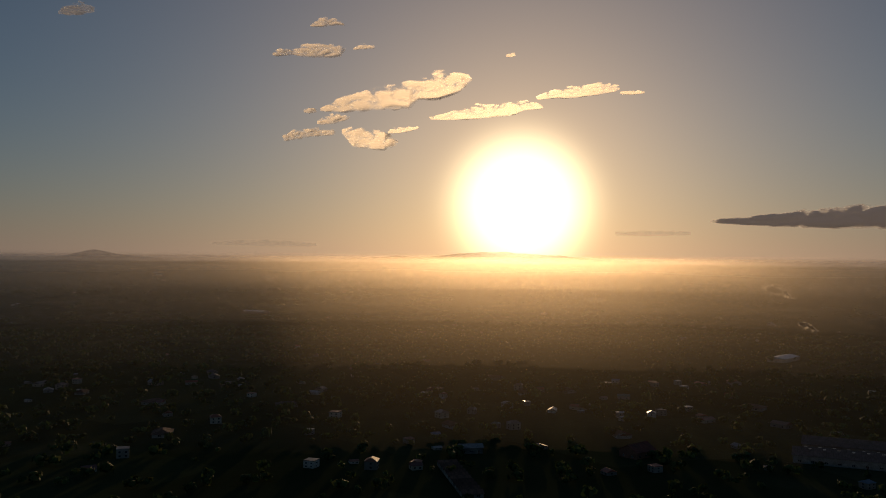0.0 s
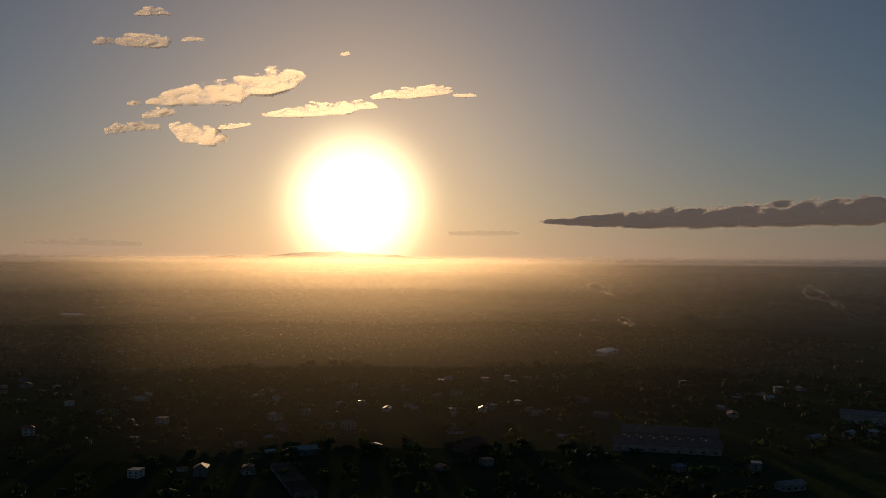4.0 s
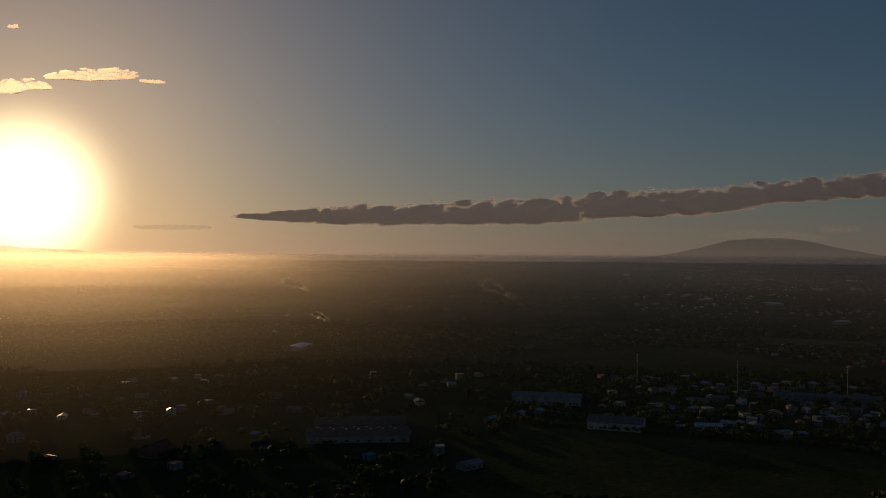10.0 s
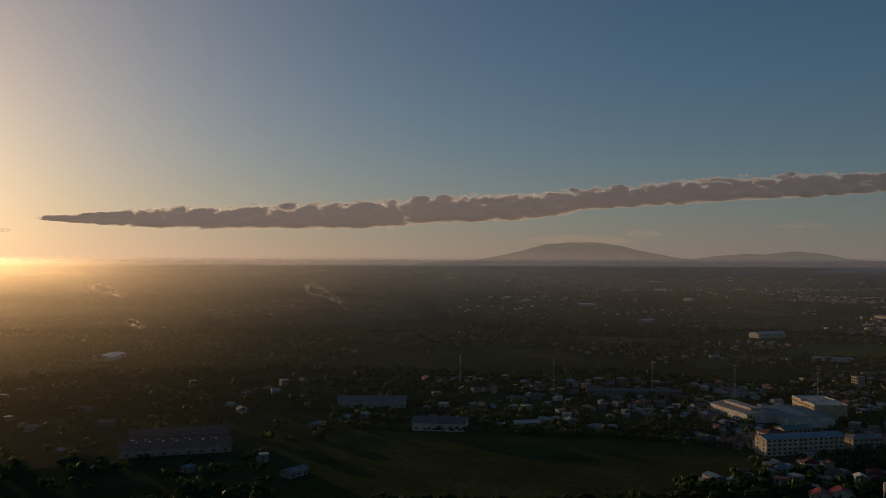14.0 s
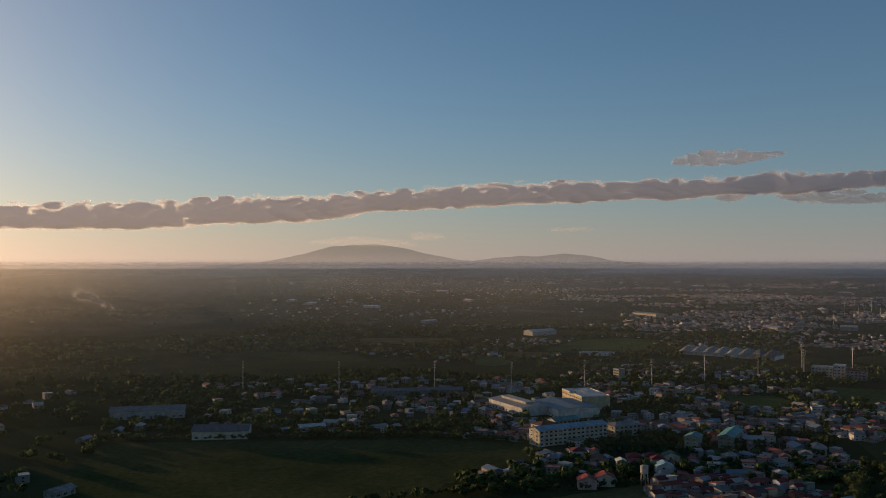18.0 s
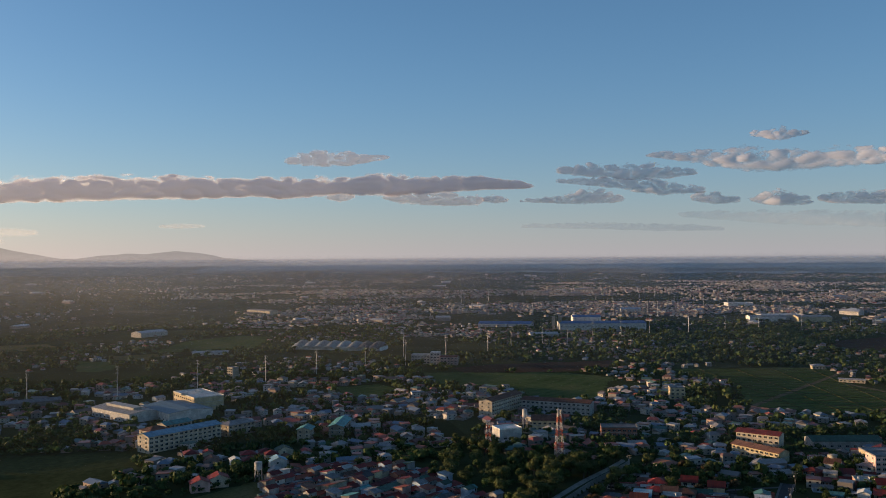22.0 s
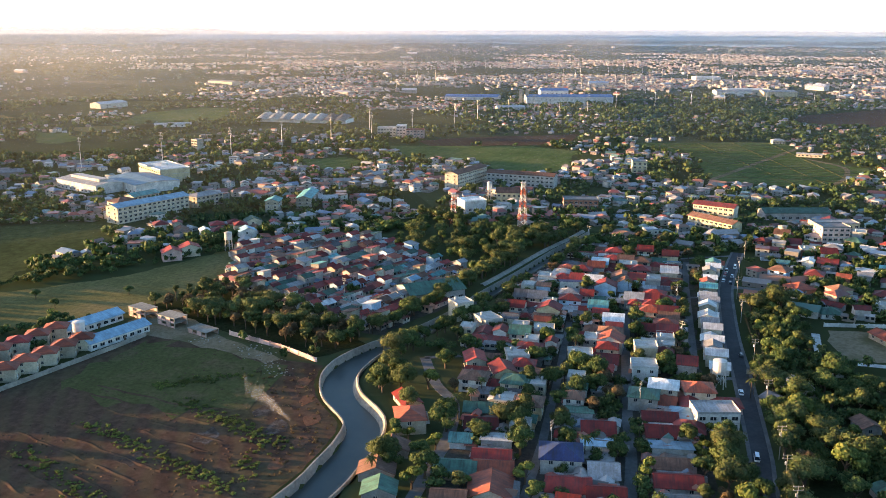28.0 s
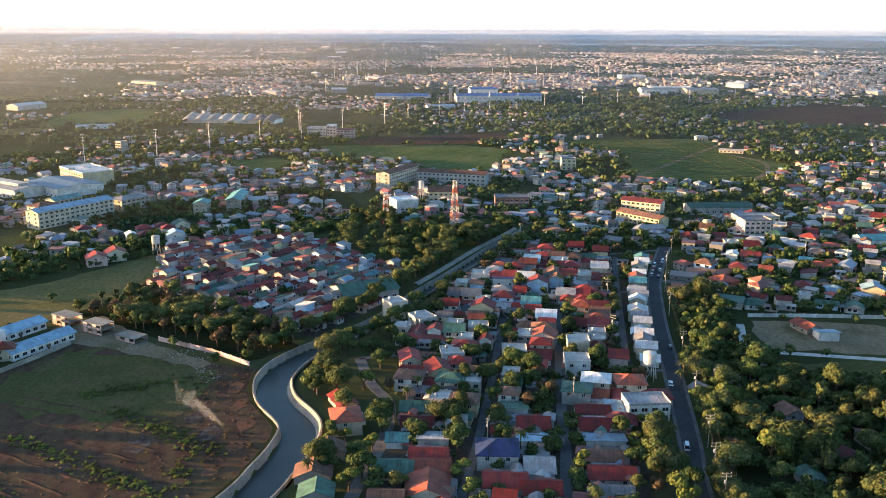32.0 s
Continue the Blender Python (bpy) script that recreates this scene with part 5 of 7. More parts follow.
# ---- towers, masts and tanks ----
def lattice_tower(x, y, h, foot, top, label):
    ob = root("lattice_tower", label, "tower", pose(x, y, 0, 0, 0, 20), "radio towers")
    n = 8
    for k in range(n):
        bm = bmesh.new()
        z0, z1 = h * k / n - (0.2 if k == 0 else 0), h * (k + 1) / n
        a, b = foot + (top - foot) * k / n, foot + (top - foot) * (k + 1) / n
        c0, c1 = [(sx * a, sy * a, z0) for sx, sy in ((-1, -1), (1, -1), (1, 1), (-1, 1))], [(sx * b, sy * b, z1) for sx, sy in ((-1, -1), (1, -1), (1, 1), (-1, 1))]
        for q in range(4):
            rod(bm, c0[q], c1[q], 0.17, sides=4)
            rod(bm, c0[q], c1[(q + 1) % 4], 0.1, sides=4)
            rod(bm, c0[(q + 1) % 4], c1[q], 0.1, sides=4)
            rod(bm, c1[q], c1[(q + 1) % 4], 0.1, sides=4)
        part("section", bm, WHITE_STEEL if k % 2 else RED_STEEL, ob)
    part("platform", boxed((-top - 0.8, -top - 0.8, h, top + 0.8, top + 0.8, h + 0.2)), STEEL, ob)
    for q in range(3):
        bm = bmesh.new()
        t = 2.1 * q
        rod(bm, (1.3 * math.cos(t), 1.3 * math.sin(t), h - 3 - q), (1.7 * math.cos(t), 1.7 * math.sin(t), h - 3 - q), 0.7, sides=10)
        part("dish", bm, WHITE_STEEL, ob)
        part("antenna", boxed((1.5 * math.cos(t) - 0.15, 1.5 * math.sin(t) - 0.15, h - 1.6, 1.5 * math.cos(t) + 0.15, 1.5 * math.sin(t) + 0.15, h + 0.8)), WHITE_STEEL, ob)
    take_disc(x, y, foot + 1)


lattice_tower(586, 14, 35, 3.0, 0.9, "red and white steel lattice radio tower")
lattice_tower(610, 64, 22, 2.2, 0.8, "shorter red and white lattice tower")


def power_pole(x, y, h, turn):
    ob = root("power_pylon", "tall slim steel power-line pole with crossarms", "pylon", pose(x, y, 0, 0, 0, turn), "power-line poles")
    # sunlight on the lower part is put in as a paler material
    bm = bmesh.new()
    rod(bm, (0, 0, -0.5), (0, 0, h * 0.45), 0.45, 0.36, 8)
    part("lower_shaft", bm, WHITE_STEEL, ob, "lower shaft, paler to look sunlit")
    bm = bmesh.new()
    rod(bm, (0, 0, h * 0.45), (0, 0, h), 0.36, 0.18, 8)
    part("upper_shaft", bm, STEEL, ob)
    for k in range(3):
        bm = bmesh.new()
        z = h * (0.97 - 0.09 * k)
        rod(bm, (-2.6, 0, z + 0.3), (2.6, 0, z + 0.3), 0.1, sides=5)
        part("crossarm", bm, STEEL, ob)
        for s in (-2.5, 2.5):
            bm = bmesh.new()
            rod(bm, (s, 0, z - 1.0), (s, 0, z + 0.3), 0.12, sides=5)
            part("insulator", bm, STEEL, ob)
    return ob


first = power_pole(858, 393, 33, 60)
for x, y in ((907, 337), (981, 303), (1067, 266), (1103, 222), (1174, 180), (1253, 131), (1337, 104), (1441, 20), (1498, -22), (1505, -69), (1560, -120), (1590, -190), (1640, -260),
             (800, 450), (760, 520), (700, 600), (650, 690), (1700, -330), (1760, -420), (1800, -520), (1840, -640), (1420, 60), (1180, 240)):
    copy_thing(first, pose(x, y, 0, 0, 0, 60))


def street_pole(x, y, turn):
    ob = root("utility_pole", "grey concrete utility pole with two crossarms", "utility pole", pose(x, y, 0, 0, 0, turn), "utility poles along the road")
    bm = bmesh.new()
    rod(bm, (0, 0, -0.3), (0, 0, 12), 0.16, 0.11, 7)
    part("shaft", bm, CONCRETE, ob)
    for z in (11.6, 10.5):
        part("crossarm", boxed((-1.5, -0.08, z, 1.5, 0.08, z + 0.16)), CONCRETE, ob)
        for s in (-1.35, 1.35):
            bm = bmesh.new()
            rod(bm, (s, 0, z + 0.17), (s, 0, z + 0.5), 0.06, sides=5)
            part("insulator", bm, WHITE_STEEL, ob)
    bm = bmesh.new()
    rod(bm, (0.4, 0, 8.6), (0.4, 0, 9.6), 0.28, sides=8)
    part("transformer", bm, STEEL, ob)
    return ob


POLES = [(x, float(np.interp(x, [p[0] for p in ROAD], [p[1] for p in ROAD])) - 5.6) for x in (190, 211, 230, 249, 269, 308, 352, 409, 448, 490, 530)]
first = street_pole(*POLES[0], 97)
for x, y in POLES[1:]:
    copy_thing(first, pose(x, y, 0, 0, 0, 97))
for x, y in ((300, -37), (264, -5), (372, -62), (430, -68), (420, 100), (560, -30), (520, -200), (460, -220)):
    copy_thing(first, pose(x, y, 0, 0, 0, PICK.uniform(0, 180)))


def wires(a, b, z):
    bm = bmesh.new()
    pts = [Vector(a).lerp(Vector(b), k / 8) for k in range(9)]
    for k in range(8):
        s0, s1 = 0.8 * (1 - (k / 4 - 1) ** 2), 0.8 * (1 - ((k + 1) / 4 - 1) ** 2)
        rod(bm, (pts[k].x, pts[k].y, z - s0), (pts[k + 1].x, pts[k + 1].y, z - s1), 0.025, sides=3)
    return bm


ob = root("power_lines", "sagging black power lines between utility poles", "power lines")
for a, b in zip(POLES, POLES[1:]):
    for dz, dy in ((12.05, 1.35), (12.05, -1.35), (10.95, 0.6)):
        part("wire", wires((a[0], a[1] + dy), (b[0], b[1] + dy), dz), RUBBER, ob)


def water_tank(x, y, h, r, label, shell, legs):
    ob = root("water_tower", label, "water tower", pose(x, y, 0), "water towers")
    bm = bmesh.new()
    rod(bm, (0, 0, h * 0.58), (0, 0, h * 0.96), r, sides=16)
    rod(bm, (0, 0, h * 0.96), (0, 0, h), r + 0.1, r * 0.25, 16)
    part("tank", bm, shell, ob)
    for k in range(legs):
        t = 6.283 * (k + 0.5) / legs
        bm = bmesh.new()
        rod(bm, (r * 1.15 * math.cos(t), r * 1.15 * math.sin(t), -0.3), (r * 0.85 * math.cos(t), r * 0.85 * math.sin(t), h * 0.6), 0.2, sides=6)
        part("leg", bm, shell, ob)
        u = 6.283 * (k + 1.5) / legs
        bm = bmesh.new()
        rod(bm, (r * 1.1 * math.cos(t), r * 1.1 * math.sin(t), h * 0.1), (r * math.cos(u), r * math.sin(u), h * 0.5), 0.09, sides=4)
        part("brace", bm, shell, ob)
    take_disc(x, y, r)


water_tank(328, -70, 11.5, 2.6, "white round water tank on steel legs", WHITE_STEEL, 6)
water_tank(514, 196, 12, 2.4, "pale concrete water tower with open frame", PALE_CONCRETE, 6)
water_tank(342, 201, 11, 2.6, "white round water tank on a frame", WHITE_STEEL, 6)
water_tank(588, -158, 10, 2.8, "cream round water tank on legs", WALLS["cream"], 6)
water_tank(700, 44, 16, 2.0, "white slender minaret-like water tower", WHITE_STEEL, 6)


# ---- walls, fences, cars, smoke ----
def low_wall(line, h, m, label, t=0.25):
    ob = root("boundary_wall", label, "wall")
    for a, b in zip(line, line[1:]):
        n = max(1, int(math.hypot(b[0] - a[0], b[1] - a[1]) / 6))
        for k in range(n):
            p, q = Vector(a).lerp(Vector(b), k / n), Vector(a).lerp(Vector(b), (k + 1) / n)
            bm = bmesh.new()
            ln, tr = (q - p).length, math.atan2(q.y - p.y, q.x - p.x)
            box(bm, 0.2, -t / 2, -0.3, ln - 0.2, t / 2, h)
            box(bm, -0.2, -t, -0.3, 0.2, t, h + 0.25)
            o = part("wall_bay", bm, m, ob)
            o.matrix_basis = pose(p.x, p.y, 0, 0, 0, math.degrees(tr))
    take_line(line, 1.5)


low_wall([(286, 206), (337, 184), (356, 177)], 2.0, CONCRETE, "long grey block wall beside the field")
low_wall([(362, 140), (348, 112), (334, 92)], 2.0, WALLS["pink"], "reddish block wall under the trees")
low_wall([(408, -133), (409, -160), (408, -215)], 1.8, WALLS["white"], "white wall behind the bare lot")
low_wall([(343, -84), (340, -104), (344, -122)], 2.0, CONCRETE, "grey garden wall beside the road")
low_wall([(331, -128), (328, -170), (334, -215)], 1.6, WALLS["white"], "white wall along the lawn")


def car(x, y, turn, paint, word, long=4.3, high=1.5):
    ob = root("van" if high > 1.8 else "car", "%s %s parked on the asphalt road" % (word, "van" if high > 1.8 else "car"), "car", pose(x, y, 0.1, 0, 0, turn), "parked cars")
    hw, L = 0.85, long / 2
    bm = boxed((-L, -hw, 0.3, L, hw, 0.85))
    part("body", bm, paint, ob)
    bm = bmesh.new()
    box(bm, -L * 0.9, -hw + 0.06, 0.85, L * (0.8 if high > 1.8 else 0.45), hw - 0.06, high - 0.08, 0.2)
    part("cabin_glass", bm, GLASS, ob)
    part("cabin_roof", boxed((-L * 0.9 + 0.2, -hw + 0.22, high - 0.08, L * (0.8 if high > 1.8 else 0.45) - 0.2, hw - 0.22, high)), paint, ob)
    for sx in (-0.62, 0.62):
        for sy in (-1, 1):
            bm = bmesh.new()
            rod(bm, (sx * L, sy * (hw - 0.15), 0.32), (sx * L, sy * (hw + 0.03), 0.32), 0.32, sides=12)
            wheel = part("wheel", bm, RUBBER, ob)
            bm = bmesh.new()
            rod(bm, (sx * L, sy * (hw + 0.03), 0.32), (sx * L, sy * (hw + 0.05), 0.32), 0.19, sides=10)
            part("rim", bm, STEEL, wheel, "steel wheel rim")
    for sy in (-0.6, 0.6):
        part("headlight", boxed((L, sy - 0.15, 0.55, L + 0.03, sy + 0.15, 0.72)), FRAME, ob, "pale headlight")
    return ob


WHITE_PAINT, DARK_PAINT, RED_PAINT = worn("white_car_paint", (0.8, 0.8, 0.8), (0.7, 0.7, 0.68), 0.25, 0.6), worn("dark_car_paint", (0.04, 0.045, 0.05), (0.07, 0.07, 0.07), 0.25, 0.6), worn("red_car_paint", (0.4, 0.03, 0.03), (0.3, 0.03, 0.03), 0.25, 0.6)
for x, dy, pnt, word, hi in ((268, 1.4, WHITE_PAINT, "white", 2.0), (322, 2.0, WHITE_PAINT, "white", 1.5), (480, 2.0, WHITE_PAINT, "white", 1.5), (487, 2.0, DARK_PAINT, "dark", 1.5), (494, 2.0, RED_PAINT, "red", 1.5),
                             (501, 2.0, WHITE_PAINT, "white", 2.0), (476, -2.0, DARK_PAINT, "dark", 1.5), (490, -2.0, WHITE_PAINT, "white", 1.5), (510, -2.0, WHITE_PAINT, "white", 2.0), (363, -2.0, DARK_PAINT, "dark", 1.5)):
    rx, ry = [p[0] for p in ROAD], [p[1] for p in ROAD]
    car(x, float(np.interp(x, rx, ry)) + dy, math.degrees(math.atan2(np.interp(x + 2, rx, ry) - np.interp(x - 2, rx, ry), 4)), pnt, word, 4.6 if hi > 1.8 else 4.2, hi)

# ---- trees near the village, each a thing of its own ----
def grove(poly, count, gap, kinds, scale=(0.8, 1.2), palms=0.0):
    xs, ys = [p[0] for p in poly], [p[1] for p in poly]
    done = tries = 0
    while done < count and tries < count * 40:
        tries += 1
        x, y = PICK.uniform(min(xs), max(xs)), PICK.uniform(min(ys), max(ys))
        if inside(poly, x, y) and clear(x, y, gap):
            s = PICK.uniform(*scale)
            if PICK.random() < palms:
                plant(PICK.randrange(2), x, y, s, PICK.uniform(0, 6.28), PICK.uniform(0.85, 1.15), True)
            else:
                plant(PICK.choice(kinds), x, y, s, PICK.uniform(0, 6.28), PICK.uniform(0.85, 1.15))
            take_disc(x, y, gap * 0.7)
            done += 1
    return done


for x, y, k, s in ((287, 33, 0, 0.9), (276, 31, 0, 0.95), (262, 33, 4, 1.0), (254, 37, 1, 0.9), (243, 34, 1, 1.0), (236, 37, 4, 1.0), (243, 3, 4, 1.0), (232, 0, 1, 0.8), (262, 5, 1, 1.05), (270, 5, 3, 0.9),
                   (279, 6, 1, 1.0), (288, 4, 3, 0.9), (283, 11, 2, 0.7), (281, -9, 0, 0.8), (268, -10, 1, 0.85), (307, 52, 0, 1.1), (318, 55, 1, 1.1), (327, 60, 2, 0.8), (312, 42, 4, 1.2), (300, 14, 1, 0.8),
                   (318, -4, 0, 0.9), (309, -14, 0, 0.9), (313, -22, 1, 1.0), (327, -22, 0, 1.0), (300, -8, 1, 0.8), (334, 38, 1, 0.9), (345, 62, 2, 0.9), (352, 54, 0, 0.9), (232, -62, 4, 1.4), (245, -58, 2, 0.9),
                   (258, -60, 0, 1.0), (268, -62, 2, 0.9), (278, -64, 0, 0.8), (252, -52, 1, 0.9), (222, -56, 5, 0.9), (240, -66, 1, 0.9), (285, -86, 4, 1.0), (300, -92, 4, 1.5), (262, -84, 5, 0.8), (259, -96, 4, 1.7)):
    plant(k, x, y, s * 1.25, PICK.uniform(0, 6.28))
    take_disc(x, y, 3)
for x, y, k in ((318, -80, 0), (322, -82, 1), (226, -36, 0), (307, 21, 0), (286, 28, 1), (240, 62 - 12, 0), (296, 24, 0), (404, -46, 1)):
    plant(k, x, y, 1.0, PICK.uniform(0, 6.28), 1.0, True)
    take_disc(x, y, 2)
grove([(398, 196), (362, 138), (338, 94), (356, 76), (382, 90), (396, 110), (436, 168)], 95, 2.2, (2, 3, 5, 5, 6), (0.85, 1.15))
grove([(215, -90), (430, -96), (440, -125), (400, -122), (345, -118), (325, -128), (320, -215), (205, -160)], 115, 2.4, (0, 1, 2, 3, 4, 6), (0.9, 1.4), 0.06)
grove([(215, 22), (372, 38), (470, 10), (590, -80), (480, -95), (330, -72), (215, -66)], 105, 1.0, (1, 4, 3, 0, 5), (0.75, 1.15), 0.05)
grove([(470, 10), (560, -20), (600, 20), (620, 90), (540, 90), (490, 38)], 60, 3.0, (0, 1, 2, 3), (0.95, 1.35))
for side, a0, a1, step in ((-10, 346, 475, 9.0), (16, 350, 520, 4.5), (-11, 490, 640, 9.0), (12, 540, 660, 5.0)):
    bank = [p for p in offset_line(CANAL, side) if a0 < p[0] < a1]
    for a, b in zip(bank, bank[1:]):
        n = max(1, int(round(math.hypot(b[0] - a[0], b[1] - a[1]) / step)))
        for k in range(n):
            x, y = a[0] + (b[0] - a[0]) * k / n + PICK.uniform(-2, 2), a[1] + (b[1] - a[1]) * k / n + PICK.uniform(-1.5, 1.5)
            if clear(x, y, 0) or side < 0 and PICK.random() < 0.8 or side > 0:
                plant(PICK.choice((0, 1, 2, 3, 6)), x, y, PICK.uniform(0.85, 1.2), PICK.uniform(0, 6.28))
grove([p for p in offset_line(CANAL, -9.5) if 236 < p[0] < 345] + [p for p in offset_line(CANAL, -17) if 236 < p[0] < 345][::-1], 34, 1.0, (0, 1, 4, 3), (0.8, 1.1))
grove([p for p in offset_line(ROAD, -5.2) if 205 < p[0] < 350] + [p for p in offset_line(ROAD, -13) if 205 < p[0] < 350][::-1], 30, 0.0, (0, 1, 3, 2), (0.8, 1.15))
# lone trees and a hedge on the meadow
for x, y in ((389, 240), (402, 258), (360, 220), (415, 214)):
    plant(1, x, y, 0.7, PICK.uniform(0, 6))

# ---- houses too many to tell one by one ----
TOWN_ROOF = palette("town_roofs", [(0.32, 0.07, 0.045), (0.22, 0.2, 0.19), (0.22, 0.11, 0.075), (0.3, 0.28, 0.27), (0.17, 0.05, 0.04), (0.07, 0.16, 0.13), (0.16, 0.12, 0.1), (0.42, 0.4, 0.38), (0.36, 0.12, 0.07), (0.14, 0.2, 0.27), (0.26, 0.065, 0.05), (0.12, 0.1, 0.09)], 0.6, 0.25)
TOWN_WALL = palette("town_walls", [(0.42, 0.36, 0.28), (0.58, 0.54, 0.48), (0.26, 0.24, 0.21), (0.38, 0.28, 0.22), (0.5, 0.45, 0.37), (0.3, 0.27, 0.24), (0.2, 0.18, 0.16)], 0.85, 0.2)


def town_house(w, d, h, rise, kind, panes=True):
    bm = bmesh.new()
    box(bm, -w / 2, -d / 2, -0.4, w / 2, d / 2, h, mat=0)
    for f in bm.faces:
        f.material_index = 0
    n0 = len(bm.faces)
    X, Y = w / 2 + 0.5, d / 2 + 0.5
    if kind == "flat":
        box(bm, -w / 2 - 0.15, -d / 2 - 0.15, h, w / 2 + 0.15, d / 2 + 0.15, h + 0.6)
    else:
        q = 0 if kind == "gable" else w * 0.3
        v = [bm.verts.new(p) for p in ((-X, -Y, h - 0.1), (X, -Y, h - 0.1), (X, Y, h - 0.1), (-X, Y, h - 0.1), (-X + q, 0, h + rise), (X - q, 0, h + rise))]
        for f in ((0, 1, 5, 4), (2, 3, 4, 5), (1, 2, 5), (3, 0, 4), (3, 2, 1, 0)):
            bm.faces.new([v[k] for k in f])
    bm.faces.ensure_lookup_table()
    for f in bm.faces[n0:]:
        f.material_index = 1
    n1 = len(bm.faces)
    for s in range(max(1, int(h / 2.8)) if panes else 0):
        for u in (-w * 0.25, w * 0.25):
            for side in (-1, 1):
                box(bm, u - 0.7, side * d / 2 - 0.05, 1 + 2.8 * s, u + 0.7, side * d / 2 + 0.05, 2.2 + 2.8 * s)
        box(bm, -w / 2 - 0.05, -0.7, 1 + 2.8 * s, -w / 2 + 0.05, 0.7, 2.2 + 2.8 * s)
    bm.faces.ensure_lookup_table()
    for f in bm.faces[n1:]:
        f.material_index = 2
    bmesh.ops.triangulate(bm, faces=bm.faces[:])
    bm.verts.index_update()
    out = np.array([v.co[:] for v in bm.verts]), np.array([[v.index for v in f.verts] for f in bm.faces]), np.array([f.material_index for f in bm.faces])
    bm.free()
    return out


def low_house(w, d, h, rise):
    """A far house: four walls and a gable or flat roof, few faces."""
    x, y, e = w / 2, d / 2, 0.4 if rise else 0.1
    V = [(-x, -y, -0.4), (x, -y, -0.4), (x, y, -0.4), (-x, y, -0.4), (-x, -y, h), (x, -y, h), (x, y, h), (-x, y, h), (-x - e, -y - e, h - 0.1), (x + e, -y - e, h - 0.1), (x + e, y + e, h - 0.1), (-x - e, y + e, h - 0.1),
         (-x - e, 0, h + rise + 0.1), (x + e, 0, h + rise + 0.1)]
    T = [(0, 1, 5), (0, 5, 4), (1, 2, 6), (1, 6, 5), (2, 3, 7), (2, 7, 6), (3, 0, 4), (3, 4, 7), (8, 9, 13), (8, 13, 12), (10, 11, 12), (10, 12, 13), (9, 10, 13), (11, 8, 12)]
    return np.array(V, float), np.array(T), np.array([0] * 8 + [1] * 4 + [0 if rise else 1] * 2)


TOWN = [town_house(9, 10, 3.2, 2.2, "gable"), town_house(10, 9, 6.0, 2.2, "hip"), town_house(8, 8, 3.0, 1.4, "gable"), town_house(9, 9, 6.2, 0, "flat"), town_house(16, 10, 4.0, 2.4, "gable")]
SHED = town_house(60, 26, 7, 3, "gable")
FAR_TOWN = [low_house(9, 10, 3.2, 2.2), low_house(10, 9, 6.0, 2.0), low_house(8, 8, 3.0, 1.4), low_house(9, 9, 6.2, 0), low_house(16, 10, 4.0, 2.4), low_house(12, 11, 7.5, 0)]


def settled(az, d):
    """How built-up the plain is at a bearing and a distance, 0 to 1."""
    x, y = d * math.sin(radians(az)), d * math.cos(radians(az))
    full = min(1.0, max(0.02, (az - 40) / 32))
    if d > 1000:
        n = noise.noise((az * 0.07, 5.2 * math.log(d), 8.1)) + 0.7 * noise.noise((az * 0.25, 14 * math.log(d), 2.2))
        core = 0.12
        if 73 < az < 96 and 1500 < d < 4300:
            core = 0.4
        elif 96 <= az < 118 and 1950 < d < 5400:
            core = 0.38
        elif 66 < az <= 73 and 1450 < d < 3300:
            core = 0.25
        elif 95 < az < 110 and 1200 < d < 1760:
            core = -0.15
        return full * min(1.0, max(0.0, core + 1.9 * n))
    n = noise.noise((x * 0.011, y * 0.011, 8.1)) + 0.6 * noise.noise((x * 0.03, y * 0.03, 2.2))
    return full * min(1.0, max(0.0, (0.55 if d < 820 else 0.25) + 2.2 * n))


FIELD_POLYS = [f[1] for f in FIELDS[3:8]] + [f[0] for f in FAR_FIELDS]
near_town, far_town = [], []
g = random.Random(5)
for want, d0, d1, lo, hi in ((1500, 440, 1000, 0.6, 0.95), (2000, 1000, 1900, 0.42, 0.68)):
    got = tries = 0
    while got < want and tries < 60000:
        tries += 1
        d, az = math.sqrt(g.uniform(d0 * d0, d1 * d1)), g.uniform(-28, 118)
        x, y = d * math.sin(radians(az)), d * math.cos(radians(az))
        if g.random() < settled(az, d) * (1.0 if az > 58 else 0.45) and clear(x, y, 3.0) and (d > 560 or az > 100) and not any(inside(p, x, y) for p in FIELD_POLYS):
            s = g.uniform(lo, hi)
            near_town.append((x, y, 0, g.choice((0.4, 0.4 + R90, 1.2, 1.2 + R90)) + g.gauss(0, 0.12), s, s * g.uniform(0.7, 1.05)))
            take_disc(x, y, 2)
            got += 1
for want, az0, az1, d0, d1 in ((9000, 64, 118, 1900, 5600), (3500, -30, 120, 1900, 11500)):
    got = tries = 0
    while got < want and tries < 120000:
        tries += 1
        d, az = d0 * (d1 / d0) ** g.random() ** 0.85, g.uniform(az0, az1)
        if d > FLAT and g.random() < settled(az, d):
            x, y, z, k = far_place(az, d)
            s = k * g.uniform(0.5, 0.9)
            lie = 0.7 + 0.8 * noise.noise((az * 0.15, 6 * math.log(d), 4.4))
            far_town.append((x, y, z, lie + g.choice((0, R90)) + g.gauss(0, 0.1), s, s * g.uniform(0.7, 1.15)))
            got += 1
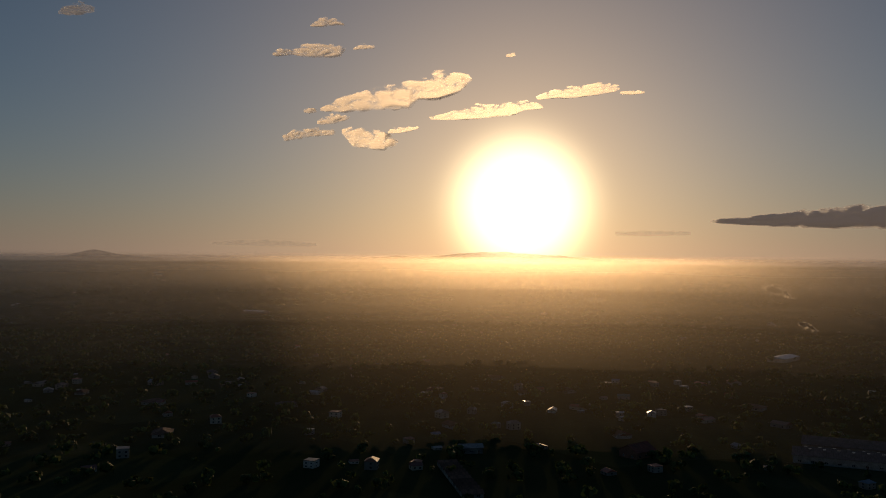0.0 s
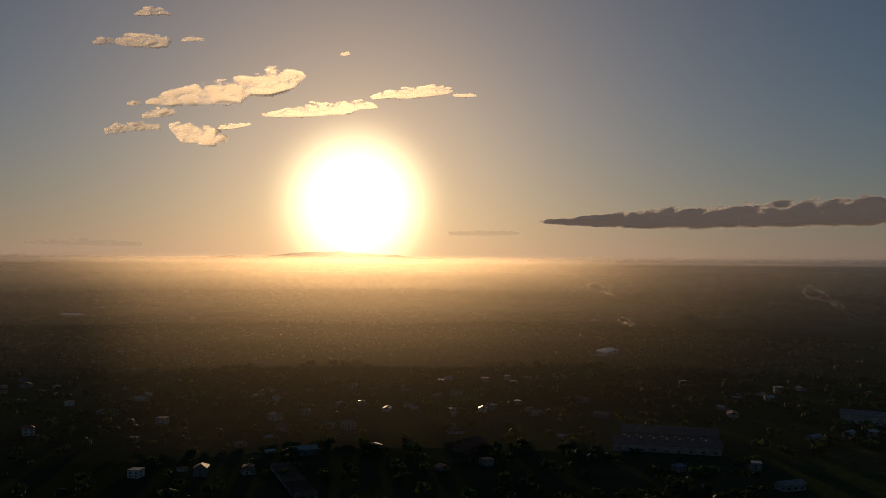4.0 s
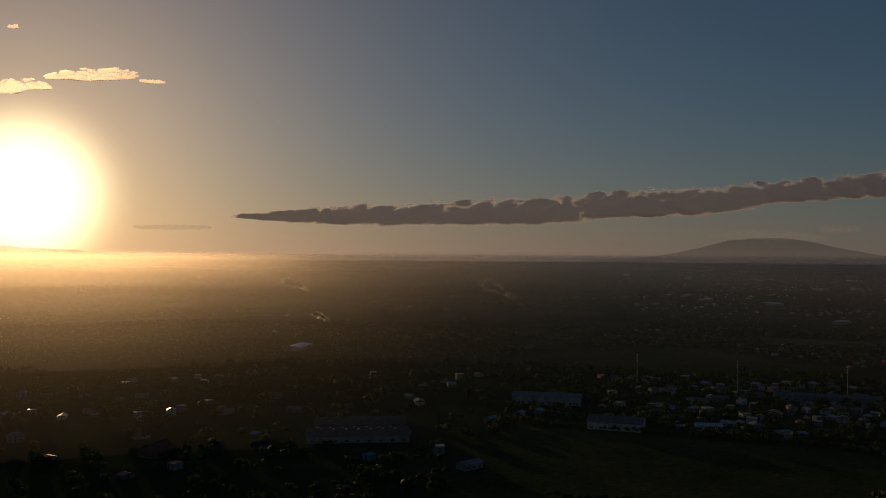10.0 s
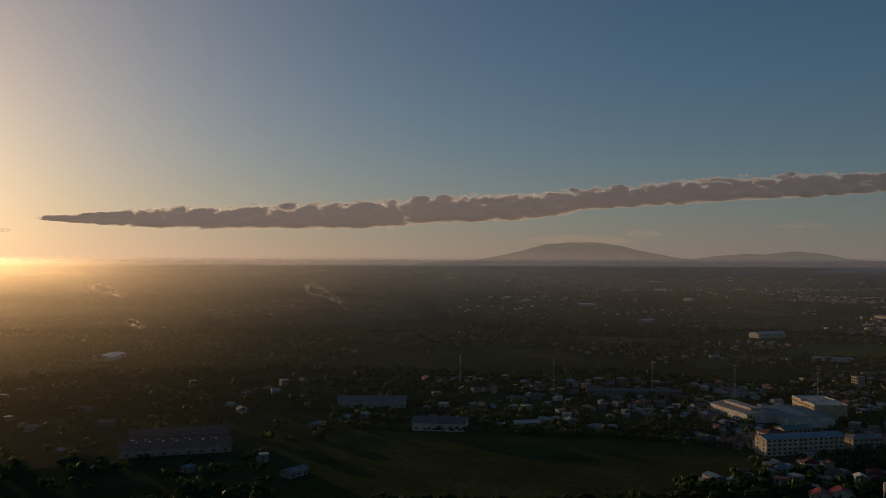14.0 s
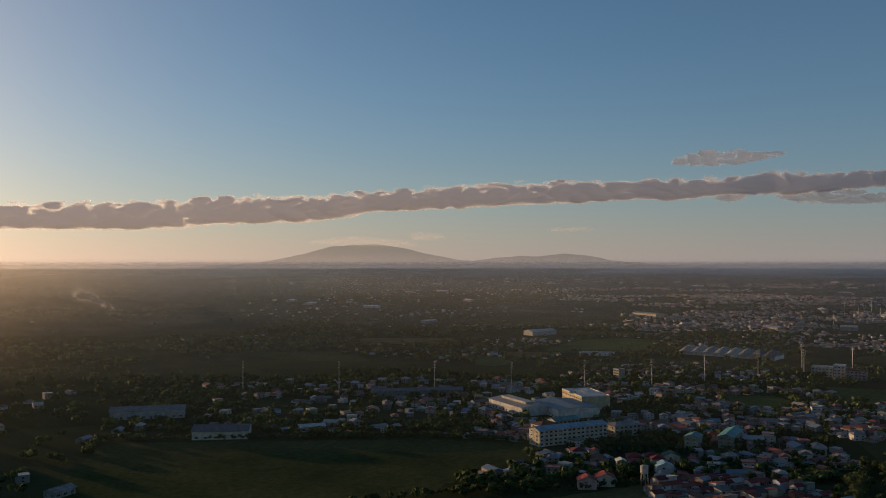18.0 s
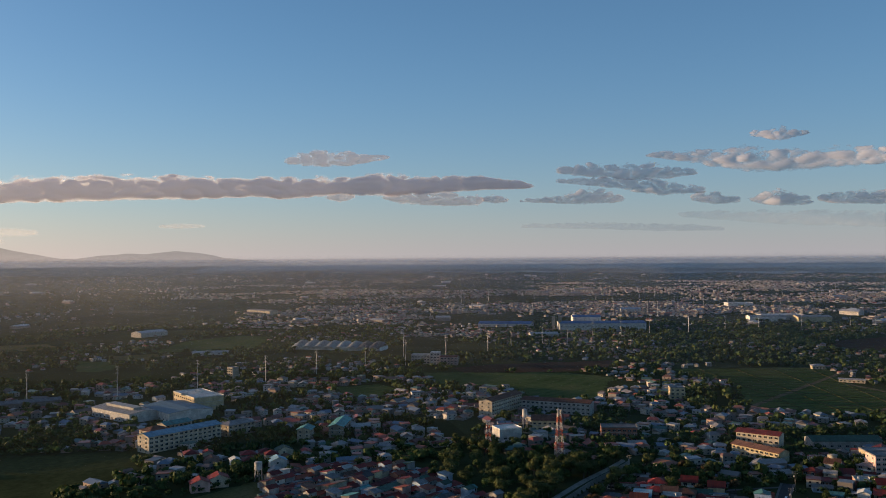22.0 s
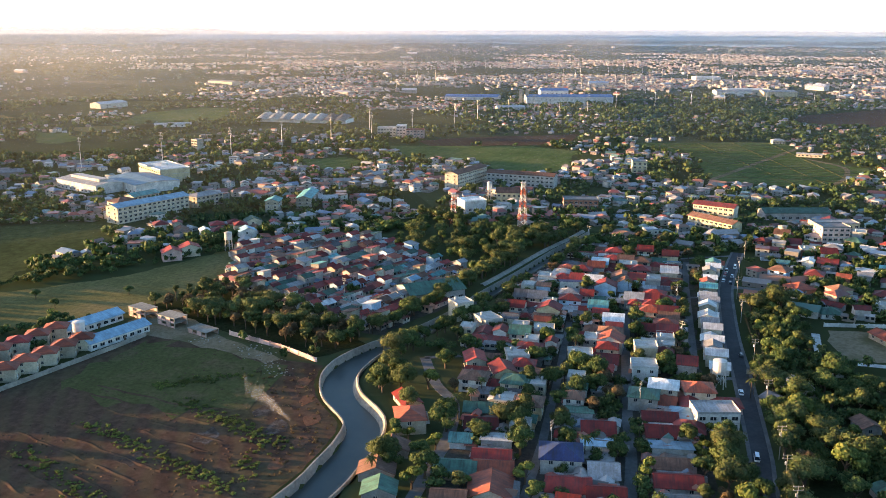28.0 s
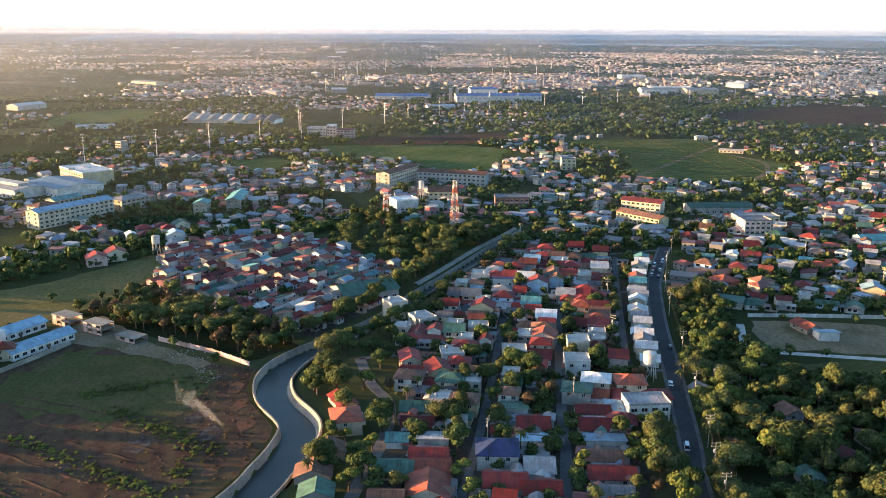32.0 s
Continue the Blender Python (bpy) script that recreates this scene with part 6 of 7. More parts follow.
# ---- lean-to roofs and yard sheds between the houses ----
LEANTO = [town_house(5.0, 3.4, 2.5, 0.7, "gable"), town_house(5.5, 3.2, 2.3, 0.5, "hip"), town_house(4.2, 3.0, 2.4, 0.5, "gable")]
yards = []
for poly, turn, count in ((TRIANGLE, 2.62, 340), (CROWD, 1.43, 560), (EAST, 1.2, 150)):
    xs, ys = [p[0] for p in poly], [p[1] for p in poly]
    got = tries = 0
    while got < count and tries < 16000:
        tries += 1
        x, y = PICK.uniform(min(xs), max(xs)), PICK.uniform(min(ys), max(ys))
        if inside(poly, x, y) and line_gap(CANAL, x, y) > 10 and min(line_gap(l, x, y) - h for l, h in STREETS.values()) > 2.2:
            yards.append((x, y, 0, turn + PICK.choice((0, R90)), PICK.uniform(0.7, 1.25), PICK.uniform(0.8, 1.35)))
            got += 1
joined("yard_sheds", [(LEANTO[k], yards[k::3]) for k in range(3)], [TOWN_WALL, TOWN_ROOF, GLASS], "small lean-to roofs and sheds in yards", "sheds")

# ---- joined woods, hedges, weeds ----
LEAF_SET = [LEAF["mango"], LEAF["acacia"]]


def wood_places(count, test, gap, size=(0.7, 1.3), reach=(100, 1450, -470, 1100)):
    out, tries = [], 0
    g = random.Random(count)
    while len(out) < count and tries < count * 12:
        tries += 1
        x, y = g.uniform(reach[0], reach[1]), g.uniform(reach[2], reach[3])
        if test(x, y, g) and clear(x, y, gap):
            s = g.uniform(*size)
            out.append((x, y, 0.0, g.uniform(0, 6.28), s, s * g.uniform(0.8, 1.3)))
    return out


def free_of_fields(x, y):
    return not any(inside(f, x, y) for f in FIELD_POLYS)


def thick(x, y, scale, cut):
    return noise.noise((x * scale, y * scale, 3.3)) > cut


near_wood = wood_places(1700, lambda x, y, g: 190 < math.hypot(x, y) < 760 and y < 470 and (thick(x, y, 0.012, -0.2) or y < -90 and x < 420), 2.0, (0.7, 1.25), (180, 720, -420, 470))
mid_wood = wood_places(3300, lambda x, y, g: 540 < math.hypot(x, y) < 1050 and y < 1.1 * x + 150 and thick(x, y, 0.012, -0.35) and free_of_fields(x, y), 0.0, (0.75, 1.4), (350, 1050, -600, 900))
mid_wood += wood_places(4000, lambda x, y, g: 1000 < math.hypot(x, y) < 1900 and y < 1.1 * x + 150 and thick(x, y, 0.005, -0.15) and free_of_fields(x, y), 0.0, (0.8, 1.6), (500, 1880, -1000, 1300))
mid_wood += wood_places(3200, lambda x, y, g: 380 < math.hypot(x, y) < 1700 and y > 1.1 * x + 150 and thick(x, y, 0.005, -0.42) and free_of_fields(x, y), 1.0, (0.7, 1.8), (-800, 900, 330, 1700))
mid_wood += wood_places(850, lambda x, y, g: 1150 < math.hypot(x, y) < 1780 and -0.3 < y / x + 0.1 < 0.05 and thick(x, y, 0.006, -0.5) and free_of_fields(x, y), 0.0, (0.9, 1.6), (1100, 1780, -480, -60))
groups = [(LOW_TREES[k], near_wood[k::5]) for k in range(5)]
east_wood = wood_places(1500, lambda x, y, g: inside(SHADE, x, y), 0.0, (0.6, 1.2), (200, 440, -330, -84))
east_wood += wood_places(500, lambda x, y, g: 195 < math.hypot(x, y) < 640 and thick(x, y, 0.02, -0.3), 1.0, (0.7, 1.1), (200, 640, -330, 200))
east_wood += wood_places(260, lambda x, y, g: inside(EAST, x, y), 0.0, (0.6, 1.0), (410, 640, -320, -128))
east_wood += wood_places(420, lambda x, y, g: inside(CROWD, x, y) and thick(x, y, 0.03, -0.25), 0.0, (0.55, 0.95), (200, 600, -90, 40))
groups += [(MID_TREES[k], east_wood[k::4]) for k in range(4)]
joined("woodland_trees", groups, LEAF_SET, "clumps of dark green trees between houses", "trees")
joined("distant_trees", [(FAR_TREES[k], mid_wood[k::4]) for k in range(4)], LEAF_SET, "scattered dark trees across the plain", "trees")
hedges = []
for line, gap in (([(470, 240), (420, 292), (360, 330), (300, 395)], 3.2), ([(560, 290), (480, 262), (430, 285)], 3.0), ([(372, 205), (345, 250), (322, 300)], 4.0), ([(585, 320), (560, 390), (420, 575)], 3.5), ([(512, 200), (470, 232)], 3.0)):
    for a, b in zip(line, line[1:]):
        n = int(math.hypot(b[0] - a[0], b[1] - a[1]) / gap)
        for k in range(n):
            hedges.append((a[0] + (b[0] - a[0]) * k / n + PICK.uniform(-3, 3), a[1] + (b[1] - a[1]) * k / n + PICK.uniform(-3, 3), 0, PICK.uniform(0, 6), PICK.uniform(0.5, 1.0), PICK.uniform(0.5, 0.95)))
joined("hedge", [(LOW_TREES[k], hedges[k::5]) for k in range(5)], LEAF_SET, "uneven hedge of shrubs along the fields", "hedge")
weeds = []
for (x0, y0), (x1, y1), n in (((290, 132), (258, 84), 240), ((268, 158), (228, 92), 250), ((246, 170), (205, 110), 190), ((300, 150), (318, 115), 150), ((222, 180), (185, 130), 90), ((262, 92), (232, 90), 50)):
    for k in range(n):
        t = PICK.random()
        s = PICK.uniform(0.25, 0.9) ** 1.2
        weeds.append((x0 + (x1 - x0) * t + PICK.gauss(0, 2.2), y0 + (y1 - y0) * t + PICK.gauss(0, 2.2), 0.05, PICK.uniform(0, 6), s, s * 0.8))
joined("weeds", [(BUSHES[k], weeds[k::3]) for k in range(3)], [LEAF["bright"]], "green weed clumps in rows on the bare field", "weeds")
dry = [(PICK.uniform(236, 326), 0, 0.05, PICK.uniform(0, 6), PICK.uniform(0.25, 0.75), PICK.uniform(0.2, 0.6)) for k in range(150)]
dry = [(p[0], float(np.interp(p[0], [q[0] for q in CANAL], [q[1] for q in CANAL])) + 11 + abs(PICK.gauss(0, 14)), *p[2:]) for p in dry]
joined("dry_scrub", [(BUSHES[k], dry[k::3]) for k in range(3)], [LEAF["dry"]], "low brown scrub by the canal wall", "scrub")
clods = [(PICK.uniform(190, 350), PICK.uniform(80, 215), 0.02, PICK.uniform(0, 6), PICK.uniform(0.3, 1.0), PICK.uniform(0.15, 0.4)) for k in range(1500)]
clods = [c for c in clods if inside(BROWN, c[0], c[1])]
CLOD = (BALL1[0] * (1 + RNG.uniform(-0.3, 0.3, (len(BALL1[0]), 1))) * (0.7, 0.7, 0.6), BALL1[1], np.zeros(len(BALL1[1]), int))
joined("soil_clods", [(CLOD, clods)], [M_BROWN], "clods and mounds of brown soil", "soil")
rubble = [(x + PICK.gauss(0, 3), y + PICK.gauss(0, 3), 0.1, PICK.uniform(0, 6), PICK.uniform(0.2, 0.8), PICK.uniform(0.2, 0.5)) for x, y in ((340, 118), (346, 128), (356, 150), (330, 110), (322, 104)) for k in range(28)]
joined("rubble", [(CLOD, rubble)], [CONCRETE], "heaps of pale rubble on waste ground", "rubble")

# ---- far town ----
TOWN_MATS = [TOWN_WALL, TOWN_ROOF, GLASS]
joined("town_houses", [(TOWN[k], near_town[k::5]) for k in range(5)], TOWN_MATS, "crowded low houses with tin roofs", "houses")
joined("distant_town", [(FAR_TOWN[k], far_town[k::6]) for k in range(6)], TOWN_MATS, "far town of pale low houses", "houses")
sheds = []
for k in range(120):
    d, az = 1200 * (9000 / 1200) ** g.random(), g.uniform(-25, 118)
    x, y, z, s = far_place(az, d)
    if (d > FLAT or clear(x, y, 20)) and (az > 45 or k % 6 == 0):
        sheds.append((x, y, z, g.uniform(0, 3.1), s * g.uniform(0.5, 1.1), s * g.uniform(0.6, 1.2)))
joined("distant_sheds", [(SHED, sheds)], [TOWN_WALL, palette("shed_roofs", [(0.5, 0.5, 0.5), (0.65, 0.64, 0.6), (0.3, 0.4, 0.5), (0.4, 0.38, 0.36)], 0.4, 0.5), GLASS], "far industrial sheds with pale roofs", "sheds")
far_wood = []
while len(far_wood) < 5800:
    d, az = 1300 * (16000 / 1300) ** g.random(), g.uniform(-32, 122)
    x, y, z, s = far_place(az, d)
    if noise.noise((az * 0.06, 7 * math.log(d), 5.5)) + 0.5 * noise.noise((az * 0.3, 22 * math.log(d), 1.5)) > 0.05 and not any(inside(p, x, y) for p in FIELD_POLYS):
        k = s * g.uniform(0.8, 1.9)
        far_wood.append((x, y, z - 0.3, g.uniform(0, 6), k * 1.5, k * 0.9))
joined("far_woods", [(FAR_TREES[k], far_wood[k::4]) for k in range(4)], LEAF_SET, "belts of dark woods on the far plain", "woods")
# slender masts over the far town
MAST = (np.array([(math.cos(a) * r, math.sin(a) * r, z) for z, r in ((-0.5, 0.5), (34, 0.3)) for a in (0, 1.57, 3.14, 4.71)]),
        np.array([t for k in range(4) for t in ((k, (k + 1) % 4, 4 + (k + 1) % 4), (k, 4 + (k + 1) % 4, 4 + k))]), np.zeros(8, int))
masts = []
for k in range(56):
    az, d = g.uniform(80, 116), g.uniform(1900, 3600)
    x, y, z, s = far_place(az, d)
    masts.append((x, y, z, 0, s, s * g.uniform(0.7, 1.1)))
joined("distant_masts", [(MAST, masts)], [WHITE_STEEL], "far pale power poles over the town", "poles")

# ---- the bay, the mountains ----
SEA, SEA_NT, SEA_P = base("sea_water", 0.35, 0.4)
SEA_NT.links.new(ramp(SEA_NT, link_noise(SEA_NT, 0.004), [(0.3, (0.05, 0.09, 0.13)), (0.7, (0.09, 0.13, 0.17))]), SEA_P.inputs["Base Color"])


def far_water(name, az0, az1, d0, d1, label):
    bm = bmesh.new()
    rows = []
    n = max(4, int(az1 - az0))
    for k in range(n + 1):
        az = az0 + (az1 - az0) * k / n
        w = 1 + 0.12 * noise.noise((az * 0.4, d0 * 0.01, 0.5))
        e = min(1.0, k / 3, (n - k) / 3)
        row = []
        for t in range(6):
            d = d0 * w + (d1 - d0 * w) * t / 5 * (0.05 + 0.95 * e)
            x, y, z, s = far_place(az, d)
            row.append(bm.verts.new((x, y, z + 0.6)))
        rows.append(row)
    for r, q in zip(rows, rows[1:]):
        for j in range(5):
            bm.faces.new((r[j], r[j + 1], q[j + 1], q[j]))
    tagged(part(name, bm, SEA), label, "water", kind="structure")


far_water("bay", 65, 124, 12500, 25800, "blue-grey bay along the horizon")
far_water("lagoon", 92, 112, 8600, 9600, "narrow pale lagoon before the bay")
far_water("lagoon", 78, 90, 9800, 10600, "thin strip of far water")

# haze is put into the mountains: bluish colour, more see-through towards the foot
M_MOUNT, MT_NT, MT_P = base("hazed_mountain", 1.0, 0.0)
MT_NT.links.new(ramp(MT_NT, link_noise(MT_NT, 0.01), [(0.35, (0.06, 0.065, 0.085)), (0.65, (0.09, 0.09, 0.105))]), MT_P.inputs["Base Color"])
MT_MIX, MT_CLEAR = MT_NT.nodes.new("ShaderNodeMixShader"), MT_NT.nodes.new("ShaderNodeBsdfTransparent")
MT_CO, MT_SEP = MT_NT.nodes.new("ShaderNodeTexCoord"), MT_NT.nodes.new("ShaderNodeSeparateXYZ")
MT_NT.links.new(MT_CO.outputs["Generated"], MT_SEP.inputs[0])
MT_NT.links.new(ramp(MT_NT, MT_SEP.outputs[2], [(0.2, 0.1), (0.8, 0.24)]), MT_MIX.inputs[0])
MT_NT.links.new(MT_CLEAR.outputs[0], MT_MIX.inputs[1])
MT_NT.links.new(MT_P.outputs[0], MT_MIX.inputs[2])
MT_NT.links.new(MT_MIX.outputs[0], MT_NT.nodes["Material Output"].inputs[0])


def mountain(name, crest, label, seed, r=4780.0, rough=0.05):
    """A ridge from bearings and heights (degrees), falling off to front and back."""
    bm = bmesh.new()
    az0, az1 = crest[0][0], crest[-1][0]
    n = int((az1 - az0) / 0.2)
    rows = []
    for k in range(n + 1):
        az = az0 + (az1 - az0) * k / n
        el = np.interp(az, [c[0] for c in crest], [c[1] for c in crest]) + rough * (noise.noise((az * 1.1, seed, 0)) + 0.5 * noise.noise((az * 3.1, seed, 1)))
        row = []
        for j, (dr, f) in enumerate(((-110, 0.0), (-70, 0.45), (-30, 0.85), (0, 1.0), (60, 0.0))):
            rr = r + dr
            lo, hi = EYE[2] + rr * math.tan(radians(-1.1)), EYE[2] + rr * math.tan(radians(el))
            wob = 1 + 0.12 * noise.noise((az * 2.3, dr * 0.02, seed)) * (f < 1)
            row.append(bm.verts.new((rr * math.sin(radians(az)), rr * math.cos(radians(az)), lo + (hi - lo) * f * wob)))
        rows.append(row)
    for a, b in zip(rows, rows[1:]):
        for j in range(4):
            bm.faces.new((a[j], a[j + 1], b[j + 1], b[j]))
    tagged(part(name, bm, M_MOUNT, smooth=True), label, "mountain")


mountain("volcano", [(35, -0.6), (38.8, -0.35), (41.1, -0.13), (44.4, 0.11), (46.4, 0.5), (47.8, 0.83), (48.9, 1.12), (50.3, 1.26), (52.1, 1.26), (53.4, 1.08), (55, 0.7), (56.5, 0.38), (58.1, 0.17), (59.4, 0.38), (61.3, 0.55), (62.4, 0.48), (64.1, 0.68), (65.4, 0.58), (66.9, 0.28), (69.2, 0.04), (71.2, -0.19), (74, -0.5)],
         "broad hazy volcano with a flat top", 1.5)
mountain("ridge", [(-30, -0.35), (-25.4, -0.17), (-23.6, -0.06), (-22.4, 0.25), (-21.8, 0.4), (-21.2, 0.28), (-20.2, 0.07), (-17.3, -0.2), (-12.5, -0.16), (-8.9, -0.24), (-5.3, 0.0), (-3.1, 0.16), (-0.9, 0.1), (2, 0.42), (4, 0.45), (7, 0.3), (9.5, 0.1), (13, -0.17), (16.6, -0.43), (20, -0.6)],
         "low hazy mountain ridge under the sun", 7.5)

# ---- clouds ----
def cloud_material(name, dense, core, rim, forward, soft=0.65, colour=(0.97, 0.95, 0.95)):
    """Thin edges let most light through, the thick middle little; the map 'bulk' holds the thickness."""
    m, nt, p = base(name, 1.0, 0.0)
    nt.nodes.remove(p)
    df, tl, body, mixed, uv, sep, bump, add, mul = (nt.nodes.new("ShaderNode" + k) for k in ("BsdfDiffuse", "BsdfTranslucent", "MixShader", "MixShader", "UVMap", "SeparateXYZ", "Bump", "Math", "Math"))
    df.inputs[0].default_value = tl.inputs[0].default_value = (*colour, 1)
    uv.uv_map = "bulk"
    nt.links.new(uv.outputs[0], sep.inputs[0])
    wisps = link_noise(nt, 0.014, 3.0, 0.5)
    mul.operation, mul.inputs[1].default_value = "MULTIPLY_ADD", 0.7
    mul.inputs[2].default_value = -0.35
    nt.links.new(wisps, mul.inputs[0])
    nt.links.new(sep.outputs[0], add.inputs[0])
    nt.links.new(mul.outputs[0], add.inputs[1])
    bulk = add.outputs[0]
    bump.inputs["Strength"].default_value, bump.inputs["Distance"].default_value = 0.2, 5.0
    nt.links.new(wisps, bump.inputs["Height"])
    nt.links.new(bump.outputs[0], df.inputs["Normal"])
    nt.links.new(ramp(nt, bulk, [(0.0, rim), (0.3, 0.55 * rim + 0.45 * core), (0.7, core)]), body.inputs[0])
    nt.links.new(df.outputs[0], body.inputs[1])
    nt.links.new(tl.outputs[0], body.inputs[2])
    if forward:
        body = forward_lobe(nt, body, (1.0, 0.93, 0.82), forward)
    edge = ramp(nt, sep.outputs[0], [(0.0, 0.0), (0.45, 1.0)])
    thick = nt.nodes.new("ShaderNodeMath")
    thick.operation = "MULTIPLY"
    nt.links.new(ramp(nt, bulk, [(0.0, 0.0), (soft * 0.4, dense * 0.45), (soft, dense)]), thick.inputs[0])
    nt.links.new(edge, thick.inputs[1])
    nt.links.new(thick.outputs[0], mixed.inputs[0])
    nt.links.new(nt.nodes.new("ShaderNodeBsdfTransparent").outputs[0], mixed.inputs[1])
    nt.links.new(body.outputs[0], mixed.inputs[2])
    nt.links.new(mixed.outputs[0], nt.nodes["Material Output"].inputs[0])
    return m


BANK = [cloud_material("cloud_bank", 0.95, 0.16, 0.95, 0.0, 0.65, (0.84, 0.8, 0.83)), cloud_material("cloud_bank_back", 0.3, 0.5, 0.8, 0.0)]
PALE = [cloud_material("cloud_pale", 0.66, 0.22, 0.7, 0.0, 1.0, (0.8, 0.76, 0.79)), cloud_material("cloud_pale_back", 0.25, 0.5, 0.8, 0.0)]
VEIL = [cloud_material("cloud_veil", 0.2, 0.4, 0.6, 0.0, 1.2), cloud_material("cloud_veil_back", 0.1, 0.5, 0.8, 0.0)]
SUNNY = [cloud_material("cloud_sunny", 0.8, 0.2, 0.6, 0.14, 1.0), cloud_material("cloud_sunny_back", 0.2, 0.5, 0.8, 0.1, 1.2)]


def cloud(spine, seed, label, mats, lumps=1.0, r=4550.0):
    """A far heap cloud along bearings, heights and half thicknesses (degrees): billows above, a flatter foot below."""
    az, el, half = ([s[k] for s in spine] for k in range(3))
    span, tall = az[-1] - az[0], max(half)
    n, rows = int(max(24, min(1000, span / 0.06))), int(max(16, min(34, 3.0 * tall / 0.06)))
    size = min(0.6, max(0.16, 0.75 * tall))
    V, bulk, W = [], [], []
    for k in range(n + 1):
        a = az[0] + span * k / n
        end = min(a - az[0], az[-1] - a) / (0.9 * tall)
        h, mid = np.interp(a, az, half) + 0.02, np.interp(a, az, el)
        for j in range(rows + 1):
            v = -1.5 + 3.0 * j / rows
            e = mid + v * h
            puff = [2.2 * abs(noise.noise((a * 0.42 / q, e / q, seed * 3.7 + q))) for q in (size, size * 0.42, size * 0.17)]
            big, puff = puff[0] - 0.45, 0.55 * puff[0] + 0.3 * puff[1] + 0.15 * puff[2] - 0.45
            form = 1 - abs(v) ** (2.2 if v > 0 else 4.0) - 0.9 * max(0.0, 1 - end) ** 2
            t = form + lumps * puff * (1.15 if v > -0.4 else 0.6)
            d = r * radians(h) * (0.5 * math.sqrt(max(form + 0.3, 0.0)) + 0.06 * lumps * big * max(0.0, min(1.0, t * 3)))
            bulk.append(t)
            for out, rr in ((V, r - d), (W, r + 0.6 * d)):
                out.append((rr * math.sin(radians(a)), rr * math.cos(radians(a)), EYE[2] + rr * math.tan(radians(e))))
    bulk = np.array(bulk)
    i = np.arange((n + 1) * (rows + 1)).reshape(n + 1, rows + 1)
    Q = np.stack([i[:-1, :-1], i[1:, :-1], i[1:, 1:], i[:-1, 1:]], -1).reshape(-1, 4)
    Q = Q[bulk[Q].max(1) > 0]
    T = np.concatenate([Q[:, [0, 1, 2]], Q[:, [0, 2, 3]]])
    T = np.concatenate([T, T[:, ::-1] + len(V)])
    me = tri_mesh("cloud", np.array(V + W), T, mats, (np.arange(len(T)) >= len(T) // 2).astype(int), True)
    loops = np.empty(len(me.loops), np.int32)
    me.loops.foreach_get("vertex_index", loops)
    uv = np.stack([np.concatenate([bulk, bulk])[loops], np.zeros(len(loops))], -1)
    me.uv_layers.new(name="bulk").data.foreach_set("uv", uv.astype(np.float32).ravel())
    return tagged(new("cloud", me), label, "cloud", "clouds")


BANKWORD, HEAP, STREAK, GOLD = "long grey cloud bank with a lit upper edge", "small grey-pink heap cloud lit at its edge", "thin faint streak of cloud", "small golden ragged cloud near the sun"
cloud([(17.0, 2.48, 0.1), (19.6, 2.5, 0.3), (24.1, 2.68, 0.68), (29.1, 2.77, 0.8), (32.8, 2.86, 0.85), (38.4, 3.06, 0.92), (41.3, 3.35, 0.93), (43.9, 3.49, 0.95), (47.5, 3.63, 0.97), (50.3, 3.83, 0.82), (51.0, 4.0, 0.7), (54.4, 4.21, 0.72), (57.7, 4.45, 0.8),
       (60.5, 4.56, 0.8), (65.3, 4.68, 0.75), (68.8, 4.78, 0.67), (71.3, 4.71, 0.73), (74.2, 4.88, 0.55), (77.1, 4.97, 0.8), (79.3, 4.91, 0.63), (83.4, 5.04, 0.5), (85.6, 4.92, 0.33), (87.2, 4.79, 0.1)], 1, BANKWORD, BANK, 1.0)
cloud([(73.4, 4.18, 0.11), (74.4, 4.18, 0.37), (75.4, 4.18, 0.11)], 2, HEAP, PALE, 1.5)
cloud([(77.1, 4.2, 0.13), (78.4, 4.14, 0.44), (80.8, 3.98, 0.44), (83.4, 3.9, 0.35), (83.9, 3.91, 0.11)], 3, HEAP, PALE, 1.5)
cloud([(83.6, 3.99, 0.11), (84.5, 3.96, 0.28), (85.5, 3.93, 0.11)], 4, HEAP, PALE, 1.5)
cloud([(86.2, 3.83, 0.06), (88.9, 3.92, 0.29), (90.4, 4.09, 0.57), (91.8, 4.05, 0.44), (93.0, 3.84, 0.11)], 5, HEAP, PALE, 1.5)
cloud([(88.4, 5.79, 0.15), (91.1, 5.7, 0.47), (94.3, 5.55, 0.56), (97.6, 5.46, 0.14)], 6, HEAP, PALE, 1.5)
cloud([(88.4, 5.1, 0.11), (91.8, 4.99, 0.36), (95.0, 4.55, 0.5), (98.0, 4.29, 0.18)], 7, HEAP, PALE, 1.5)
cloud([(94.1, 6.64, 0.09), (97.1, 6.45, 0.41), (100.5, 6.07, 0.78), (102.8, 5.98, 0.72), (105.0, 5.93, 0.57), (107.9, 6.0, 0.55), (112, 6.2, 0.4), (115, 6.3, 0.1)], 8, HEAP, PALE, 1.5)
cloud([(97.0, 3.82, 0.18), (98.5, 3.76, 0.37), (100.0, 3.63, 0.14)], 9, HEAP, PALE, 1.5)
cloud([(100.4, 3.65, 0.1), (102.3, 3.7, 0.55), (104.2, 3.4, 0.17)], 10, HEAP, PALE, 1.5)
cloud([(104.4, 3.61, 0.19), (106.2, 3.58, 0.42), (109, 3.5, 0.4), (114, 3.5, 0.15)], 11, HEAP, PALE, 1.5)
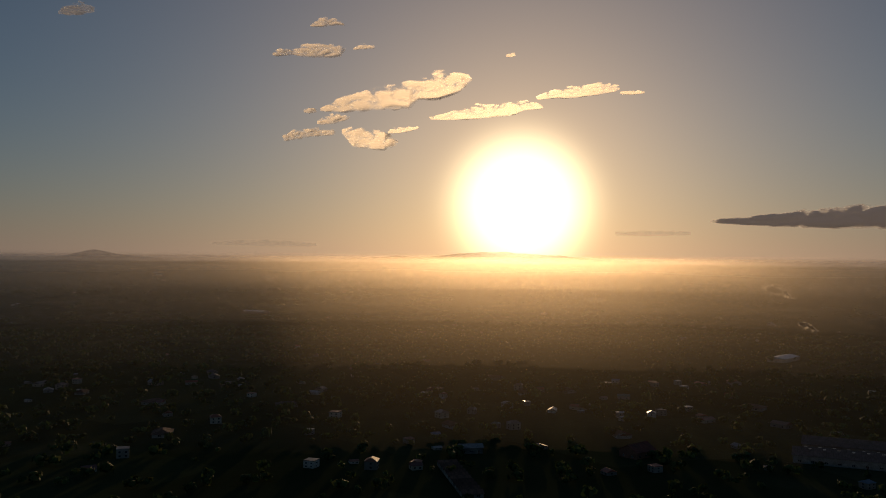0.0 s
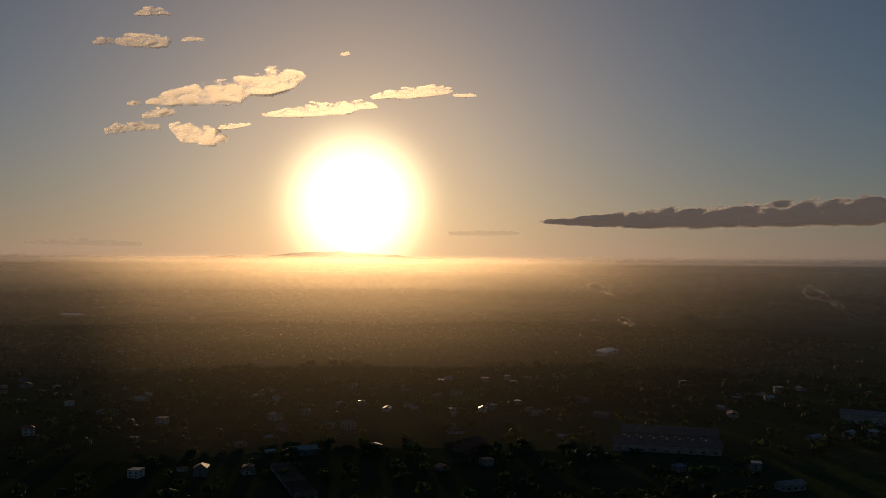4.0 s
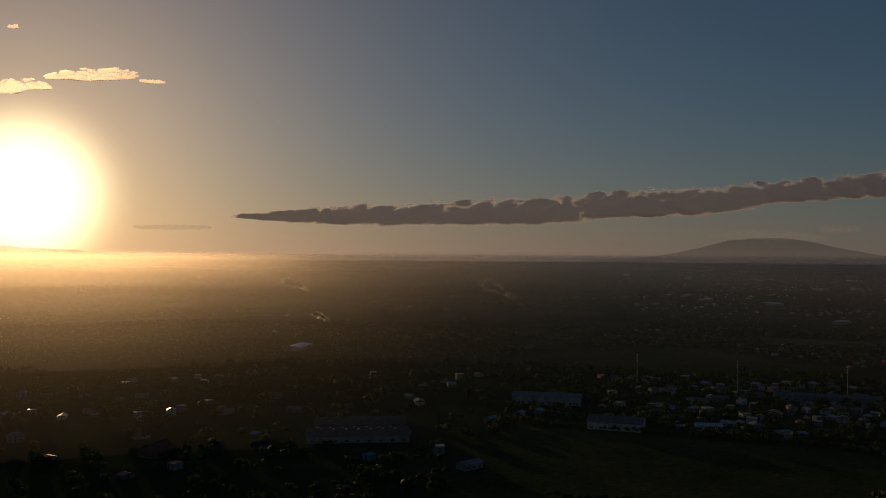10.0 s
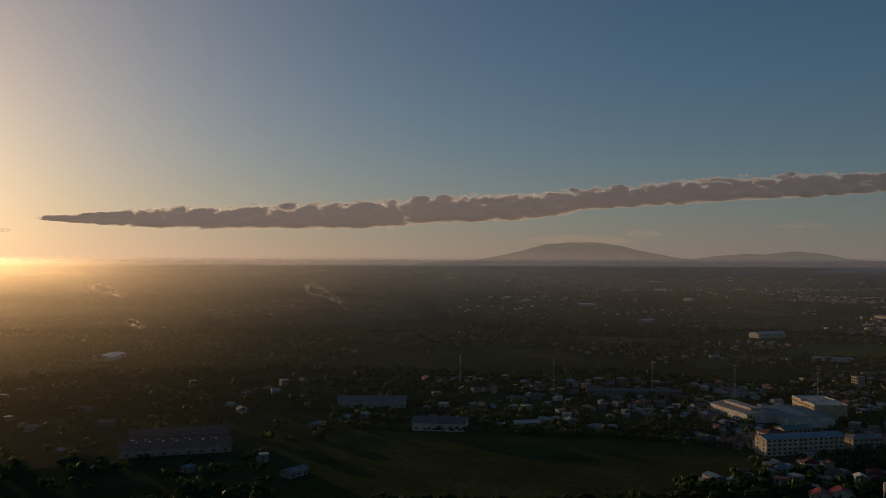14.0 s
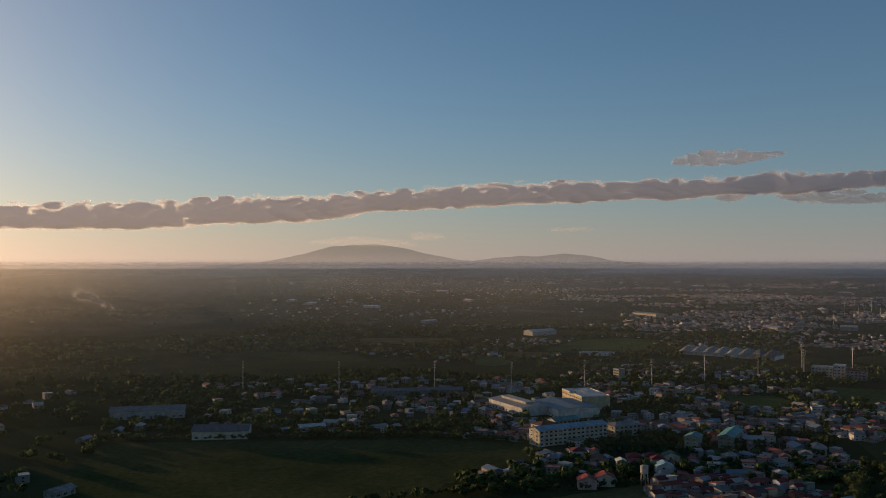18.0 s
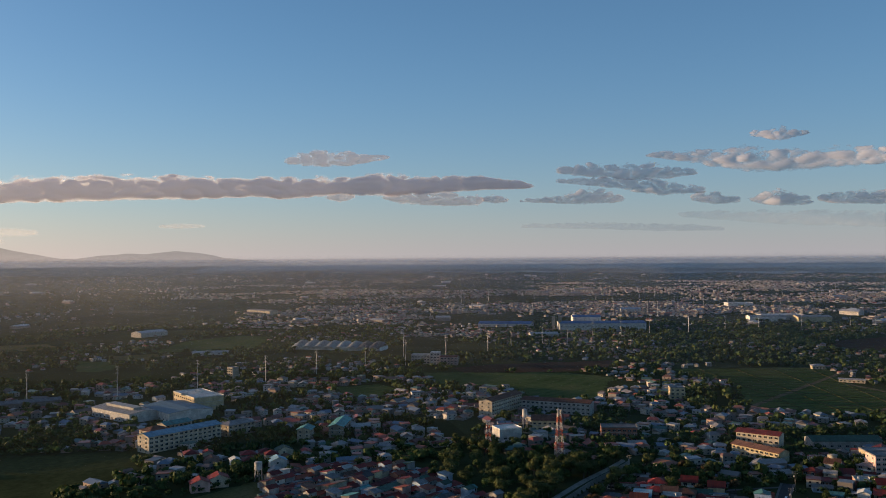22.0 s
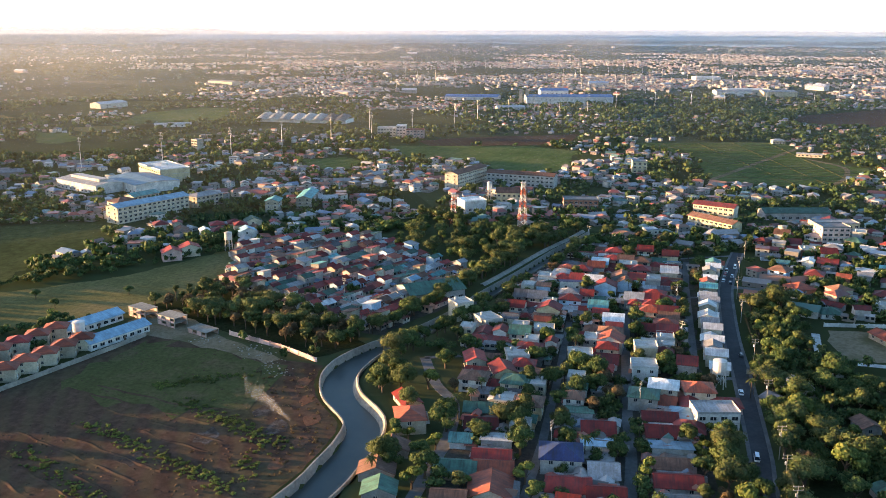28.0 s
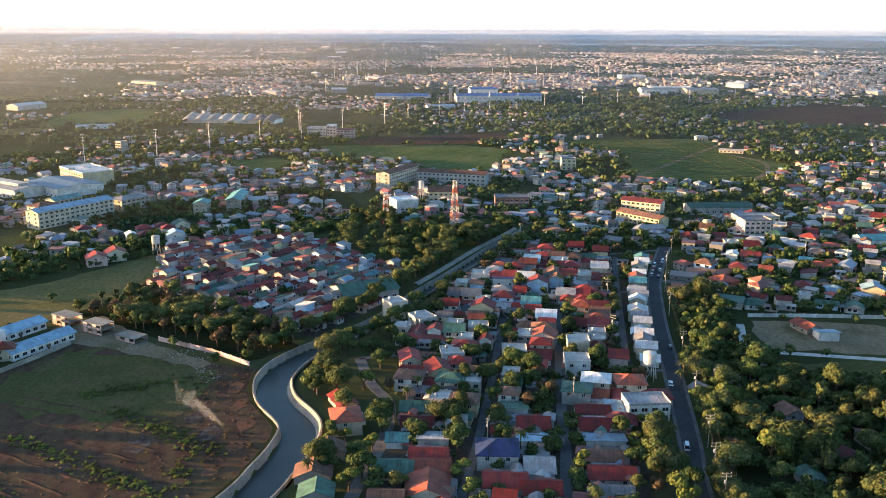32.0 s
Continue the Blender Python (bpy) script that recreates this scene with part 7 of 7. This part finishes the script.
cloud([(70.8, 6.49, 0.18), (72.7, 6.64, 0.53), (74.9, 6.65, 0.46), (77.7, 6.73, 0.09)], 12, HEAP, PALE, 1.5)
cloud([(100.5, 7.71, 0.14), (102.3, 7.54, 0.41), (104.1, 7.6, 0.1)], 13, HEAP, PALE, 1.5)
cloud([(96.2, 2.84, 0.18), (102.1, 2.49, 0.45), (107.9, 2.27, 0.5), (116, 2.3, 0.2)], 14, STREAK, VEIL, 1.0)
cloud([(86.2, 2.19, 0.11), (90.7, 2.17, 0.22), (95.3, 1.99, 0.25), (99.1, 1.86, 0.11)], 15, STREAK, VEIL, 1.0)
cloud([(63.1, 2.21, 0.07), (64.4, 2.24, 0.16), (65.9, 2.26, 0.07)], 16, STREAK, VEIL, 1.0)
cloud([(54.0, 1.81, 0.26), (55.2, 1.8, 0.25), (56.3, 1.79, 0.1)], 17, STREAK, VEIL, 1.0)
cloud([(11.1, 1.7, 0.1), (13.4, 1.74, 0.2), (15.9, 1.74, 0.09)], 18, STREAK, VEIL, 1.0)
cloud([(-14.9, 0.86, 0.08), (-11.4, 0.9, 0.2), (-8.2, 0.82, 0.1)], 19, STREAK, VEIL, 1.0)
cloud([(47.5, 1.4, 0.06), (50, 1.5, 0.32), (53, 1.4, 0.26), (54.5, 1.25, 0.05)], 20, STREAK, VEIL, 1.0)
cloud([(-8.1, 9.53, 0.1), (-6.5, 9.93, 0.53), (-4.4, 10.25, 0.7), (-2.3, 10.6, 0.9), (-1.6, 10.95, 0.68), (-0.3, 11.2, 0.8), (1.1, 11.51, 0.66), (1.8, 11.65, 0.17)], 21, GOLD, SUNNY, 1.7)
cloud([(-9.2, 9.44, 0.1), (-8.8, 9.46, 0.17), (-8.3, 9.47, 0.1)], 22, GOLD, SUNNY, 1.7)
cloud([(-8.3, 8.75, 0.21), (-7.3, 8.95, 0.31), (-6.2, 9.12, 0.14)], 23, GOLD, SUNNY, 1.7)
cloud([(-10.5, 7.68, 0.23), (-9.7, 7.86, 0.3), (-8.7, 8.07, 0.29), (-7.1, 8.1, 0.16)], 24, GOLD, SUNNY, 1.7)
cloud([(-6.7, 8.15, 0.2), (-5.9, 7.87, 0.69), (-4.7, 7.71, 0.65), (-3.9, 7.66, 0.59), (-3.0, 7.5, 0.14)], 25, GOLD, SUNNY, 1.7)
cloud([(-3.7, 8.24, 0.1), (-2.9, 8.33, 0.18), (-1.7, 8.53, 0.08)], 26, GOLD, SUNNY, 1.7)
cloud([(-1.0, 9.17, 0.12), (0.3, 9.27, 0.24), (2.1, 9.53, 0.44), (4.3, 9.73, 0.44), (5.3, 9.95, 0.31), (6.5, 9.94, 0.16)], 27, GOLD, SUNNY, 1.7)
cloud([(6.0, 10.42, 0.12), (7.1, 10.66, 0.25), (8.5, 10.77, 0.39), (10.1, 10.98, 0.42), (11.4, 10.96, 0.17)], 28, GOLD, SUNNY, 1.7)
cloud([(11.4, 10.67, 0.09), (12.2, 10.66, 0.13), (13.0, 10.66, 0.05)], 29, GOLD, SUNNY, 1.7)
cloud([(-8.8, 14.79, 0.11), (-7.9, 15.02, 0.3), (-7.1, 15.03, 0.17), (-6.6, 14.92, 0.07)], 30, GOLD, SUNNY, 1.7)
cloud([(-11.2, 12.91, 0.17), (-10.5, 13.05, 0.24), (-9.9, 13.08, 0.15), (-9.3, 13.13, 0.35), (-8.0, 13.26, 0.47), (-6.8, 13.33, 0.38), (-6.4, 13.48, 0.09)], 31, GOLD, SUNNY, 1.7)
cloud([(-6.0, 13.45, 0.1), (-5.4, 13.59, 0.17), (-4.6, 13.58, 0.06)], 32, GOLD, SUNNY, 1.7)
cloud([(4.0, 13.14, 0.08), (4.3, 13.15, 0.14), (4.7, 13.19, 0.06)], 33, GOLD, SUNNY, 1.7)
cloud([(-24.0, 14.36, 0.16), (-23.0, 14.63, 0.38), (-21.8, 14.74, 0.16)], 34, GOLD, SUNNY, 1.7)

# ---- smoke ----
def gauze_material(dense, ragged, through_it, relief, forward=0.0, fine=1.0, name="smoke"):
    m, nt, p = base(name, 1.0, 0.0)
    nt.nodes.remove(p)
    df, tl, body, mixed, uv, sep, bump = (nt.nodes.new("ShaderNode" + k) for k in ("BsdfDiffuse", "BsdfTranslucent", "MixShader", "MixShader", "UVMap", "SeparateXYZ", "Bump"))
    df.inputs[0].default_value = tl.inputs[0].default_value = (0.97, 0.95, 0.95, 1)
    body.inputs[0].default_value = through_it
    nt.links.new(df.outputs[0], body.inputs[1])
    nt.links.new(tl.outputs[0], body.inputs[2])
    uv.uv_map = "span"
    nt.links.new(uv.outputs[0], sep.inputs[0])

    def do(op, x, y):
        n = nt.nodes.new("ShaderNodeMath")
        n.operation = op
        for k, v in enumerate((x, y)):
            if isinstance(v, float):
                n.inputs[k].default_value = v
            else:
                nt.links.new(v, n.inputs[k])
        return n.outputs[0]
    lumps, wisps = link_noise(nt, 0.006 * fine, 2.5, 0.5), link_noise(nt, 0.018 * fine, 3.0, 0.5)
    rim = do("SUBTRACT", 0.72, do("POWER", do("ABSOLUTE", sep.outputs[1], 0.0), 1.6))
    rough = do("ADD", do("MULTIPLY", do("SUBTRACT", lumps, 0.5), ragged), do("MULTIPLY", do("SUBTRACT", wisps, 0.5), ragged * 0.45))
    rough = do("MULTIPLY", rough, do("ADD", 0.75, do("MULTIPLY", sep.outputs[1], 0.35)))
    thick = do("ADD", rim, rough)
    fade = ramp(nt, do("ABSOLUTE", sep.outputs[1], 0.0), [(0.55, 1.0), (0.98, 0.0)])
    nt.links.new(do("MULTIPLY", fade, ramp(nt, thick, [(0.08, 0.0), (0.35, dense * 0.5), (0.7, dense)])), mixed.inputs[0])
    bump.inputs["Strength"].default_value, bump.inputs["Distance"].default_value = 0.8, relief
    nt.links.new(do("ADD", thick, do("MULTIPLY", wisps, 0.3)), bump.inputs["Height"])
    if relief:
        nt.links.new(bump.outputs[0], df.inputs["Normal"])
    nt.links.new(nt.nodes.new("ShaderNodeBsdfTransparent").outputs[0], mixed.inputs[1])
    if forward:
        body = forward_lobe(nt, body, (1.0, 0.93, 0.82), forward)
    nt.links.new(body.outputs[0], mixed.inputs[2])
    nt.links.new(mixed.outputs[0], nt.nodes["Material Output"].inputs[0])
    return m


FAR_SMOKE = vapour("far_smoke", (0.85, 0.8, 0.72), 0.34, 0.05, 0.3, 0.7, 0.6)


def smoke(x, y, z, size, drift, mat, label, seed):
    g, Vs, Ts, n = np.random.default_rng(seed), [], [], 0
    for k in range(46):
        t = k / 45
        V, T = BALL2
        rad = size * (0.02 + 0.1 * t) * g.uniform(0.7, 1.3)
        c = np.array([x, y, z]) + size * np.array([drift[0] * t ** 1.3, drift[1] * t ** 1.3, drift[2] * t]) + g.normal(size=3) * rad * 0.6
        c[2] = max(c[2], z + rad * 0.7)
        Vs.append(V * rad * (1 + g.uniform(-0.3, 0.3, (len(V), 1))) + c), Ts.append(T + n)
        n += len(V)
    tagged(new("smoke", tri_mesh("smoke", np.concatenate(Vs), np.concatenate(Ts), [mat], smooth=True)), label, "smoke", kind="stuff")


GAUZE = gauze_material(0.065, 2.8, 0.4, 0.0, 0.0, 70.0, "smoke")
bm = bmesh.new()  # gauzy veils of smoke, wider as they drift off the ground fire
uvs = bm.loops.layers.uv.new("span")
for veil in range(3):
    rows = []
    for k in range(15):
        t = k / 14
        c = Vector((277 + 11 * t + 1.2 * veil, 87 + (13 + 4 * veil) * t, 0.25 + (5.5 + veil) * t ** 1.2))
        w = 0.5 + (3.6 + 0.9 * veil) * t
        rows.append([bm.verts.new(c + Vector((0.5 * w * v, 0.25 * w * v * (-1) ** veil, max(w * v * 0.9, -c.z + 0.1)))) for v in (-1, -0.5, 0, 0.5, 1)])
    for k in range(14):
        for j in range(4):
            f = bm.faces.new((rows[k][j], rows[k + 1][j], rows[k + 1][j + 1], rows[k][j + 1]))
            for lp, (u, v) in zip(f.loops, ((k, j), (k + 1, j), (k + 1, j + 1), (k, j + 1))):
                lp[uvs].uv = (u, v / 2 - 1)
tagged(part("smoke", bm, GAUZE, smooth=True), "thin white smoke drifting from a field fire", "smoke", kind="stuff")
for az, d, size, k in ((35.6, 2700, 88, 5), (23.4, 1800, 36, 6), (22.0, 3300, 70, 7)):
    x, y, z, s = far_place(az, d)
    smoke(x, y, z, size, (-0.9, 0.4, 0.5), FAR_SMOKE, "far pale smoke drifting over the plain", k)

# ---- see-through ring sheets that stand in for haze over the far plain ----
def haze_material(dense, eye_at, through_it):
    """Haze put into a see-through sheet: densest at the eye's height, thinning out above it and towards the ground."""
    m, nt, p = base("haze_sheet", 1.0, 0.0)
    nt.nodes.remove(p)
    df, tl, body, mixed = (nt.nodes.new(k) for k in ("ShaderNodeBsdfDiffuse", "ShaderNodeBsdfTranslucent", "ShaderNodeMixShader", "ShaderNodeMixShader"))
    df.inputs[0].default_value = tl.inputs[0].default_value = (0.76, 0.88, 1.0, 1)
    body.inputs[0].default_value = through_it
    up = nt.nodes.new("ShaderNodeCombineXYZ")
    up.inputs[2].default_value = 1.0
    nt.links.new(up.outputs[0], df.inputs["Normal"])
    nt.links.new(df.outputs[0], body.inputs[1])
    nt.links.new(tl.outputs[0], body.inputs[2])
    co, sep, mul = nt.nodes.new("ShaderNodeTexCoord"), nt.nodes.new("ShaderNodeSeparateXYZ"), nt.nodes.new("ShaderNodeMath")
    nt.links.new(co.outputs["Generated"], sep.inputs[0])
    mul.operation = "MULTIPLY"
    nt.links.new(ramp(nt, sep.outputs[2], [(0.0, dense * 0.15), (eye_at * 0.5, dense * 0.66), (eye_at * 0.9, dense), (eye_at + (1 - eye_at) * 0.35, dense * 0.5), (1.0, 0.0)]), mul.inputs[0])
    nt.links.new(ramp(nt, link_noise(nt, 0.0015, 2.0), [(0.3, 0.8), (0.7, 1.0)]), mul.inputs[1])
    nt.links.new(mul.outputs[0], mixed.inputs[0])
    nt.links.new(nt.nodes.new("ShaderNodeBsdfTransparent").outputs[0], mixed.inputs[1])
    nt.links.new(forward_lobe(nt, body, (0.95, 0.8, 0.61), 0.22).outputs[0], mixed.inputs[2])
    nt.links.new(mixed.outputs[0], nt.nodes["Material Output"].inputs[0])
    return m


# rings round the camera; their bluish tint veils what lies behind
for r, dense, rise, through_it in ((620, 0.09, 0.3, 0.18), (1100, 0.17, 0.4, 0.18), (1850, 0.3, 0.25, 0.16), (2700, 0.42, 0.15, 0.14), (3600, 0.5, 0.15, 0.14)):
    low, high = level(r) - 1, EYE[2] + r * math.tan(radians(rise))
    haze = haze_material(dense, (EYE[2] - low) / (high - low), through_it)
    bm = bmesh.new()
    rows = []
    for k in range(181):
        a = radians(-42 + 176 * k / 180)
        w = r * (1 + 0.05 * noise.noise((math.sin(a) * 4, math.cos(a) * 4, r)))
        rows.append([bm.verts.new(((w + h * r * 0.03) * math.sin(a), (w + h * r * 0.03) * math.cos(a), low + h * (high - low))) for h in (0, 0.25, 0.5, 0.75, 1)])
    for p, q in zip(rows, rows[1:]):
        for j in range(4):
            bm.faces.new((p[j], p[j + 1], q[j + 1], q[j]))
    tagged(part("haze_bank", bm, haze, smooth=True), "see-through ring sheet standing in for far haze", "haze", kind="stuff")
